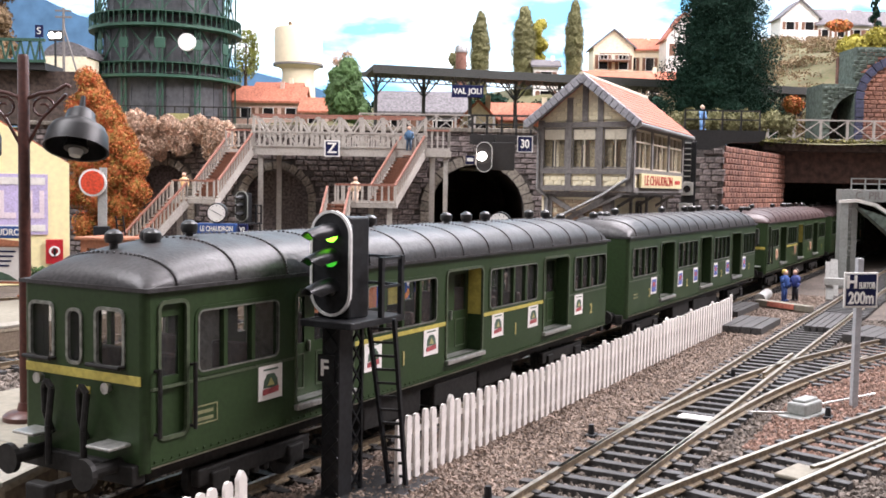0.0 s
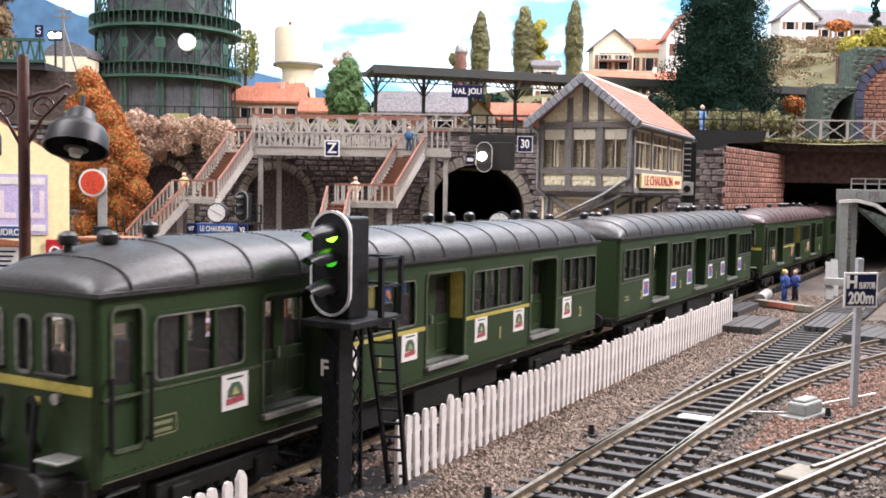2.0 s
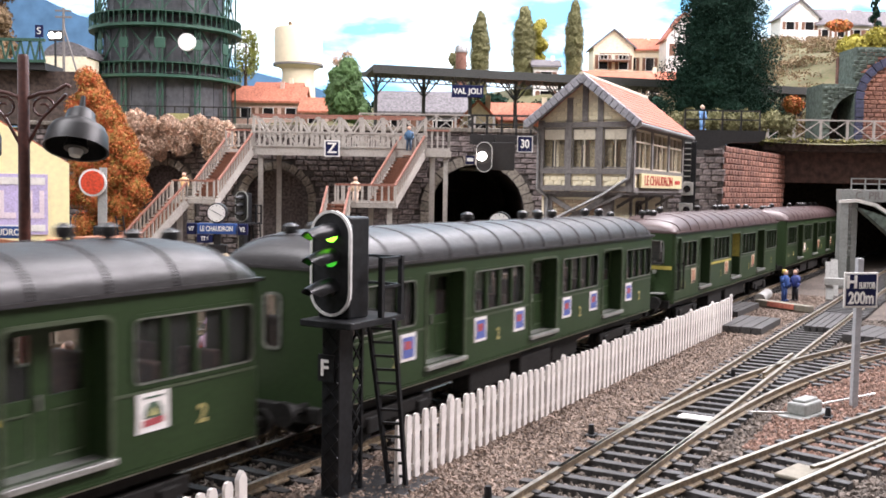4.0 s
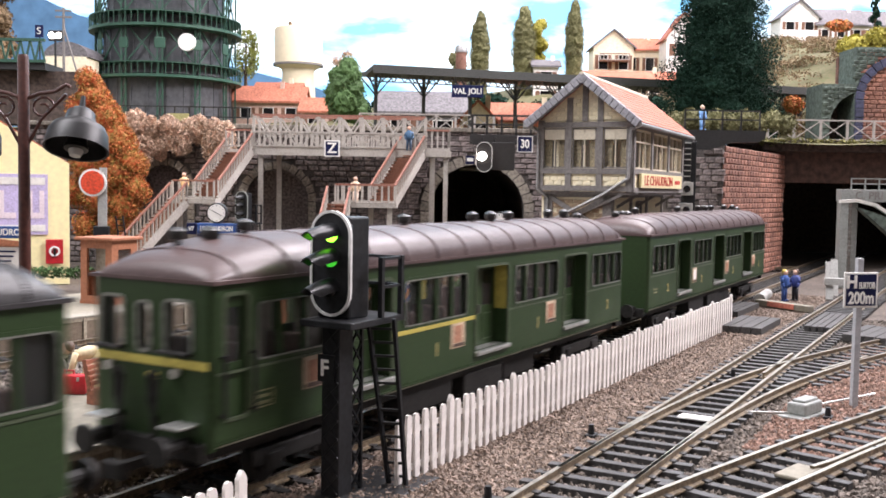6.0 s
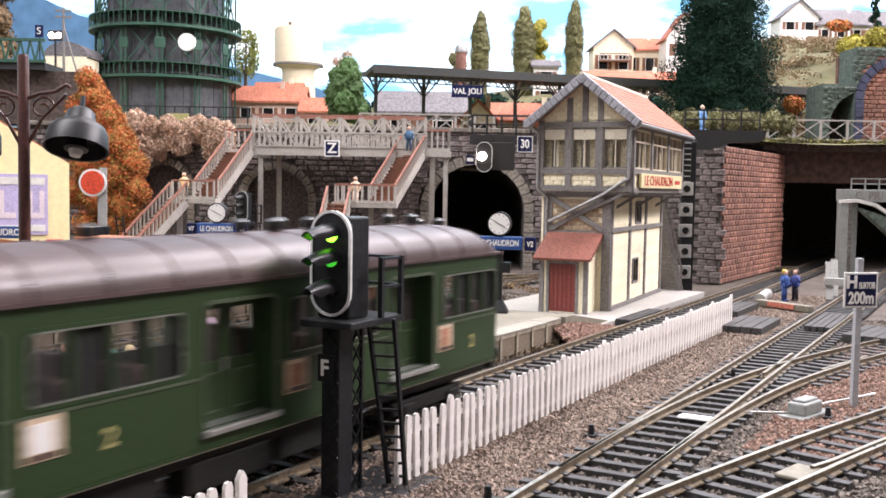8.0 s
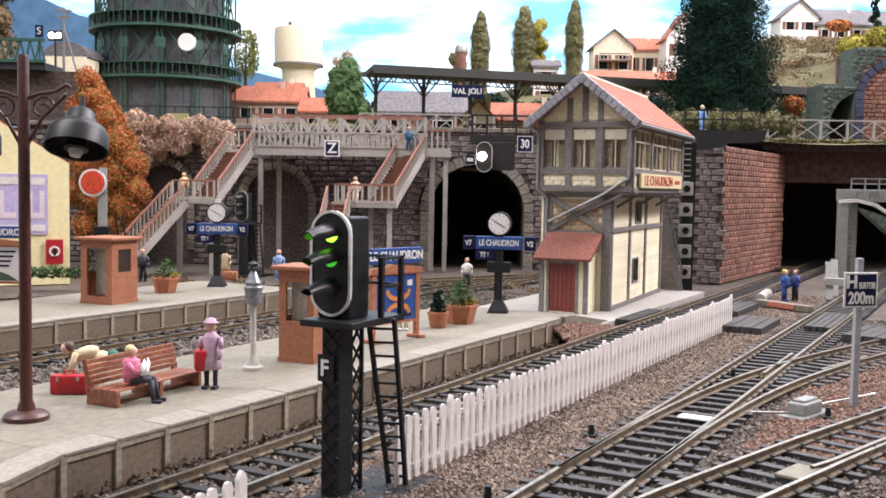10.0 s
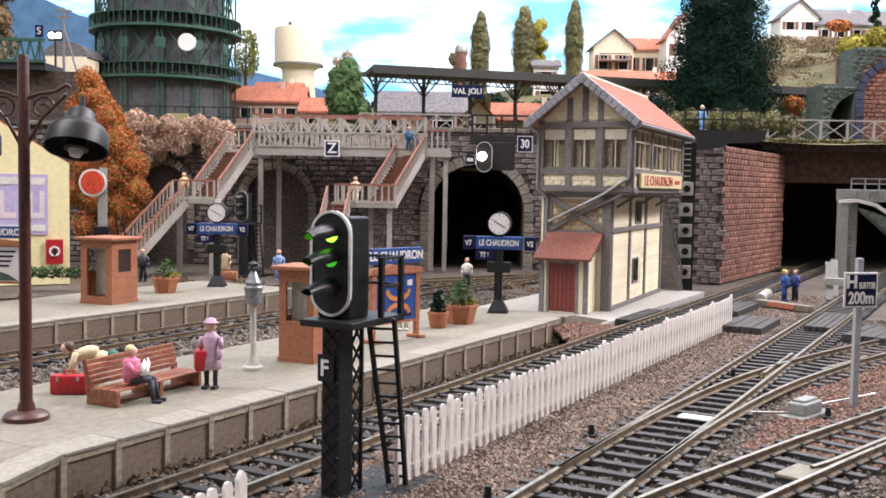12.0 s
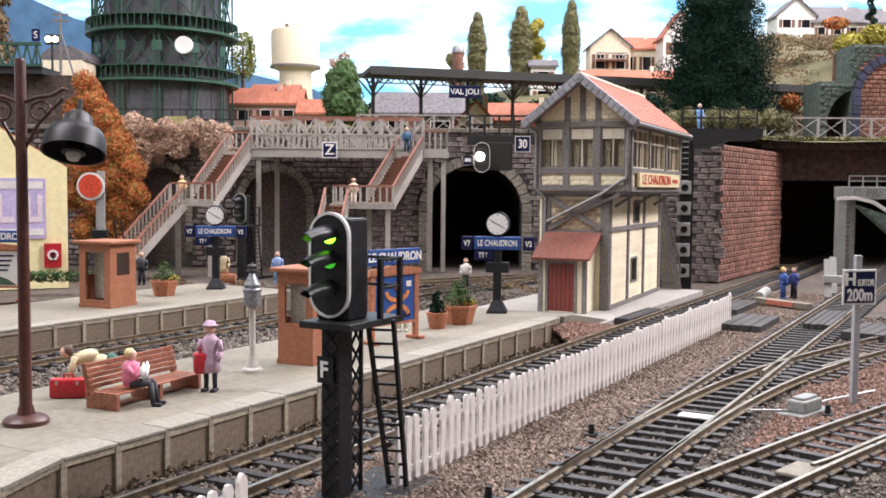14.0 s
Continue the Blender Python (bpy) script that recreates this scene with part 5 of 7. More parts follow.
CREEPER = [(-24.8 + 7.8 * t + rng_c.uniform(-0.4, 0.4), -0.4 + rng_c.uniform(-0.5, 0.3), 10.9 - 2.2 * rng_c.random() ** 1.3 * (0.6 + 0.6 * abs(math.sin(5 * t))), r, r * 0.6, r * rng_c.uniform(0.6, 1.3)) for t in [k / 33 for k in range(34)] for r in [rng_c.uniform(0.5, 1.0)]]
foliage("hanging_shrub", CREEPER, 34000, 0.10, leaf_tan, "dry pinkish tan creeper hanging over the stone wall", "shrub", BG(0, 79), stuff=True, seed=4, core=0.3)
foliage("bridge_grass", [(27 + i * 1.6, -1.5 + 0.3 * (i % 2), 10.3, 1.1, 0.5, 0.35) for i in range(14)], 3500, 0.13, grass_m, "dry grass fringe along the bridge edge", "grass", BG(0, 84), stuff=True, seed=5)
foliage("hedge", [(18.5 + i * 1.1, 0, 11.6 + 0.3 * (i % 2), 0.9, 0.7, 0.9) for i in range(9)], 7000, 0.09, leaf_olive, "clipped olive hedge behind the railing", "hedge", BG(0, 80), stuff=True, seed=6, core=0.8)

# ---- terrain, hills and sky ----
earth_m = M("hillside_earth", (0.11, 0.09, 0.045), 0.95, grain=300, var=0.5, bump=0.6, stain=30, dirt=0.4, col2=(0.08, 0.09, 0.03))


def rise(a, b):
    z = 10.5 + min(55.0, max(0.0, b - 95)) * min(0.2, max(0.05, 0.14 + 0.0025 * (a + 10)))
    return z + min(16.0, max(0.0, a - 30)) * 0.45 * min(1.0, max(0.0, (b - 97) / 18)) + 0.4 * noise.noise(Vector((a * 0.2, b * 0.2, 0)))


def terrain():
    bm = bmesh.new()
    na, nb = 90, 60
    vs = [[bm.verts.new((-120 + 240 * i / na, 81.5 + 145 * j / nb, rise(-120 + 240 * i / na, 81.5 + 145 * j / nb) - (0.0 if j else 0.3))) for i in range(na + 1)] for j in range(nb + 1)]
    for j in range(nb):
        for i in range(na):
            bm.faces.new((vs[j][i], vs[j][i + 1], vs[j + 1][i + 1], vs[j + 1][i]))
    solo("upper_ground", bm, earth_m, "raised brown-green ground above the retaining wall", "ground", BG(0, 0), kind="structure", smooth=True)
    rng = random.Random(4)
    tufts = []
    for i in range(340):
        a, b = rng.uniform(29, 66), rng.uniform(99, 150)
        tufts.append((a, b, rise(a, b) + 0.2, 2.0, 2.0, 0.8))
    foliage("hillside_scrub", tufts, 90000, 0.13, leaf_brown, "brown and olive scrub on the hillside", "scrub", BG(0, 0), stuff=True, seed=8)
    foliage("hillside_moss", [(t[0] + 0.7, t[1], t[2] + 0.05, 1.2, 1.2, 0.5) for t in tufts[::2]], 30000, 0.13, leaf_olive, "olive moss on the hillside", "scrub", BG(0, 0), stuff=True, seed=9)


terrain()


def sky_board():
    m = bpy.data.materials.new("painted_sky")
    m.use_nodes = True
    N, L = m.node_tree.nodes, m.node_tree.links
    bs = N["Principled BSDF"]
    tc, mp, n1 = N.new("ShaderNodeTexCoord"), N.new("ShaderNodeMapping"), N.new("ShaderNodeTexNoise")
    mp.inputs["Scale"].default_value = (2.2, 1, 7)
    n1.inputs["Scale"].default_value, n1.inputs["Detail"].default_value, n1.inputs["Roughness"].default_value = 1.4, 6, 0.55
    cr = N.new("ShaderNodeValToRGB")
    cr.color_ramp.elements[0].position, cr.color_ramp.elements[0].color = 0.40, (0.16, 0.52, 0.80, 1)
    cr.color_ramp.elements[1].position, cr.color_ramp.elements[1].color = 0.60, (0.86, 0.92, 0.95, 1)
    L.new(tc.outputs["Object"], mp.inputs[0]), L.new(mp.outputs[0], n1.inputs["Vector"]), L.new(n1.outputs["Fac"], cr.inputs[0])
    L.new(cr.outputs[0], bs.inputs["Base Color"]), L.new(cr.outputs[0], bs.inputs["Emission Color"])
    bs.inputs["Emission Strength"].default_value = SKY_GLOW
    solo("sky_backdrop", BX(-260, 0, -5, 260, 1, 150), m, "painted blue sky with soft white clouds", "backdrop", BG(0, 232), kind="structure")


sky_board()
bluehill_m = M("hill_blue", (0.12, 0.26, 0.45), 0.9, grain=30, var=0.15, stain=12, dirt=0.1)


def hill(name, a0, a1, z0, peaks, at, mat, label):
    pts = [(a0, z0)] + [(a0 + (a1 - a0) * t, z) for t, z in peaks] + [(a1, z0)]
    solo(name, prism(bmesh.new(), pts, 0, 4), mat, label, "hill", at, kind="structure")


hill("far_hill", -104, -16, 10, [(0.0, 46), (0.12, 48), (0.25, 43), (0.4, 40), (0.55, 34), (0.7, 31), (0.85, 28), (1.0, 22)], BG(0, 224), bluehill_m, "hazy blue mountain on the horizon")

# ---- gasholder ----
tank_m = M("gas_tank_grey", (0.10, 0.103, 0.115), 0.45, 0.3, grain=200, var=0.2, stain=20, dirt=0.3)
gasgreen_m = M("girder_green", (0.03, 0.095, 0.062), 0.5, var=0.3)


def gasholder():
    g = thing("gasholder", "dark grey gasholder in a green iron guide frame", "gas tank", BG(-33.2, 119, 0))
    R, base, top = 7.0, 12.5, 34.0
    for z0, z1, r in ((base, 18.6, R + 0.5), (18.6, 24.3, R), (24.3, 30, R - 0.4)):
        bm = lathe(bmesh.new(), [(r, z0), (r, z1 - 0.3), (r + 0.12, z1 - 0.25), (r + 0.12, z1), (r - 0.2, z1)], 48)
        t = part("tank", bm, tank_m, g, "riveted grey tank section", smooth=True)
        for i in range(24):
            a = math.tau * i / 24
            part("seam", bar(bmesh.new(), (math.cos(a) * (r + 0.02), math.sin(a) * (r + 0.02), z0), (math.cos(a) * (r + 0.02), math.sin(a) * (r + 0.02), z1 - 0.3), 0.12), tank_m, t)
    n = 12
    for i in range(n):
        a, a2 = math.tau * (i + 0.35) / n, math.tau * (i + 1.35) / n
        c, s = math.cos(a), math.sin(a)
        col = bmesh.new()
        for d in (-0.28, 0.28):
            bar(col, (c * 8.0 - s * d, s * 8.0 + c * d, base), (c * 8.0 - s * d, s * 8.0 + c * d, top), 0.16)
        for k in range(18):
            z = base + k * 1.2
            bar(col, (c * 8.0 + s * 0.28, s * 8.0 - c * 0.28, z), (c * 8.0 - s * 0.28, s * 8.0 + c * 0.28, z + 1.2), 0.09)
        part("guide_column", col, gasgreen_m, g)
        for z0, z1 in ((19.2, 24.0), (25.0, 30)):
            for p, q in (((a, z0), (a2, z1)), ((a2, z0), (a, z1))):
                part("tie_bar", bar(bmesh.new(), (math.cos(p[0]) * 7.9, math.sin(p[0]) * 7.9, p[1]), (math.cos(q[0]) * 7.9, math.sin(q[0]) * 7.9, q[1]), 0.14), gasgreen_m, g)
        part("gusset", BX(-0.1, -0.6, -0.6, 0.1, 0.6, 0.6, bev=0.08), gasgreen_m, g, m=P(c * 8.0, s * 8.0, 21.6, math.degrees(a)))
    for z in (17.8, 23.4, 29.2):
        bm = lathe(bmesh.new(), [(7.3, z), (8.75, z), (8.75, z + 0.3), (7.3, z + 0.3)], 48)
        w = part("walkway", bm, gasgreen_m, g, "green ring walkway")
        me = mesh_of("baluster", bar(bmesh.new(), (0, 0, 0), (0, 0, 1.4), 0.075), gasgreen_m)
        for i in range(72):
            a = math.tau * i / 72
            part("baluster", me, None, w, m=P(8.65 * math.cos(a), 8.65 * math.sin(a), z + 0.25))
        part("hand_rail", lathe(bmesh.new(), [(8.6, z + 1.6), (8.72, z + 1.6), (8.72, z + 1.72), (8.6, z + 1.72)], 48), gasgreen_m, w)
    # flat white disc put where the tank mirrors a lamp
    part("reflection_disc", CYL((4.6, -8.1, 21.6), (4.6, -8.6, 21.6), 0.95, n=28), white_letter, g, "round white disc standing in for a lamp reflection")


gasholder()

# ---- water tower ----
tower_m = M("water_tower_cream", (0.76, 0.66, 0.48), 0.8, grain=120, var=0.04, stain=12, dirt=0.1)


def water_tower():
    t = thing("water_tower", "cream concrete water tower with wide round tank", "water tower", BG(-28, 190, 18))
    part("shaft", lathe(bmesh.new(), [(3.5, -4), (3.3, 4), (3.0, 9.4), (3.2, 9.9)], 28), tower_m, t, smooth=True)
    k = part("tank", lathe(bmesh.new(), [(3.2, 9.9), (4.5, 10.6), (4.55, 17.2), (4.3, 17.6), (0.1, 17.9)], 32), tower_m, t, smooth=True)
    part("rim", lathe(bmesh.new(), [(4.5, 10.5), (4.75, 10.5), (4.75, 10.9), (4.5, 10.9)], 32), timber_m, k)
    for i, a in enumerate((0.5, 1.4, 2.6, 3.4, 5.0)):
        part("vent", CYL((1.6 * math.cos(a), 1.6 * math.sin(a), 17.6), (1.6 * math.cos(a), 1.6 * math.sin(a), 18.6 + 0.2 * (i % 2)), 0.35, n=8), leaf_brown if i % 2 else tower_m, k)
    part("window", BX(-2.4, -3.6, 4.5, -1.9, -2.3, 5.6), dark_lens, t)


water_tower()

# ---- houses of the town ----
plaster_w = M("plaster_white", (0.85, 0.83, 0.78), 0.85, grain=300, var=0.1, stain=20, dirt=0.2)
plaster_c = M("plaster_cream", (0.84, 0.75, 0.56), 0.85, grain=300, var=0.12, stain=20, dirt=0.2)
plaster_p = M("plaster_pink", (0.60, 0.42, 0.34), 0.85, grain=300, var=0.12, stain=20, dirt=0.2)
plaster_y = M("plaster_yellow", (0.95, 0.86, 0.48), 0.75, grain=300, var=0.06, stain=25, dirt=0.08)
roof_r = M("far_roof_red", (0.42, 0.14, 0.08), 0.8, grain=400, var=0.3, bump=0.4)
roof_g = M("far_roof_slate", (0.16, 0.15, 0.16), 0.7, grain=400, var=0.3, bump=0.3)
shutter_m = M("shutter_brown", (0.2, 0.1, 0.06), 0.7)


def house(at, w, d, h, rh, wall_mat, roof_mat, label, cols=3, rows=1, gable=False, chimney=True):
    t = thing("house", label, "house", at, group="houses of the town")
    ops = []
    for r in range(rows):
        for k in range(cols):
            u = -w / 2 + w * (k + 0.5) / cols
            z = h * (r + 0.42) / rows
            ops.append((u - w * 0.22 / cols, u + w * 0.22 / cols, z - 0.2 * h / rows, z + 0.28 * h / rows))
    part("wall", wall(bmesh.new(), -w / 2, w / 2, -3, h, ops, 0, 0.25), wall_mat, t)
    part("wall", BX(-w / 2, 0.25, -3, w / 2, d, h), wall_mat, t)
    for a, b, c, e in ops:
        p = part("window", ring(bmesh.new(), a, b, c, e, 0, 0.08, 0.05), plaster_w, t)
        part("pane", BX(a, 0.12, c, b, 0.16, e), dark_lens, p)
        part("shutter", BX(a - (b - a) * 0.45, -0.06, c, a - 0.08, 0.0, e), shutter_m, p)
        part("shutter", BX(b + 0.08, -0.06, c, b + (b - a) * 0.45, 0.0, e), shutter_m, p)
    o = 0.4
    if gable:
        part("gable", prism(bmesh.new(), [(-w / 2, h), (w / 2, h), (0, h + rh)], 0, d), wall_mat, t)
        ln = math.hypot(w / 2, rh)
        for s in (-1, 1):
            part("roof", bar(bmesh.new(), (s * (w / 2 + o), d / 2, h - o * rh / (w / 2)), (0, d / 2, h + rh + 0.06), d + 2 * o, 0.22), roof_mat, t)
    else:
        for y0, y1, z0, z1 in ((-o, d / 2, h - 0.2, h + rh), (d / 2, d + o, h + rh, h - 0.2)):
            part("roof", prism(bmesh.new(), [(y0, z0), (y1, z1), (y1, z1 + 0.25), (y0, z0 + 0.25)], -w / 2 - o, w / 2 + o), roof_mat, t, m=pose(0, 0, 0, 0, 0, 90) @ Matrix.Diagonal((1, -1, 1, 1)))
        for s in (-1, 1):
            bm = prism(bmesh.new(), [(0, h), (d, h), (d / 2, h + rh)], s * w / 2 - 0.1, s * w / 2 + 0.1)
            part("gable", bm, wall_mat, t, m=pose(0, 0, 0, 0, 0, 90) @ Matrix.Diagonal((1, -1, 1, 1)))
    if chimney:
        part("chimney", BX(w * 0.22, d * 0.4, h + rh * 0.3, w * 0.22 + 0.5, d * 0.4 + 0.5, h + rh + 0.8), wall_mat, t)
    return t


house(BG(-23, 122, 13.6), 11, 6, 2.6, 1.9, plaster_p, roof_r, "low pink house with red tiled roof", 4)
house(BG(-21.5, 128, 16.8), 5.5, 4, 1.4, 0.9, plaster_c, roof_r, "cream house with red roof behind the pink house", 3)
house(BG(-14, 118, 13.0), 6, 5, 1.8, 1.6, plaster_p, roof_r, "small pink house with red roof", 2)
house(BG(-2.5, 106, 11.2), 9, 5, 2.8, 2.2, roof_g, roof_g, "long shed with dark slate roof", 2, chimney=False)
house(BG(3.2, 97, 10.8), 3.4, 4, 2.0, 1.7, plaster_c, roof_r, "little cream house with gabled red roof", 1, gable=True)
house(BG(8.5, 102, 10.8), 7, 5, 2.2, 1.8, plaster_c, roof_r, "cream house with low red roof beside the canopy", 3)
house(BG(13.8, 138, 17.8), 3.4, 3, 5.2, 0.8, plaster_w, roof_g, "narrow white tower house with grey roof", 1, 2)
house(BG(25.0, 150, 23.2), 6.0, 5, 4.4, 2.4, plaster_c, roof_g, "cream villa with slate gable roof and wooden balcony", 2, 1, gable=True)
house(BG(29.5, 152, 23.4), 5.5, 5, 4.0, 1.9, plaster_c, roof_r, "cream villa with red tiled roof", 2)
house(BG(25.5, 138, 19.2), 16, 6, 1.6, 1.8, plaster_c, roof_r, "long low house with pale orange tiled roof", 5)
house(BG(34.5, 146, 25.0), 5.0, 5, 3.6, 3.4, plaster_w, roof_r, "white gabled house with red roof edge", 1, gable=True)
house(BG(55.5, 158, 31.2), 6.0, 5, 2.6, 2.6, plaster_w, roof_g, "white hillside house with steep gable", 2, gable=True)
house(BG(62, 158, 30.2), 7.5, 5, 2.4, 2.6, plaster_w, roof_g, "white hillside house with grey slate roof", 3)
house(BG(68.5, 158, 30.2), 6.5, 5, 2.4, 2.4, plaster_w, roof_g, "white hillside house with dark roof", 2)


def balcony():
    t = thing("balcony", "brown wooden balcony on the cream villa", "balcony", BG(25, 149.6, 25.2))
    part("floor", BX(-2.2, -0.9, 0, 2.2, 0.5, 0.2), shutter_m, t)
    railing_run(t, (-2.2, -0.9, 0.2), (2.2, -0.9, 0.2), 0.9, 0.5, shutter_m)


balcony()


def factory_chimney():
    t = thing("factory_chimney", "slender red brick chimney with metal cap", "chimney", BG(1.9, 128, 12))
    part("shaft", lathe(bmesh.new(), [(0.75, 0), (0.7, 9), (0.68, 11.3)], 16), brick_m, t, smooth=True)
    part("cap", lathe(bmesh.new(), [(0.78, 11.3), (0.8, 11.9), (0.6, 12.2)], 16), zinc_m, t, smooth=True)


factory_chimney()


def yellow_house():
    t = thing("station_house", "bright yellow station house with advertisement and red roof", "house", BG(-28.7, 59.2, -0.3, 25))
    part("wall", BX(-6, 0, 0, 6, 6, 7.5), plaster_y, t)
    part("gable", prism(bmesh.new(), [(-6, 7.5), (6, 7.5), (0, 11.2)], 0, 6), plaster_y, t)
    for s in (-1, 1):
        part("roof", bar(bmesh.new(), (s * 6.08, 3.2, 7.46), (0, 3.2, 11.27), 6.3, 0.1), roof_r, t)
    for x in (-1.4, 1.2):
        part("chimney", BX(x - 0.35, 2, 10.2, x + 0.35, 3, 12.6), plaster_w, t)
    p = part("advert", BX(1.7, -0.08, 3.1, 4.75, 0, 6.8), ad_m, t, "lavender painted advertisement")
    for z0, z1, x0, x1 in ((6.15, 6.6, 1.9, 4.6), (3.3, 3.7, 1.9, 4.6)):
        part("print_bar", BX(x0, -0.1, z0, x1, -0.07, z1), plaster_w, p)
    for x in (2.0, 3.6):
        bm = BX(x, -0.1, 4.1, x + 0.28, -0.07, 5.8)
        bx(bm, x + 0.28, -0.1, 4.1, x + 0.95, -0.07, 4.45)
        if x > 3:
            bx(bm, x + 0.67, -0.1, 4.45, x + 0.95, -0.07, 5.8)
        part("print_shape", bm, adpink_m, p)


ad_m = M("advert_lavender", (0.60, 0.52, 0.78), 0.6, var=0.15)
adpink_m = M("advert_pink", (0.88, 0.76, 0.82), 0.6, var=0.1)
yellow_house()


# ---- upper station canopy ----
canopy_m = M("canopy_dark", (0.055, 0.058, 0.055), 0.6, var=0.25)


def canopy():
    x0, y0, x1, y1 = -6.6, 90.0, 39.5, 104.0
    ln, ang = math.hypot(x1 - x0, y1 - y0), math.degrees(math.atan2(y1 - y0, x1 - x0))
    c = thing("platform_canopy", "long dark platform canopy on lattice columns", "canopy", BG(0, 0) @ P(x0, y0, 16.1, ang))
    part("roof", prism(bmesh.new(), [(-3.2, 0.45), (0, 0.2), (3.2, 0.45), (3.2, 0.85), (0, 0.6), (-3.2, 0.85)], 0, ln), canopy_m, c, m=pose(0, 0, 0, 0, 0, 90) @ Matrix.Diagonal((1, -1, 1, 1)) @ P(3.0, 0, 0))
    part("fascia", BX(0, -0.35, 0.15, ln, -0.2, 0.9), canopy_m, c)
    for i in range(11):
        x = 0.9 + i * 4.6
        bm = bmesh.new()
        bar(bm, (x, 2.5, -5.8), (x, 2.5, 0.3), 0.28)
        for s in (-1, 1):
            bar(bm, (x, 2.5, -1.6), (x + s * 1.6, 2.5, 0.2), 0.13), bar(bm, (x, 2.5, -0.9), (x + s * 0.9, 2.5, 0.2), 0.1)
            bar(bm, (x, 2.5, -1.4), (x, 2.5 + s * 2.6, 0.3), 0.13)
        part("column", bm, canopy_m, c)
    bm = bmesh.new()
    for i in range(48):
        x = i * ln / 48
        bar(bm, (x, 0.1, -0.55), (x + ln / 96, 0.1, 0.1), 0.09), bar(bm, (x + ln / 96, 0.1, 0.1), (x + ln / 48, 0.1, -0.55), 0.09)
    bar(bm, (0, 0.1, -0.55), (ln, 0.1, -0.55), 0.1)
    part("lattice_girder", bm, canopy_m, c)
    s = thing("station_sign", "dark blue hanging sign with white station name", "sign", BG(2.0, 91.5, 14.9))
    part("board", BX(-1.45, -0.06, -0.55, 1.45, 0.06, 0.55, bev=0.03), navy_m, s)
    writing("VAL JOLI", 0.72, white_letter, s, 0, -0.08, 0, squeeze=0.95, bold=0.01)
    for x in (-1.1, 1.1):
        part("hanger", bar(bmesh.new(), (x, 0, 0.5), (x, 0, 1.4), 0.07), black_rail, s)


canopy()
foliage("cypress_tree", column_blobs(11.3, 1.45), 20000, 0.08, leaf_olive, "tall slim olive cypress", "tree", BG(4.7, 140, 18.5), (9, 0.3), seed=11, core=0.85)
foliage("cypress_tree", column_blobs(12, 1.75), 22000, 0.08, leaf_olive, "broad olive cypress beside a yellow tree", "tree", BG(10.8, 140, 18.6), (9, 0.3), seed=12, core=0.85)
foliage("cypress_tree", column_blobs(12.8, 1.4), 22000, 0.08, leaf_olive, "tallest slim olive cypress", "tree", BG(17.8, 140, 18.6), (9, 0.3), seed=13, core=0.85)
foliage("yellow_tree", cone_blobs(3, 12, 1.9, 1.2, 9, 4), 6000, 0.13, leaf_yellow, "yellow-leaved tree behind a cypress", "tree", BG(13.2, 146, 18.5), (8, 0.3), seed=14, core=0.85)
foliage("round_tree", cone_blobs(2, 6.5, 1.4, 1.2, 6, 5), 1200, 0.2, leaf_olive, "small round olive tree by the chimney", "tree", BG(1.6, 135, 18), (4, 0.25), seed=15, core=0.85)
foliage("ivy_covered_tree", cone_blobs(0.3, 4.2, 1.9, 1.4, 12, 6, 1.0), 6000, 0.1, leaf_green, "bright green ivy-covered tree behind the wall", "tree", BG(-8.8, 88, 12.3), (4, 0.2), seed=16, core=0.85)
foliage("bare_crown_tree", cone_blobs(3.5, 5.6, 1.3, 0.9, 6, 7), 1400, 0.14, leaf_tan, "tan tree top above the ivy", "tree", BG(-9.2, 90, 12), (6, 0.2), seed=17)
foliage("willow_tree", [(math.cos(i * 1.05) * 1.3, math.sin(i * 1.05) * 1.3, 6.5 - 0.5 * (i % 3), 0.55, 0.55, 2.4) for i in range(8)] + [(0, 0, 9.0, 1.5, 1.5, 1.0)], 2600, 0.16, leaf_willow, "weeping willow with drooping yellow-green branches", "tree", BG(-27.2, 136, 17), (8, 0.3), seed=18)
foliage("brown_tree", cone_blobs(4, 13, 2.2, 1.7, 9, 8), 2200, 0.2, leaf_brown, "brown autumn tree above the viaduct", "tree", BG(-44, 98, 12), (9, 0.35), seed=19, core=0.85)
foliage("shrub", [(0, 0, 0.6, 2.2, 1.2, 1.0), (2.0, 0, 0.4, 1.4, 1, 0.9)], 1600, 0.2, leaf_dark, "dark shrub beside the willow", "shrub", BG(-25.5, 130, 16.6), seed=20, core=0.85)
foliage("yellow_shrub", [(0, 0, 0.8, 2.0, 1.2, 1.4), (2.6, 0, 1.6, 1.6, 1.2, 1.5)], 2200, 0.2, leaf_yellow, "yellow autumn shrub on the hillside", "shrub", BG(45.5, 112, 21.6), seed=21, core=0.85)
foliage("orange_shrub", [(0, 0, 0.7, 1.0, 0.8, 0.9)], 600, 0.16, leaf_orange, "orange shrub near the canopy end", "shrub", BG(34.6, 99.5, 14.2), seed=22)
foliage("red_shrub", [(0, 0, 0.7, 2.0, 0.8, 0.9)], 800, 0.2, leaf_orange, "red shrub before the white houses", "shrub", BG(58.5, 150, 30.5), seed=23)
foliage("hill_tree", cone_blobs(1, 6, 0.9, 0.4, 7, 9), 900, 0.2, leaf_dark, "small dark pine on the hill", "tree", BG(66, 155, 31), (5, 0.2), seed=24)
foliage("town_hedge", [(-16 + i * 3.1, 0, 15.2 + (i % 3) * 0.5, 1.7, 1, 0.9) for i in range(12)], 3600, 0.22, leaf_dark, "dark hedge between the houses", "hedge", BG(6, 116), stuff=True, seed=25, core=0.85)

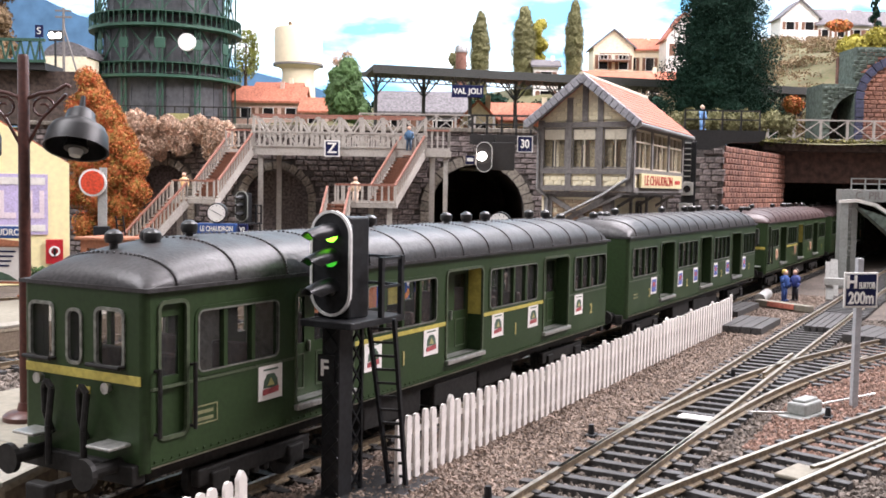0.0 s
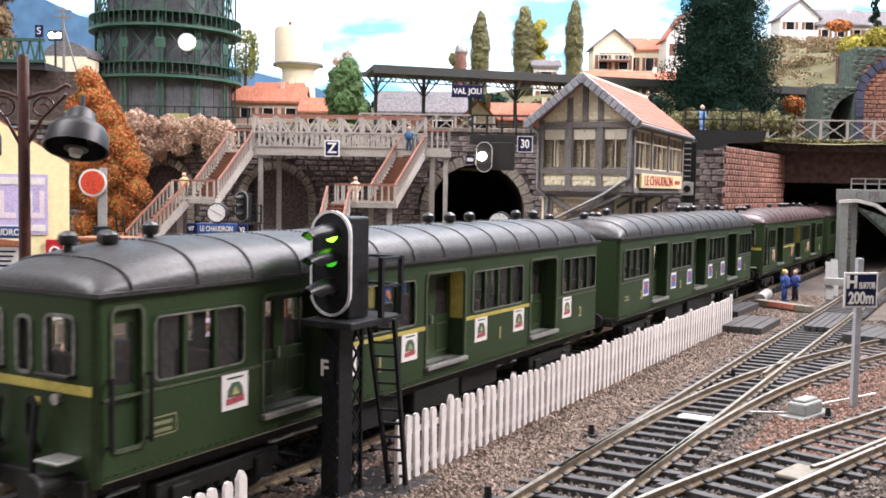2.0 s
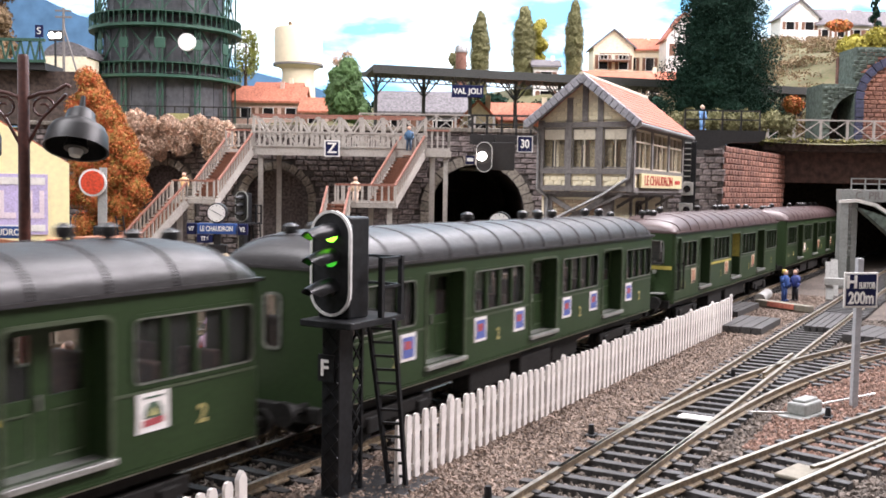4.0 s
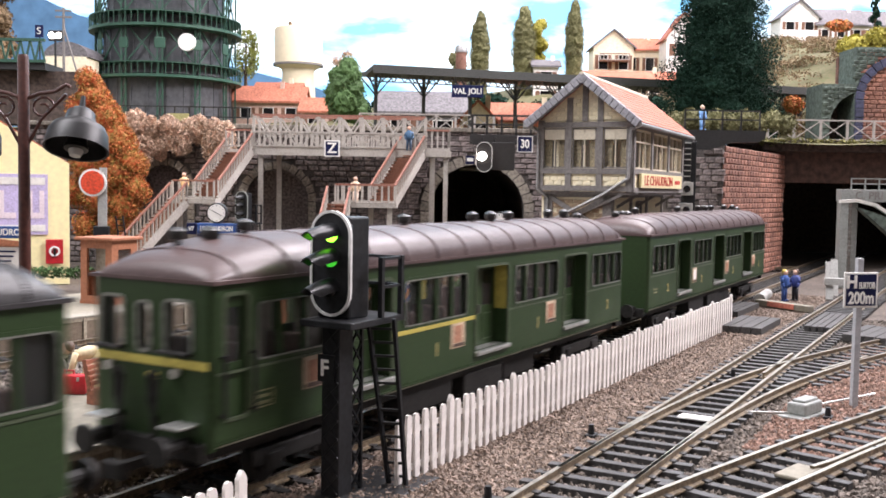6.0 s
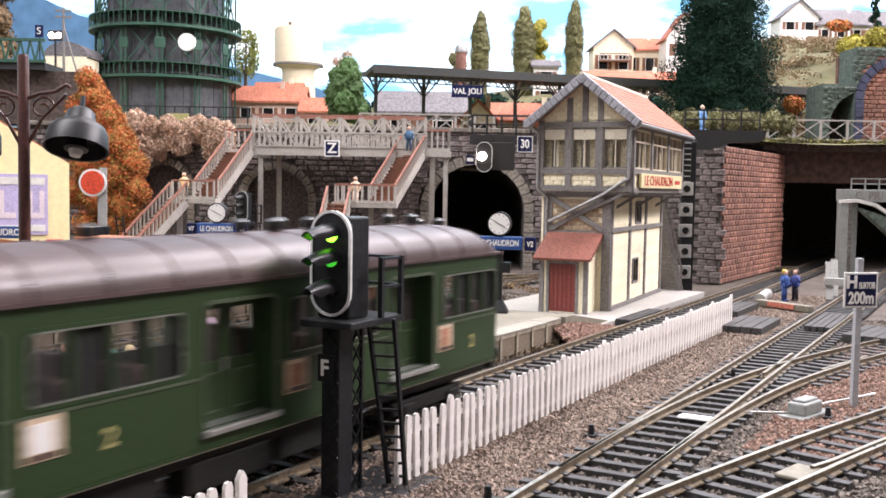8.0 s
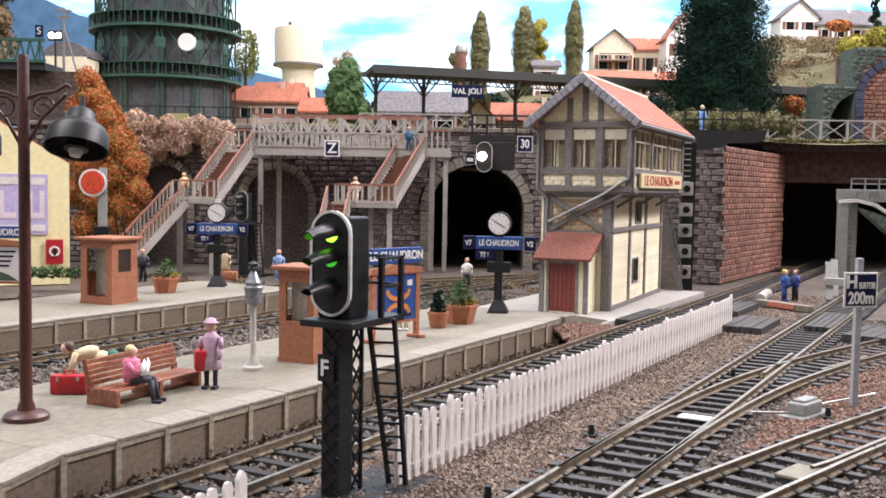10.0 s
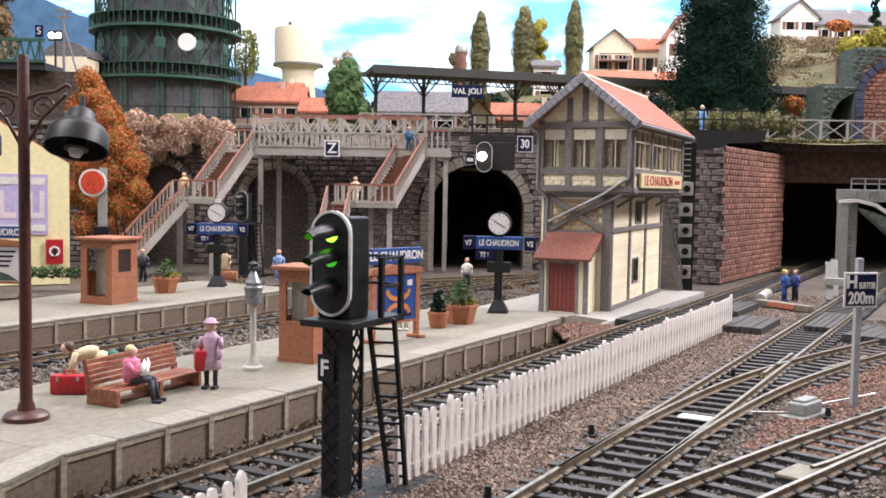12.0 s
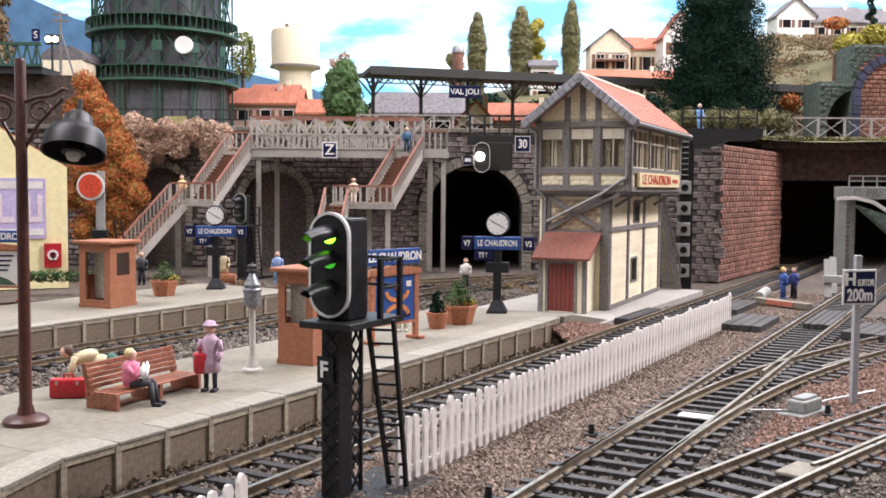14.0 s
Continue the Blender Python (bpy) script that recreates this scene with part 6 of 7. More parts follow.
# ---- stone viaduct at the bridge end ----
teal_m = M("stone_teal", (0.12, 0.155, 0.13), 0.85, grain=400, var=0.35, bump=0.5, obj_rand=0.2)
teal_far = M("stone_teal_far", (0.12, 0.155, 0.13), 0.85, grain=400, var=0.35, bump=0.5, island=0.2)


slate_m = M("arch_slate_blue", (0.055, 0.06, 0.11), 0.8, grain=400, var=0.3, bump=0.4, obj_rand=0.2)


def stone_viaduct():
    v = thing("stone_viaduct", "blue-green stone viaduct with tall arches", "viaduct", BG(0, 92), kind="structure")
    small, large = (38.6, 3.2, 12.4), (42.0, 3.5, 14.8)
    arched_wall(v, 34.6, 37.6, 16.2, [small], 0, 4, teal_m, 9.5)
    arched_wall(v, 37.6, 56, 19.6, [large], 0, 4, teal_m, 9.5)

    def keep(u, z):
        c, r, h = small if u < 37.6 else large
        clear = 0.25 if u < 37.6 else 0.9
        return (abs(u - c) > r + clear or (z > h and math.hypot(u - c, z - h) > r + clear)) and z < (16 if u < 37.5 else 19.4)
    masonry(v, 34.7, 52, 10, 20, 0.7, 0.35, teal_m, teal_far, keep, limit=250, order=lambda u, z: u)
    voussoirs(v, 41.7, 3.3, 14.8, 0.75, 15, 5, slate_m)
    back = part("arch_back", BX(37.5, 4, 9.5, 56, 4.5, 19.2), brick_m, v, "red brick wall seen through the arch")
    masonry(back, 38, 49, 10, 19, 0.8, 0.4, brick_m, brick_isl, depth=0.05, name="brick", limit=150)
    # dark sheet behind the small arch, put there for its shade
    part("arch_dark", BX(35.0, 3.6, 9.5, 37.5, 4.0, 15.8), darkbrown_m, v)


stone_viaduct()


# ---- iron viaduct and lights on the far side ----
def iron_viaduct():
    v = thing("iron_viaduct", "dark green iron truss viaduct on a black wall", "viaduct", BG(-48, 86, 0))
    part("deck", BX(-20, 0, 15.6, 13.6, 4, 16.2), black_rail, v)
    part("retaining_side", BX(-20, 1, 11, 17, 4, 15.6), darkbrown_m, v)
    for z in (16.2, 18.0):
        part("chord", BX(-20, -0.2, z, 13.6, 0.1, z + 0.25), gasgreen_m, v)
    for i in range(40):
        x = -20 + i * 0.84
        part("web_bar", bar(bmesh.new(), (x, -0.05, 16.3), (x + 0.42, -0.05, 18.1), 0.14), gasgreen_m, v)
        part("web_bar", bar(bmesh.new(), (x + 0.42, -0.05, 18.1), (x + 0.84, -0.05, 16.3), 0.14), gasgreen_m, v)
    s = thing("letter_sign", "small black sign with a white letter above the viaduct", "sign", BG(-35.3, 87, 18.5))
    part("board", BX(-0.35, -0.05, 0, 0.35, 0.05, 1.05), navy_m, s)
    writing("S", 0.85, white_letter, s, 0, -0.07, 0.52)
    part("pole", BX(-0.05, 0.05, -2.5, 0.05, 0.12, 0.9), black_rail, s)
    p = thing("telegraph_pole", "grey wooden telegraph pole with crossarms and strut", "pole", BG(-37.0, 97, 12))
    part("pole", CYL((0, 0, 0), (0, 0, 10.8), 0.16, 0.12, n=8), timber_m, p)
    part("strut", CYL((1.9, 0, 2.5), (0, 0, 9.0), 0.09, n=6), timber_m, p)
    for z in (9.9, 10.5):
        part("crossarm", BX(-0.8, -0.08, z - 0.08, 0.8, 0.08, z + 0.08), timber_m, p)
    w = thing("white_signal_lamp", "pair of bright white signal lights", "railway signal", BG(-34.1, 87.5, 16))
    part("pole", BX(-0.07, -0.07, 0, 0.07, 0.07, 2.6), black_rail, w)
    part("case", BX(-0.6, -0.05, 2.3, 0.6, 0.25, 3.2, bev=0.05), black_rail, w)
    for x in (-0.3, 0.3):
        part("lens", CYL((x, -0.15, 2.75), (x, -0.05, 2.75), 0.27, n=14), white_glow, w, "lit white lens")
    h = thing("depot_shed", "pale shed with curved grey roof behind the viaduct", "shed", BG(-41, 108, 12))
    part("wall", BX(-2.2, 0, 0, 2.2, 4, 7.6), plaster_c, h)
    part("roof", prism(bmesh.new(), [(2.4 * math.cos(math.pi * i / 12), 7.5 + 1.6 * math.sin(math.pi * i / 12)) for i in range(13)], 0, 14), roof_g, h)
    r = thing("street_railing", "dark railing above the creeper wall", "railing", BG(-27, 82, 10.5))
    for i in range(10):
        part("post", BX(i * 1.2 - 0.06, -0.06, 0, i * 1.2 + 0.06, 0.06, 1.9), black_rail, r)
    for z in (1.0, 1.8):
        part("rail", BX(0, -0.05, z, 10.8, 0.05, z + 0.1), black_rail, r)
    part("notice", BX(4.2, -0.12, 0.7, 6.0, -0.07, 1.3), ink_yellow, r, "small yellow notice")


iron_viaduct()

# ---- platform furniture ----
brown_m = M("lamp_post_brown", (0.09, 0.03, 0.022), 0.35, var=0.25)
shade_m = M("lamp_shade_black", (0.014, 0.0135, 0.014), 0.4, var=0.25, spec=0.3)
terra_m = M("terracotta", (0.42, 0.16, 0.08), 0.7, var=0.2)
booth_m = M("booth_brown", (0.36, 0.14, 0.07), 0.6, var=0.15)
blue_m = M("sign_blue", (0.02, 0.08, 0.30), 0.4, var=0.1)
wood_m = M("bench_wood", (0.30, 0.11, 0.06), 0.45, var=0.25, bump=0.15, obj_rand=0.15)
greyiron_m = M("grey_iron", (0.42, 0.42, 0.40), 0.5, var=0.15)
bulb_m = glass("bulb_glass", (0.9, 0.88, 0.82), 0.05, 0.5)
RV = YAW - 90                 # turn that faces the viewer


def lamp_post():
    t = thing("platform_lamp", "tall brown lamp post with two black bell shades", "lamp post", P(9.54, 4.94, 0.74, RV))
    part("foot", lathe(bmesh.new(), [(0.5, 0), (0.5, 0.1), (0.42, 0.17), (0.2, 0.22), (0.16, 0.4)], 24), brown_m, t, smooth=True)
    part("post", lathe(bmesh.new(), [(0.14, 0.2), (0.13, 3), (0.12, 8.1), (0.1, 8.15)], 14), brown_m, t, smooth=True)
    for s in (-1, 1):
        bm = bmesh.new()
        pts = [(0.1 * s, 0, 7.2), (0.35 * s, 0, 7.3), (0.7 * s, 0, 7.35), (0.95 * s, 0, 7.5), (1.05 * s, 0, 7.45)]
        for p, q in zip(pts, pts[1:]):
            cyl(bm, p, q, 0.045, n=8)
        pts = [(0.1 * s, 0, 6.2), (0.4 * s, 0, 6.75), (0.75 * s, 0, 7.1), (0.95 * s, 0, 7.3)]
        for p, q in zip(pts, pts[1:]):
            cyl(bm, p, q, 0.04, n=8)
        for k in range(14):
            a0, a1 = k * 0.6, (k + 1) * 0.6
            r0, r1 = 0.28 - k * 0.014, 0.28 - (k + 1) * 0.014
            cyl(bm, (s * (0.42 + r0 * math.cos(a0)), 0, 6.98 + r0 * math.sin(a0)), (s * (0.42 + r1 * math.cos(a1)), 0, 6.98 + r1 * math.sin(a1)), 0.028, n=6)
        part("bracket", bm, brown_m, t, "curled brown iron bracket")
        prof = [(0.05, 1.3), (0.07, 1.0), (0.2, 0.97), (0.3, 0.88), (0.34, 0.68), (0.4, 0.62), (0.56, 0.53), (0.65, 0.36), (0.69, 0.06), (0.70, 0.0), (0.66, 0.01), (0.62, 0.34), (0.5, 0.48), (0.3, 0.55), (0.2, 0.6)]
        h = part("shade", lathe(bmesh.new(), prof, 32), shade_m, t, "black enamel bell shade", smooth=True, m=P(1.2 * s, -0.12, 6.08, 0, -22))
        part("socket", lathe(bmesh.new(), [(0.2, 0.5), (0.22, 0.1), (0.26, 0.08), (0.26, 0.0), (0.16, -0.02)], 20), shade_m, h, smooth=True)
        part("bulb", lathe(bmesh.new(), [(0.15, 0.05), (0.17, -0.06), (0.12, -0.16), (0.02, -0.2)], 16), bulb_m, h, "clear unlit bulb", smooth=True)


lamp_post()


def bench():
    t = thing("platform_bench", "reddish-brown slatted wooden platform bench", "bench", P(11.4, 4.05, 0.74, 5) @ Matrix.Diagonal((1.06, 1, 0.74, 1)))
    for i in range(4):
        part("slat", BX(0, 0.05 + i * 0.2, 0.5, 3.0, 0.21 + i * 0.2, 0.56, bev=0.015), wood_m, t)
    for i in range(5):
        z = 0.62 + i * 0.17
        part("back_slat", BX(0, 0.86 + i * 0.035, z, 3.0, 0.92 + i * 0.035, z + 0.15, bev=0.015), wood_m, t)
    for x in (0.0, 1.45, 2.88):
        bm = BX(x, 0.05, 0.0, x + 0.12, 1.0, 0.5, bev=0.02)
        bar(bm, (x + 0.06, 0.9, 0.4), (x + 0.06, 1.08, 1.45), 0.12)
        part("bench_end", bm, wood_m, t)
    part("foot_rail", BX(0, 0.35, 0.05, 3.0, 0.6, 0.12), wood_m, t)


bench()
FIG = {}


def fig_mat(rgb):
    if rgb not in FIG:
        FIG[rgb] = M("figurine_paint", rgb, 0.6, var=0.1, dirt=0.1)
    return FIG[rgb]


def figurine(at, coat, legs, skin=(0.68, 0.42, 0.31), hair=(0.1, 0.06, 0.04), pose_kind="stand", skirt=False, label="painted figurine standing", hat=None, tall=1.85, extra=(0.8, 0.8, 0.78)):
    """A little painted layout figure, one plain mesh."""
    bm = bmesh.new()
    k = tall / 1.85

    def mark(i, f):
        before = set(bm.faces)
        f()
        for face in bm.faces:
            if face not in before:
                face.material_index = i
    if pose_kind == "sit":
        mark(1, lambda: [cyl(bm, (x, -0.05, 0.62), (x, -0.62, 0.66), 0.11, 0.09, n=8) for x in (-0.13, 0.13)])
        mark(1, lambda: [cyl(bm, (x, -0.62, 0.66), (x * 1.3, -0.72, 0.05), 0.09, 0.07, n=8) for x in (-0.13, 0.13)])
        mark(1, lambda: [bx(bm, x * 1.3 - 0.07, -0.95, 0, x * 1.3 + 0.07, -0.68, 0.1, bev=0.02) for x in (-0.13, 0.13)])
        mark(0, lambda: lathe(bm, [(0.2, 0.55), (0.24, 0.75), (0.22, 1.0), (0.25, 1.18), (0.1, 1.28)], 12))
        mark(0, lambda: [cyl(bm, (s * 0.25, 0, 1.15), (s * 0.28, -0.22, 0.85), 0.085, 0.07, n=8) for s in (-1, 1)])
        mark(0, lambda: [cyl(bm, (s * 0.28, -0.22, 0.85), (s * 0.12, -0.42, 0.95), 0.07, 0.05, n=8) for s in (-1, 1)])
        mark(4, lambda: [bar(bm, (0, -0.45, 0.8), (s * 0.26, -0.42, 1.15), 0.02, 0.34) for s in (-1, 1)])
        zh, yh = 1.44, -0.03
    elif pose_kind == "bend":
        mark(1, lambda: [cyl(bm, (x, 0.3, 0.62), (x * 1.5, -0.12, 0.42), 0.15, 0.11, n=8) for x in (-0.13, 0.13)])
        mark(1, lambda: [cyl(bm, (x * 1.5, -0.12, 0.42), (x * 1.3, 0.16, 0.06), 0.1, 0.07, n=8) for x in (-0.13, 0.13)])
        mark(1, lambda: [bx(bm, x * 1.3 - 0.07, 0.0, 0, x * 1.3 + 0.07, 0.28, 0.1, bev=0.02) for x in (-0.13, 0.13)])
        mark(0, lambda: [bmesh.ops.create_uvsphere(bm, u_segments=12, v_segments=8, radius=1, matrix=Matrix.Translation(c) @ Matrix.Rotation(0.35, 4, "X") @ Matrix.Diagonal(q)) for c, q in (((0, 0.25, 0.72), (0.23, 0.27, 0.2, 1)), ((0, -0.1, 0.86), (0.24, 0.36, 0.19, 1)))])
        mark(0, lambda: [cyl(bm, (s * 0.22, -0.32, 0.9), (s * 0.2, -0.5, 0.3), 0.085, 0.055, n=8) for s in (-1, 1)])
        mark(4, lambda: bmesh.ops.create_uvsphere(bm, u_segments=10, v_segments=8, radius=1, matrix=Matrix.Translation((0, 0.58, 0.72)) @ Matrix.Diagonal((0.2, 0.17, 0.24, 1))))
        zh, yh = 1.0, -0.58
    else:
        if skirt:
            mark(0, lambda: lathe(bm, [(0.27, 0.52 * k), (0.25, 0.8 * k), (0.18, 1.05 * k), (0.23, 1.36 * k), (0.1, 1.5 * k)], 14))
            mark(1, lambda: [cyl(bm, (x, 0, 0.02), (x, 0, 0.6 * k), 0.06, 0.08, n=8) for x in (-0.12, 0.12)])
        else:
            mark(1, lambda: [cyl(bm, (x, 0, 0.02), (x * 0.8, 0, 0.9 * k), 0.08, 0.12, n=8) for x in (-0.13, 0.13)])
            mark(0, lambda: lathe(bm, [(0.2, 0.8 * k), (0.22, 1.0 * k), (0.27, 1.36 * k), (0.12, 1.5 * k)], 12))
        mark(1, lambda: [bx(bm, x - 0.07, -0.2, 0, x + 0.07, 0.08, 0.09, bev=0.02) for x in (-0.13, 0.13)])
        mark(0, lambda: [cyl(bm, (s * 0.24, 0, 1.36 * k), (s * 0.31, -0.05, 1.05 * k), 0.08, 0.07, n=8) for s in (-1, 1)])
        mark(0, lambda: [cyl(bm, (s * 0.31, -0.05, 1.05 * k), (s * 0.27, -0.15, 0.8 * k), 0.07, 0.05, n=8) for s in (-1, 1)])
        zh, yh = 1.66 * k, -0.02
    mark(2, lambda: bmesh.ops.create_uvsphere(bm, u_segments=10, v_segments=8, radius=0.15, matrix=Matrix.Translation((0, yh, zh))))
    mark(3, lambda: bmesh.ops.create_uvsphere(bm, u_segments=10, v_segments=8, radius=0.16, matrix=Matrix.Translation((0, yh + 0.06, zh + 0.045)) @ Matrix.Diagonal((1, 0.95, 0.95, 1))))
    if hat:
        mark(0, lambda: lathe(bm, [(0.2, 0), (0.2, 0.025), (0.155, 0.04), (0.13, 0.12), (0.02, 0.15)], 12, (0, yh, zh + 0.07)))
    bmesh.ops.recalc_face_normals(bm, faces=bm.faces)
    bmesh.ops.scale(bm, vec=(C, C, C), verts=bm.verts)
    me = bpy.data.meshes.new("figurine")
    bm.to_mesh(me)
    bm.free()
    for c in (coat, legs, skin, hair, extra):
        me.materials.append(fig_mat(c))
    me.shade_smooth()
    ob = new("figurine", me)
    ob.matrix_basis = at
    return tagged(ob, label, "figurine", group="layout figurines")


figurine(P(12.15, 4.42, 0.74, 25) @ Matrix.Diagonal((0.86, 0.86, 0.86, 1)), (0.72, 0.22, 0.34), (0.03, 0.03, 0.04), hair=(0.75, 0.6, 0.3), pose_kind="sit", label="painted figurine in pink sitting on the bench reading")
figurine(P(14.4, 3.9, 0.74, RV - 10), (0.50, 0.34, 0.44), (0.03, 0.03, 0.04), hair=(0.12, 0.06, 0.06), skirt=True, hat=True, label="painted figurine in mauve coat holding red bag")
figurine(P(12.9, 6.75, 0.74, RV - 78), (0.68, 0.58, 0.36), (0.68, 0.58, 0.36), pose_kind="bend", extra=(0.03, 0.14, 0.1), label="painted figurine in cream suit bending forward")
figurine(P(26.4, 5.4, 0.74, RV), (0.75, 0.70, 0.60), (0.7, 0.66, 0.55), hair=(0.6, 0.5, 0.4), label="pale painted figurine beside the poster stand")
figurine(BG(1.5, 61, 0.0), (0.75, 0.72, 0.68), (0.05, 0.05, 0.06), label="painted figurine in white shirt by the far track")
figurine(BG(-16.2, 53.5, 0.74), (0.03, 0.03, 0.04), (0.02, 0.02, 0.03), label="painted station master figurine in black raising a baton")
figurine(BG(-12.2, 55.5, 0.74), (0.45, 0.36, 0.22), (0.3, 0.2, 0.12), skirt=True, label="painted figurine in tan coat with brown suitcase")
figurine(BG(-9.6, 58, 0.5), (0.22, 0.32, 0.55), (0.22, 0.32, 0.55), label="painted figurine in blue overalls")
figurine(BG(-18.6, 71.2, 5.05), (0.75, 0.5, 0.25), (0.65, 0.5, 0.4), label="painted figurine in orange on the stair landing")
figurine(BG(-6.3, 70.8, 4.95), (0.66, 0.5, 0.36), (0.75, 0.6, 0.5), label="pale painted figurine on the stair landing")
figurine(BG(-2.7, 75.2, 8.85), (0.05, 0.12, 0.22), (0.04, 0.08, 0.14), label="painted figurine in dark blue at the stair head")
figurine(BG(19.3, 75, 10.75, 30), (0.2, 0.4, 0.75), (0.2, 0.4, 0.7), hair=(0.7, 0.55, 0.4), label="painted figurine in light blue standing on the signal gantry")
figurine(P(54.8, -3.1, -0.15, RV + 40), (0.03, 0.09, 0.32), (0.03, 0.08, 0.28), hair=(0.65, 0.5, 0.1), label="painted track worker figurine in blue overalls")
figurine(P(55.4, -3.6, -0.15, RV - 60), (0.03, 0.05, 0.2), (0.02, 0.02, 0.03), label="painted track worker figurine in dark blue")
figurine(BG(-24.6, 45.5, 0.74), (0.05, 0.15, 0.3), (0.5, 0.4, 0.1), pose_kind="bend", label="painted figurine in blue bending on the far platform")
red_m = M("suitcase_red", (0.50, 0.02, 0.03), 0.4, var=0.15)


def suitcase(at, mat, label, w=0.9, h=0.5):
    t = thing("suitcase", label, "suitcase", at)
    part("shell", BX(-w / 2, -0.16, 0, w / 2, 0.16, h, bev=0.07), mat, t, smooth=True)
    part("handle", ring(bmesh.new(), -0.1, 0.1, h - 0.02, h + 0.08, 0, 0.03, 0.03), mat, t)
    for x in (-w * 0.28, w * 0.28):
        part("clasp", BX(x - 0.03, -0.18, h * 0.7, x + 0.03, -0.15, h * 0.9), steel_m, t)


suitcase(P(11.9, 6.35, 0.74, RV + 5), red_m, "bright red suitcase standing on the platform")
suitcase(P(14.22, 4.1, 1.22, RV - 70), red_m, "red shoulder bag held by the figurine", 0.45, 0.55)
suitcase(BG(-11.9, 55.2, 0.74), terra_m, "brown suitcase on the far platform", 0.9, 0.5)


def gas_lamp():
    t = thing("drinking_fountain", "pale grey iron column with round lantern head", "column", P(17.03, 4.71, 0.74))
    part("column", lathe(bmesh.new(), [(0.3, 0), (0.3, 0.1), (0.2, 0.16), (0.13, 0.4), (0.095, 0.5), (0.09, 1.82), (0.14, 1.86), (0.14, 1.95), (0.05, 1.96)], 16), M("column_pale", (0.52, 0.50, 0.45), 0.5, var=0.15), t, smooth=True)
    part("head", lathe(bmesh.new(), [(0.12, 1.93), (0.24, 1.95), (0.25, 2.0), (0.25, 2.33), (0.28, 2.36), (0.28, 2.42), (0.22, 2.46), (0.24, 2.56), (0.15, 2.72), (0.09, 2.86), (0.06, 2.9)], 18), M("lantern_grey", (0.28, 0.3, 0.32), 0.35, 0.4), t, "dark grey ribbed lantern head", smooth=True)
    part("finial", lathe(bmesh.new(), [(0.06, 2.88), (0.15, 2.95), (0.13, 3.02), (0.16, 3.1), (0.04, 3.16), (0.02, 3.22)], 8), M("finial_dark", (0.05, 0.055, 0.055), 0.5, 0.3), t, "dark leaf-shaped finial")


gas_lamp()


def booth(at, label, w):
    t = thing("platform_booth", label, "booth", at, group="platform booths")
    h = 2.8
    for sx in (-1, 1):
        part("side_wall", wall(bmesh.new(), -w, w, 0, h, [(-w * 0.5, w * 0.5, 1.4, 2.4)], sx * w, sx * (w - 0.1)), booth_m, t)
        part("pane", BX(-w * 0.5, sx * (w - 0.06) - 0.01, 1.4, w * 0.5, sx * (w - 0.06) + 0.01, 2.4), pane_m, t).visible_shadow = False
    f = part("front_wall", wall(bmesh.new(), -w + 0.1, w - 0.1, 0, h, [(-w * 0.6, w * 0.6, 0.35 if w > 0.7 else 1.25, 2.45)], w - 0.1, w), booth_m, t, m=pose(0, 0, 0, 0, 0, 90))
    part("back_wall", BX(-w + 0.1, 0, 0, w - 0.1, 0.1, h), booth_m, t, m=P(w, 0, 0, 90))
    part("inner_panel", BX(-w * 0.58, 0.2, 0.35, w * 0.58, 0.28, 2.4), inside_m, f)
    part("notice", BX(-0.25, 0.15, 1.7, 0.25, 0.19, 2.3), paper_m, f)
    if w > 0.7:
        part("rail", bar(bmesh.new(), (-0.3, 0.1, 0.4), (0.3, 0.1, 1.6), 0.14), booth_m, f)
    part("roof", BX(-w - 0.2, -w - 0.2, h, w + 0.2, w + 0.2, h + 0.14, bev=0.04), booth_m, t)
    part("plinth", BX(-w - 0.03, -w - 0.03, 0, w + 0.03, w + 0.03, 0.15), booth_m, t)


booth(P(19.25, 4.5, 0.74, 8), "brown wooden platform booth with small windows", 0.6)
booth(P(26.0, 20.6, 0.74, 8), "brown wooden booth with glazed front on the far platform", 0.85)


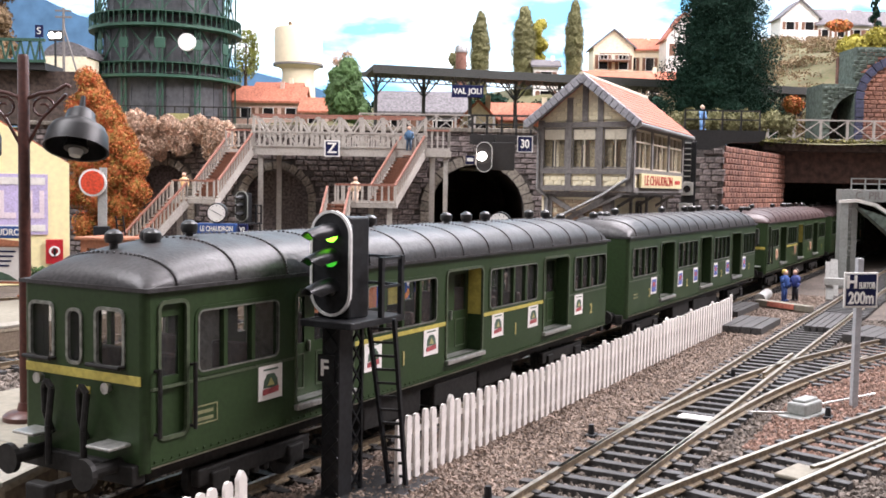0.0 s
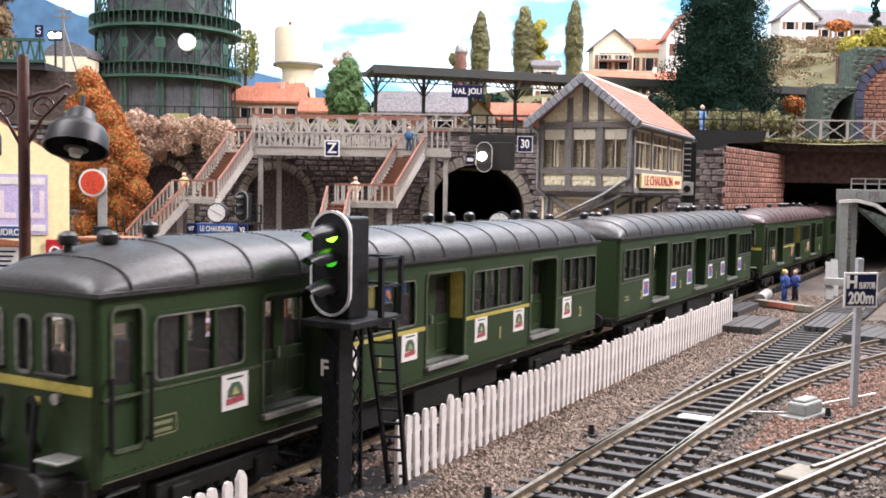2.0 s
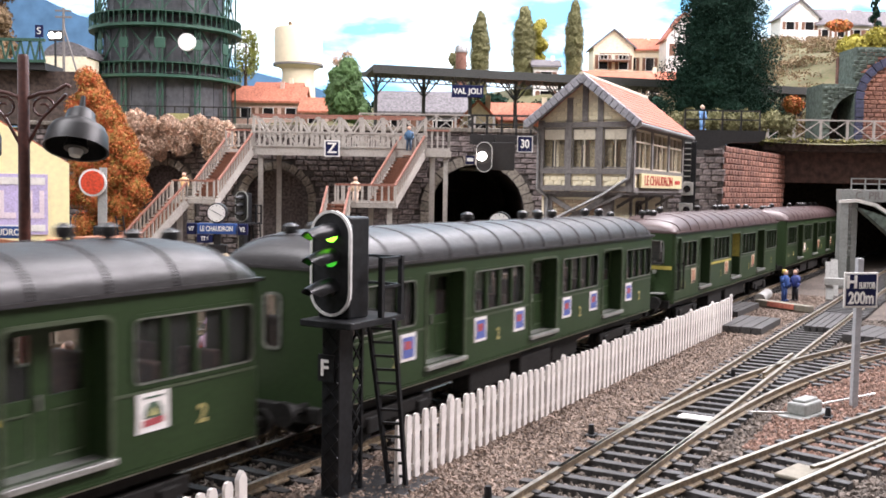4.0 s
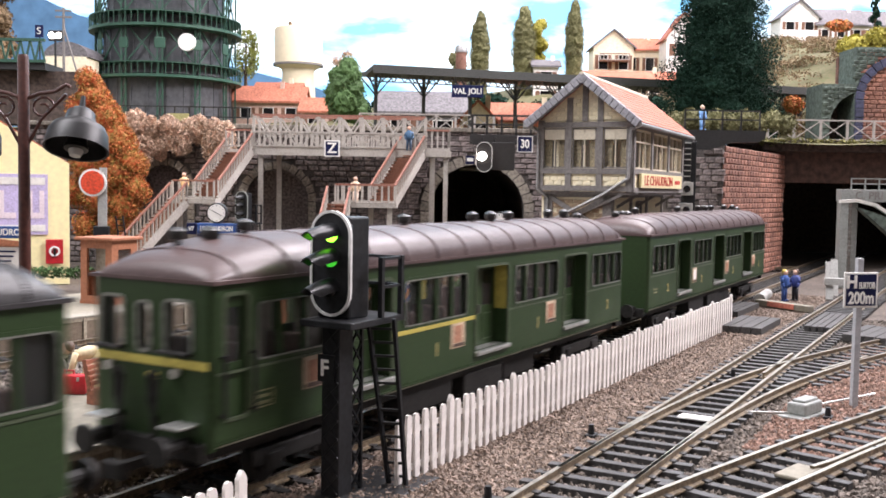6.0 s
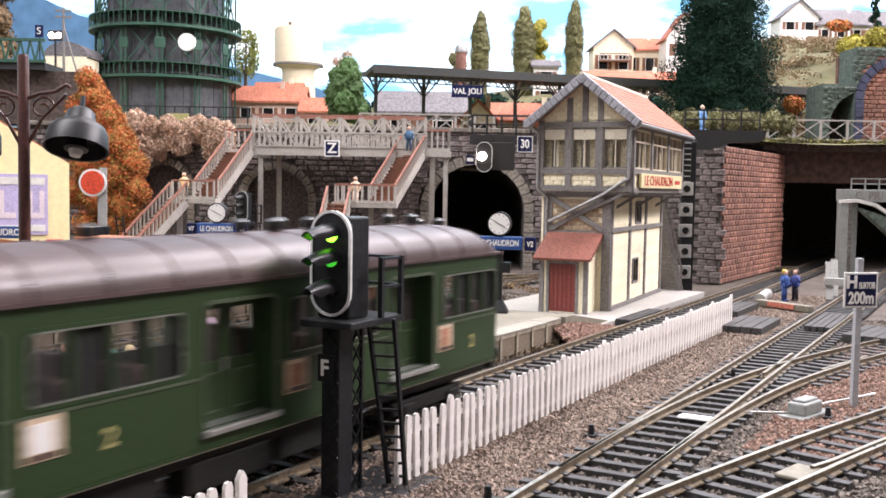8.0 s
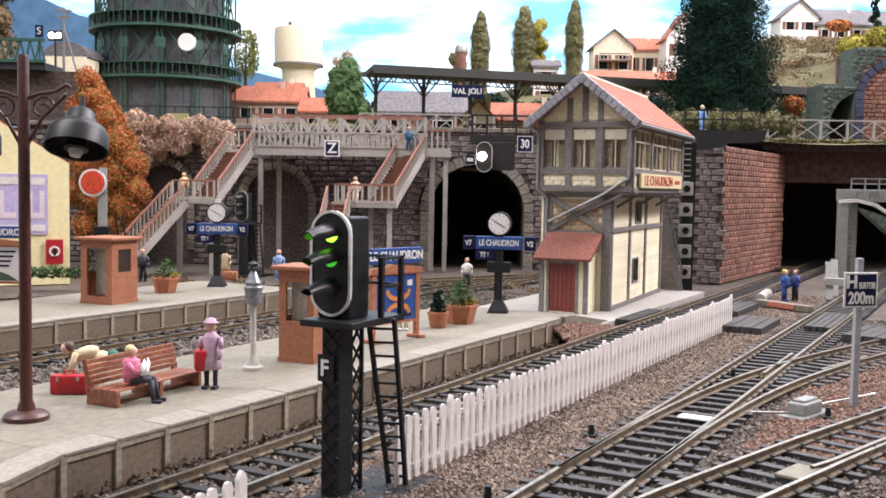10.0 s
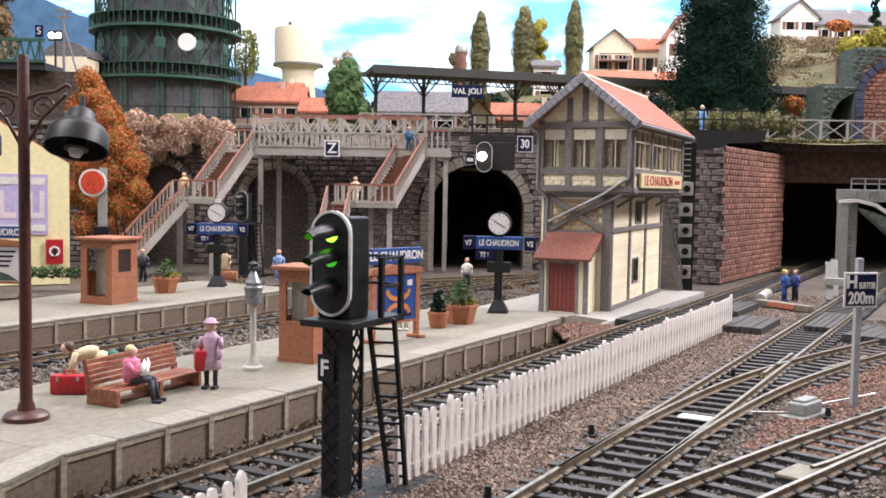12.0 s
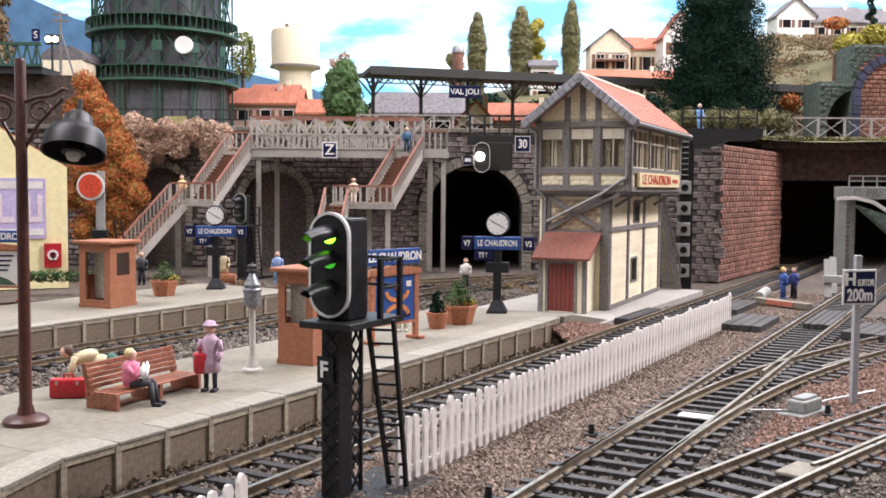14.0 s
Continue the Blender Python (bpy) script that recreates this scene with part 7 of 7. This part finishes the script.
def poster_stand(at, label, variant):
    t = thing("poster_stand", label, "notice board", at)
    for x in (-1.1, 1.1):
        part("post", BX(x - 0.1, -0.08, 0, x + 0.1, 0.08, 2.5, bev=0.02), terra_m, t)
        part("foot", BX(x - 0.14, -0.35, 0, x + 0.14, 0.35, 0.12, bev=0.03), terra_m, t)
    part("crown", prism(bmesh.new(), [(-1.35, 2.35), (1.35, 2.35), (1.2, 2.55), (0.6, 2.6), (0, 2.66), (-0.6, 2.6), (-1.2, 2.55)], -0.12, 0.12), terra_m, t, "curved terracotta top rail")
    part("frame", ring(bmesh.new(), -0.98, 0.98, 0.7, 2.3, 0, 0.1, 0.07), terra_m, t)
    p = part("board", BX(-0.98, -0.05, 0.7, 0.98, 0.05, 2.3), blue_m if variant else paper_m, t)
    if variant:
        for z, s in ((1.55, 1), (1.15, -1)):
            bm = bmesh.new()
            for k in range(8):
                a0, a1 = math.pi * k / 8, math.pi * (k + 1) / 8
                bar(bm, (0.1 + 0.55 * math.cos(a0), -0.06, z + s * (0.22 - 0.32 * math.sin(a0))), (0.1 + 0.55 * math.cos(a1), -0.06, z + s * (0.22 - 0.32 * math.sin(a1))), 0.03, 0.16)
            part("print_shape", bm, ink_or, p)
        part("print_shape", CYL((0.1, -0.05, 1.95), (0.1, -0.08, 1.95), 0.16, n=14), ink_red, p)
        part("print_bar", BX(-0.5, -0.07, 0.82, 0.75, -0.05, 0.98), navy_m, p)
        part("print_shape", BX(0.55, -0.07, 1.9, 0.8, -0.05, 2.1), paper_m, p)
    else:
        for i in range(4):
            part("print_bar", BX(-0.6 + 0.1 * (i % 2), -0.07, 2.05 - i * 0.22, 0.8 - 0.1 * i, -0.05, 2.13 - i * 0.22), navy_m, p)
        part("print_shape", prism(bmesh.new(), [(-0.9, 0.75), (0.9, 0.75), (0.5, 1.0), (0.1, 1.15), (-0.3, 0.95)], -0.07, -0.05), ink_dark, p)
    s = part("name_board", BX(-1.25, -0.06, 2.7, 1.25, 0.06, 3.25, bev=0.02), blue_m, t, "blue board with white station name")
    writing("LE CHAUDRON", 0.42, white_letter, s, 0, -0.075, 2.97, squeeze=0.9, bold=0.012)


ink_or = M("poster_orange", (0.75, 0.28, 0.08), 0.6)
poster_stand(P(24.15, 4.36, 0.74, -12), "terracotta poster stand with blue poster and station name", 1)
poster_stand(BG(-20.5, 45.7, 0.74), "terracotta poster stand with pale poster and station name", 0)


def pot(at, r, h, square, plant, seed, label, n, tall):
    t = thing("flower_pot", label, "flower pot", at)
    part("pot", lathe(bmesh.new(), [(r * 0.72, 0), (r * 0.95, h * 0.85), (r, h * 0.86), (r, h), (r * 0.85, h), (r * 0.8, h * 0.9)], 6 if square else 18), terra_m, t)
    f = foliage("plant", cone_blobs(h * 0.9, h + tall, r * 0.85, r * 0.35, 6, seed), n, 0.07, plant, "", "", Matrix(), seed=seed)
    f.parent = t
    return t



pot(P(27.8, 4.7, 0.74), 0.42, 0.62, False, leaf_dark, 31, "round terracotta pot with dark green bush", 500, 0.8)
p2 = pot(P(29.4, 4.6, 0.74), 0.72, 0.75, True, leaf_green, 32, "hexagonal terracotta planter with bush and yellow flowers", 600, 1.0)
foliage("flowers", [(0.35, -0.25, 0.85, 0.35, 0.25, 0.12)], 120, 0.07, leaf_yellow, "", "", Matrix(), seed=33).parent = p2
p3 = pot(P(30.4, 21.6, 0.74), 0.68, 0.75, True, leaf_green, 34, "hexagonal terracotta planter on the far platform", 350, 0.9)
foliage("flowers", [(0.35, -0.25, 0.85, 0.35, 0.25, 0.12)], 100, 0.07, leaf_yellow, "", "", Matrix(), seed=35).parent = p3


dial_m = M("clock_dial_white", (0.93, 0.92, 0.9), 0.35, var=0.02, dirt=0.0)


def station_clock(at, label):
    t = thing("station_clock", label, "clock", at, group="platform clocks")
    part("base", lathe(bmesh.new(), [(0.62, 0), (0.58, 0.1), (0.3, 0.5), (0.26, 0.55)], 4), black_m, t, m=P(0, 0, 0, 45))
    part("post", BX(-0.17, -0.17, 0.5, 0.17, 0.17, 3.35), black_m, t)
    part("plate_box", BX(-0.5, -0.22, 1.75, 0.5, 0.22, 2.2, bev=0.03), black_m, t)
    b = part("name_board", BX(-1.0, -0.24, 2.75, 1.0, 0.24, 3.3, bev=0.03), blue_m, t, "blue board with white station name")
    writing("LE CHAUDRON", 0.36, white_letter, b, 0, -0.255, 3.02, squeeze=0.68, bold=0.01)
    for x, n in ((-1.32, "V7"), (1.34, "V2")):
        k = part("side_board", BX(x - 0.24, -0.2, 2.72, x + 0.24, 0.2, 3.3, bev=0.02), navy_m, t)
        writing(n, 0.32, white_letter, k, x, -0.215, 3.0, squeeze=0.8, bold=0.01)
    k = part("track_board", BX(-1.0, -0.26, 2.3, -0.2, 0.1, 2.72), navy_m, t)
    writing("TT 6", 0.3, white_letter, k, -0.6, -0.275, 2.5, squeeze=0.66, bold=0.01)
    c = part("clock_case", CYL((0, -0.22, 3.85), (0, 0.22, 3.85), 0.52, n=32), black_m, t, smooth=True)
    part("dial", CYL((0, -0.235, 3.85), (0, -0.2, 3.85), 0.46, n=32), dial_m, c, "white clock dial")
    for i in range(12):
        a = math.tau * i / 12
        part("hour_mark", bar(bmesh.new(), (0.36 * math.sin(a), -0.245, 3.85 + 0.36 * math.cos(a)), (0.42 * math.sin(a), -0.245, 3.85 + 0.42 * math.cos(a)), 0.03, 0.02), black_m, c)
    for a, ln, w in ((radians(118), 0.3, 0.045), (radians(300), 0.36, 0.035)):
        part("clock_hand", bar(bmesh.new(), (-0.08 * math.sin(a), -0.25, 3.85 - 0.08 * math.cos(a)), (ln * math.sin(a), -0.25, 3.85 + ln * math.cos(a)), w, 0.02), black_m, c)


station_clock(P(33.4, 4.9, 0.74, RV - 8), "black platform clock post with blue name board")
station_clock(P(34.2, 21.7, 0.74, RV), "black clock post with blue name board on the far platform")


def disc_signal():
    t = thing("disc_signal", "round red disc signal with white rim on grey post", "railway signal", BG(-19.4, 56, -0.3))
    part("post", BX(-0.12, 0.05, 0, 0.12, 0.25, 6.9), greyiron_m, t)
    part("post_panel", BX(-0.02, -0.02, 3.6, 0.42, 0.06, 7.2, bev=0.02), greyiron_m, t)
    d = part("disc", CYL((-0.35, -0.12, 6.35), (-0.35, -0.06, 6.35), 0.78, n=32), white_letter, t, "white rimmed disc")
    part("disc_face", CYL((-0.35, -0.15, 6.35), (-0.35, -0.1, 6.35), 0.66, n=32), M("disc_red", (0.85, 0.09, 0.035), 0.5), d, "red disc face")
    part("mechanism", BX(-0.35, -0.1, 3.3, 0.5, 0.3, 3.9, bev=0.05), black_m, t)
    bm = bmesh.new()
    for x in (0.9, 1.3):
        bar(bm, (x + 0.5, 0, 0.8), (x, 0, 4.5), 0.07)
    lad = part("ladder", bm, black_m, t)
    for i in range(11):
        part("rung", bar(bmesh.new(), (1.35 - i * 0.045, 0, 1.0 + i * 0.33), (1.75 - i * 0.045, 0, 1.0 + i * 0.33), 0.05), black_m, lad)


disc_signal()


def life_ring_board():
    t = thing("fire_point", "red board with white ring hung on the wall", "notice board", BG(-24.0, 61.2, 1.0, 25))
    part("board", BX(-0.5, -0.06, 0, 0.5, 0.1, 1.5, bev=0.03), red_m, t)
    bm = bmesh.new()
    for k in range(14):
        a0, a1 = math.tau * k / 14, math.tau * (k + 1) / 14
        bar(bm, (0.27 * math.cos(a0), -0.1, 0.78 + 0.27 * math.sin(a0)), (0.27 * math.cos(a1), -0.1, 0.78 + 0.27 * math.sin(a1)), 0.08, 0.12)
    part("ring", bm, white_letter, t)
    part("nozzle", BX(-0.05, -0.14, 0.45, 0.07, -0.08, 0.9), black_m, t)


life_ring_board()
foliage("low_hedge", [(-24.3 + i * 0.7, 0, 0.75, 0.5, 0.4, 0.35) for i in range(6)], 1300, 0.09, leaf_green, "low green hedge by the yellow house", "hedge", BG(0, 58), stuff=True, seed=36)


# ---- signals and gantries at the back ----
def gantry():
    t = thing("signal_gantry", "black signal gantry with lit white light and railing", "signal gantry", BG(0, 72))
    part("beam", BX(1.8, -0.4, 9.3, 8.4, 0.6, 9.95, bev=0.03), black_rail, t)
    for i in range(7):
        part("post", BX(1.88 + i * 1.05, -0.38, 9.9, 2.04 + i * 1.05, -0.22, 11.3), black_rail, t)
    for z in (10.6, 11.25):
        part("rail", BX(1.8, -0.36, z, 8.4, -0.24, z + 0.13), black_rail, t)
    for i in range(3):
        part("lamp_box", CYL((2.2 + i * 0.9, -0.6, 9.6), (2.2 + i * 0.9, -0.3, 9.6), 0.42, n=14), black_rail, t)
    part("support", BX(7.6, -0.2, -0.3, 8.0, 0.4, 9.6), black_rail, t)
    h = part("signal_head", oval(bmesh.new(), 1.1, 2.1, -0.3, 0.3), black_rail, t, m=P(2.8, -1.2, 8.3, 90))
    part("white_rim", oval_ring(1.15, 2.15, 0.04, -0.05, 0.05), ringwhite_m, h, m=P(-0.3, 0, 0))
    part("lens", CYL((2.65, -1.75, 8.35), (2.65, -1.5, 8.35), 0.33, n=20), white_glow, t, "bright white lens")
    part("equipment_case", BX(3.3, -0.9, 7.4, 5.0, -0.2, 9.4, bev=0.05), black_rail, t)
    k = part("speed_board", BX(5.2, -1.05, 8.75, 6.2, -0.95, 9.8), navy_m, t, "dark board with white number")
    part("board_rim", ring(bmesh.new(), 5.2, 6.2, 8.75, 9.8, -1.06, 0.05, 0.02), ringwhite_m, k)
    writing("30", 0.85, white_letter, k, 5.7, -1.08, 9.27, squeeze=0.75, bold=0.02)
    k = part("small_plate", BX(1.5, -0.9, 7.8, 2.15, -0.8, 8.4), navy_m, t)
    part("print_bar", BX(1.6, -0.93, 8.0, 2.05, -0.9, 8.25), white_letter, k)
    part("hanger", BX(2.7, -0.9, 8.3, 2.9, -0.3, 9.5), black_rail, t)


gantry()


def repeater_post():
    t = thing("light_post_signal", "tall black post with five square grey light boxes", "railway signal", P(57.5, 3.6, -0.3, RV))
    part("post", BX(-0.25, -0.1, 0, 0.55, 0.5, 9.6, bev=0.04), black_m, t)
    for i in range(5):
        z = 1.3 + i * 1.32
        b = part("light_box", BX(-0.48, -0.3, z - 0.42, 0.36, -0.08, z + 0.42, bev=0.04), greyiron_m, t)
        part("lens", CYL((-0.06, -0.34, z), (-0.06, -0.28, z), 0.22, n=14), dark_lens, b)
    for x in (-0.3, 0.2):
        part("ladder_rail", BX(x - 0.04, -0.25, 6.9, x + 0.04, -0.17, 10.0), black_m, t)
    for i in range(9):
        part("rung", BX(-0.3, -0.24, 7.0 + i * 0.35, 0.2, -0.18, 7.06 + i * 0.35), greyiron_m, t)
    a = thing("cantilever_gantry", "black cantilever signal bracket with hand rail", "signal gantry", BG(0, 66.5))
    bm = prism(bmesh.new(), [(15.8, 8.9), (17.6, 8.9), (19.0, 9.4), (20.8, 9.45), (21.2, 9.7), (21.2, 10.2), (15.8, 10.2)], -0.4, 0.6)
    part("beam", bm, black_rail, a)
    for i in range(5):
        part("post", BX(16.0 + i * 1.25, 0.3, 10.2, 16.1 + i * 1.25, 0.4, 11.6), black_rail, a)
    for z in (10.9, 11.5):
        part("rail", BX(16, 0.3, z, 21.1, 0.4, z + 0.09), black_rail, a)


repeater_post()


def gate_frame():
    t = thing("portal_frame", "pale grey steel portal with lettered beam", "gantry", BG(27.3, 68, -0.3))
    part("post", BX(-0.25, -0.3, 0, 0.3, 0.4, 6.6, bev=0.03), paleiron_m, t)
    part("post", BX(0.8, 0.4, 0, 1.2, 0.9, 6.6, bev=0.03), paleiron_m, t)
    part("post", BX(6.8, -0.3, 0, 7.4, 0.4, 6.6, bev=0.03), paleiron_m, t)
    b = part("beam", BX(-0.3, -0.4, 5.9, 7.4, 0.5, 6.75, bev=0.03), paleiron_m, t)
    writing("C. PRI", 0.75, timber_m, b, 1.6, -0.42, 6.32, bold=0.01)
    for i in range(12):
        part("rung", BX(0.35, -0.1, 2.2 + i * 0.32, 0.8, 0.0, 2.27 + i * 0.32), paleiron_m, t)
    for z in (7.1, 7.45):
        part("hand_rail", BX(0.5, 0, z, 7.2, 0.08, z + 0.08), paleiron_m, t)
    for i in range(8):
        part("rail_post", BX(0.5 + i * 0.95, 0, 6.7, 0.58 + i * 0.95, 0.08, 7.5), paleiron_m, t)
    l = thing("curved_lamp", "pale curved lamp arm with teal underside", "lamp", BG(19.9, 50, -0.3))
    bm = bmesh.new()
    pts = [(0, 0, 6.05), (0.9, 0, 6.1), (1.8, 0, 5.9), (2.6, 0, 5.4), (3.1, 0, 4.6), (3.3, 0, 3.6), (3.35, 0, 0)]
    for p, q in zip(pts, pts[1:]):
        bar(bm, p, q, 0.24, 0.16)
    part("arm", bm, plaster_w, l)
    part("reflector", prism(bmesh.new(), [(0.9, 5.75), (2.3, 5.3), (2.75, 4.5), (2.6, 4.3)], -0.3, 0.3), teal_m, l)


gate_frame()


# ---- trackside details ----
def pads():
    pad_m = M("crossing_dark", (0.05, 0.047, 0.045), 0.7, var=0.3, bump=0.3)
    for i, (x, y, w, d, r) in enumerate(((42.5, -3.9, 4.4, 1.9, 0), (45.5, -6.85, 6.0, 1.2, 0), (42.5, -9.3, 4.0, 1.8, -8), (42.0, 1.36, 5.0, 0.76, 0), (48.5, -1.9, 5, 1.2, 0))):
        t = thing("crossing_panel", "dark timber crossing panel between the rails", "crossing panel", P(x, y, 0, r), group="crossing panels")
        for k in range(4):
            part("board", BX(-w / 2, -d / 2 + k * d / 4 + 0.02, -0.25, w / 2, -d / 2 + (k + 1) * d / 4 - 0.02, 0.06 + 0.01 * (k % 2), bev=0.02), pad_m, t)
    s = thing("buffer_stop", "grey concrete buffer stop with slanted bars", "buffer stop", P(57.5, -5.2, -0.2, 15))
    for x, y in ((0, 0), (2.5, -0.6)):
        part("slanted_bar", bar(bmesh.new(), (x, y, 0), (x + 0.9, y, 2.2), 0.4, 0.25), greyiron_m, s)
    part("cross_beam", BX(0, -1.8, 0.9, 0.4, 0.3, 1.3), greyiron_m, s)
    b = thing("work_barrier", "pale plank with orange and white stripe on the ballast", "barrier", P(51.2, -3.6, -0.2, -30))
    part("plank", BX(-0.25, -2.0, 0.0, 0.25, 1.6, 0.35, bev=0.04), slab_m, b)
    part("warning_stripe", BX(-0.3, -1.1, 0.06, 0.3, 0.7, 0.33), M("warning_red", (0.6, 0.2, 0.14), 0.6), b)
    m = thing("point_motor", "pale grey point motor box with cable", "point motor", P(24.9, -9.3, -0.28, -16))
    part("case", BX(-0.65, -0.3, 0.06, 0.45, 0.28, 0.42, bev=0.06), paleiron_m, m)
    part("lid", BX(-0.5, -0.2, 0.4, 0.35, 0.2, 0.5, bev=0.04), paleiron_m, m)
    part("base_plate", BX(-1.0, -0.4, 0, 0.9, 0.4, 0.07, bev=0.02), paleiron_m, m)
    bm = bmesh.new()
    pts = [(-0.6, 0.2, 0.1), (-1.4, 1.0, 0.1), (-1.7, 1.6, 0.1)]
    for p, q in zip(pts, pts[1:]):
        cyl(bm, p, q, 0.04, n=6)
    part("point_rod", bm, steel_m, m)
    part("cable", CYL((0.4, 0, 0.2), (3.4, -0.6, 0.25), 0.03, n=6), steel_m, m)
    for x, y in ((18.9, -5.0), (24.6, -9.95), (29.2, -6.2), (12.7, -5.15)):
        k = thing("ground_lever", "small dark point lever on the ballast", "point lever", P(x, y, -0.3), group="point levers")
        part("base", BX(-0.2, -0.12, 0, 0.2, 0.12, 0.12, bev=0.02), black_m, k)
        part("stem", CYL((0, 0, 0.1), (0, 0, 0.36), 0.09, 0.07, n=10), black_m, k)
    p = thing("relay_plate", "flat white plate lying between the rails", "plate", P(22.1, -6.9, -0.17, 0))
    part("plate", BX(-0.25, -0.5, 0, 0.25, 0.5, 0.05, bev=0.01), white_letter, p)
    p = thing("relay_plate", "flat cream plate lying between the rails", "plate", P(17.9, -10.3, -0.17, -14))
    part("plate", BX(-0.6, -0.3, 0, 0.6, 0.3, 0.1, bev=0.04), slab_m, p)
    c = thing("name_box", "grey trackside box beside the tunnel track", "box", P(52.5, -2.2, -0.2, 0))
    part("case", CYL((0, 0, 0.3), (3.5, 0.3, 0.3), 0.3, n=12), greyiron_m, c)


pads()

# ---- switch rails ----
sw = thing("turnout", "steel check rails and blades of the turnout", "railway track", kind="structure")
for pts in ([(29.5, -7.15), (34.5, -7.2)], [(18.2, -10.55), (19.0, -10.86), (21.6, -11.6), (25, -12.7), (28, -13.75)], [(31.5, -8.75), (35.5, -9.75)]):
    rail(pts, sw, railside_m, rail_m)


# ---- ballast stones ----
def stones(name, n, place, size, mat, label, seed):
    rng = np.random.default_rng(seed)
    xy = place(rng, n)
    base = np.array([[1, 0, 0], [-1, 0, 0], [0, 1, 0], [0, -1, 0], [0, 0, 1], [0, 0, -1]], float)
    tri = np.array([[0, 2, 4], [2, 1, 4], [1, 3, 4], [3, 0, 4], [2, 0, 5], [1, 2, 5], [3, 1, 5], [0, 3, 5]])
    jit = 1 + rng.uniform(-0.35, 0.35, (n, 6, 1))
    q = rng.normal(size=(n, 3, 3))
    rot = np.linalg.qr(q)[0]
    s = size * rng.uniform(0.55, 1.3, (n, 1, 1)) * (1 + rng.uniform(-0.3, 0.3, (n, 1, 3)))
    V = np.einsum("nij,nkj->nki", rot, base[None] * jit * s) + xy[:, None, :]
    me = bpy.data.meshes.new(name)
    me.from_pydata((V.reshape(-1, 3) * C).tolist(), [], (tri[None] + 6 * np.arange(n)[:, None, None]).reshape(-1, 3).tolist())
    me.materials.append(mat)
    tagged(new(name, me), label, "ballast", kind="stuff")


def field(x0, x1, y0, y1, z, power=1.0):
    def f(rng, n):
        x = x0 + (x1 - x0) * rng.uniform(0, 1, n) ** power
        return np.stack([x, rng.uniform(y0, y1, n), z + rng.uniform(-0.03, 0.05, n)], 1)
    return f


redstone_m = M("gravel_red", (0.27, 0.165, 0.125), 0.9, grain=900, var=0.3, island=0.4)
greystone_m = M("gravel_grey", (0.19, 0.16, 0.135), 0.9, grain=900, var=0.35, island=0.5)
stones("ballast_gravel", 60000, field(5, 60, -5.6, -1.2, -0.3, 1.7), 0.068, stone_m, "loose pinkish-grey ballast gravel", 41)
stones("track_gravel", 32000, field(5, 50, -12.5, -5.4, -0.35, 1.6), 0.066, greystone_m, "grey ballast gravel between the sleepers", 42)
stones("platform_gravel", 15000, field(3, 48, -1.4, 1.85, -0.33, 1.4), 0.068, greystone_m, "dark gravel between the platform rails", 43)
stones("yard_gravel", 16000, field(2, 50, 8.2, 17.6, -0.33, 1.2), 0.1, greystone_m, "grey gravel beside the far platform", 44)
stones("red_gravel", 16000, field(20, 40, -13.5, -8.6, -0.31, 1.2), 0.065, redstone_m, "reddish gravel beside the diverging track", 45)


def heap(rng, n):
    x, y = 32.6 + 6.2 * rng.uniform(0, 1, n), 1.0 + 0.9 * rng.uniform(0, 1, n)
    top = np.clip((y - 1.0) / 0.9, 0, 1) * np.clip((39.5 - x) / 5, 0, 1) * 0.75
    return np.stack([x, y, -0.3 + top * rng.uniform(0.7, 1.0, n)], 1)


stones("ballast_heap", 3500, heap, 0.085, redstone_m, "pinkish ballast heaped against the platform end", 48)
weed_m = M("dry_weed", (0.20, 0.15, 0.09), 0.9, var=0.4, island=0.4)
foliage("platform_weeds", [(4 + i * 0.55 + 0.2 * math.sin(i * 7), 1.72, -0.18, 0.16, 0.1, 0.14) for i in range(54)], 1400, 0.06, weed_m, "dry brown weeds along the platform edge", "weeds", Matrix(), stuff=True, seed=46)
foliage("yard_grass", [(-20 + i * 1.3, 62 + 7 * ((i * 37) % 10) / 10, -0.2, 0.9, 0.9, 0.15) for i in range(26)], 4000, 0.1, leaf_brown, "brown leaf litter at the foot of the stone wall", "grass", BG(0, 0), stuff=True, seed=47)

TRAVEL = [(0, 0), (1.6, 0), (1.8, 0.25), (2.0, 1.04), (2.2, 2.2), (2.4, 3.65), (2.6, 5.19), (2.8, 6.87), (3.0, 8.66), (3.2, 10.53), (3.7, 15.8), (4.2, 22.0), (4.7, 28.8), (5.3, 37.6), (5.5, 40.7), (5.75, 44.6),
          (6.0, 48.6), (6.25, 52.55), (6.5, 56.62), (6.75, 61.0), (7.0, 65.5), (7.25, 69.85), (7.5, 74.35), (7.75, 79.4), (8.0, 84.8), (8.2, 89.2), (8.7, 100.4), (9.2, 110.5), (9.8, 120), (10.5, 127), (11.2, 131), (12.0, 132), (14.0, 132)]


def motions():
    for car, x in cars:
        walk(car, [(t, P(x - d, 0, 0)) for t, d in TRAVEL])


motions()
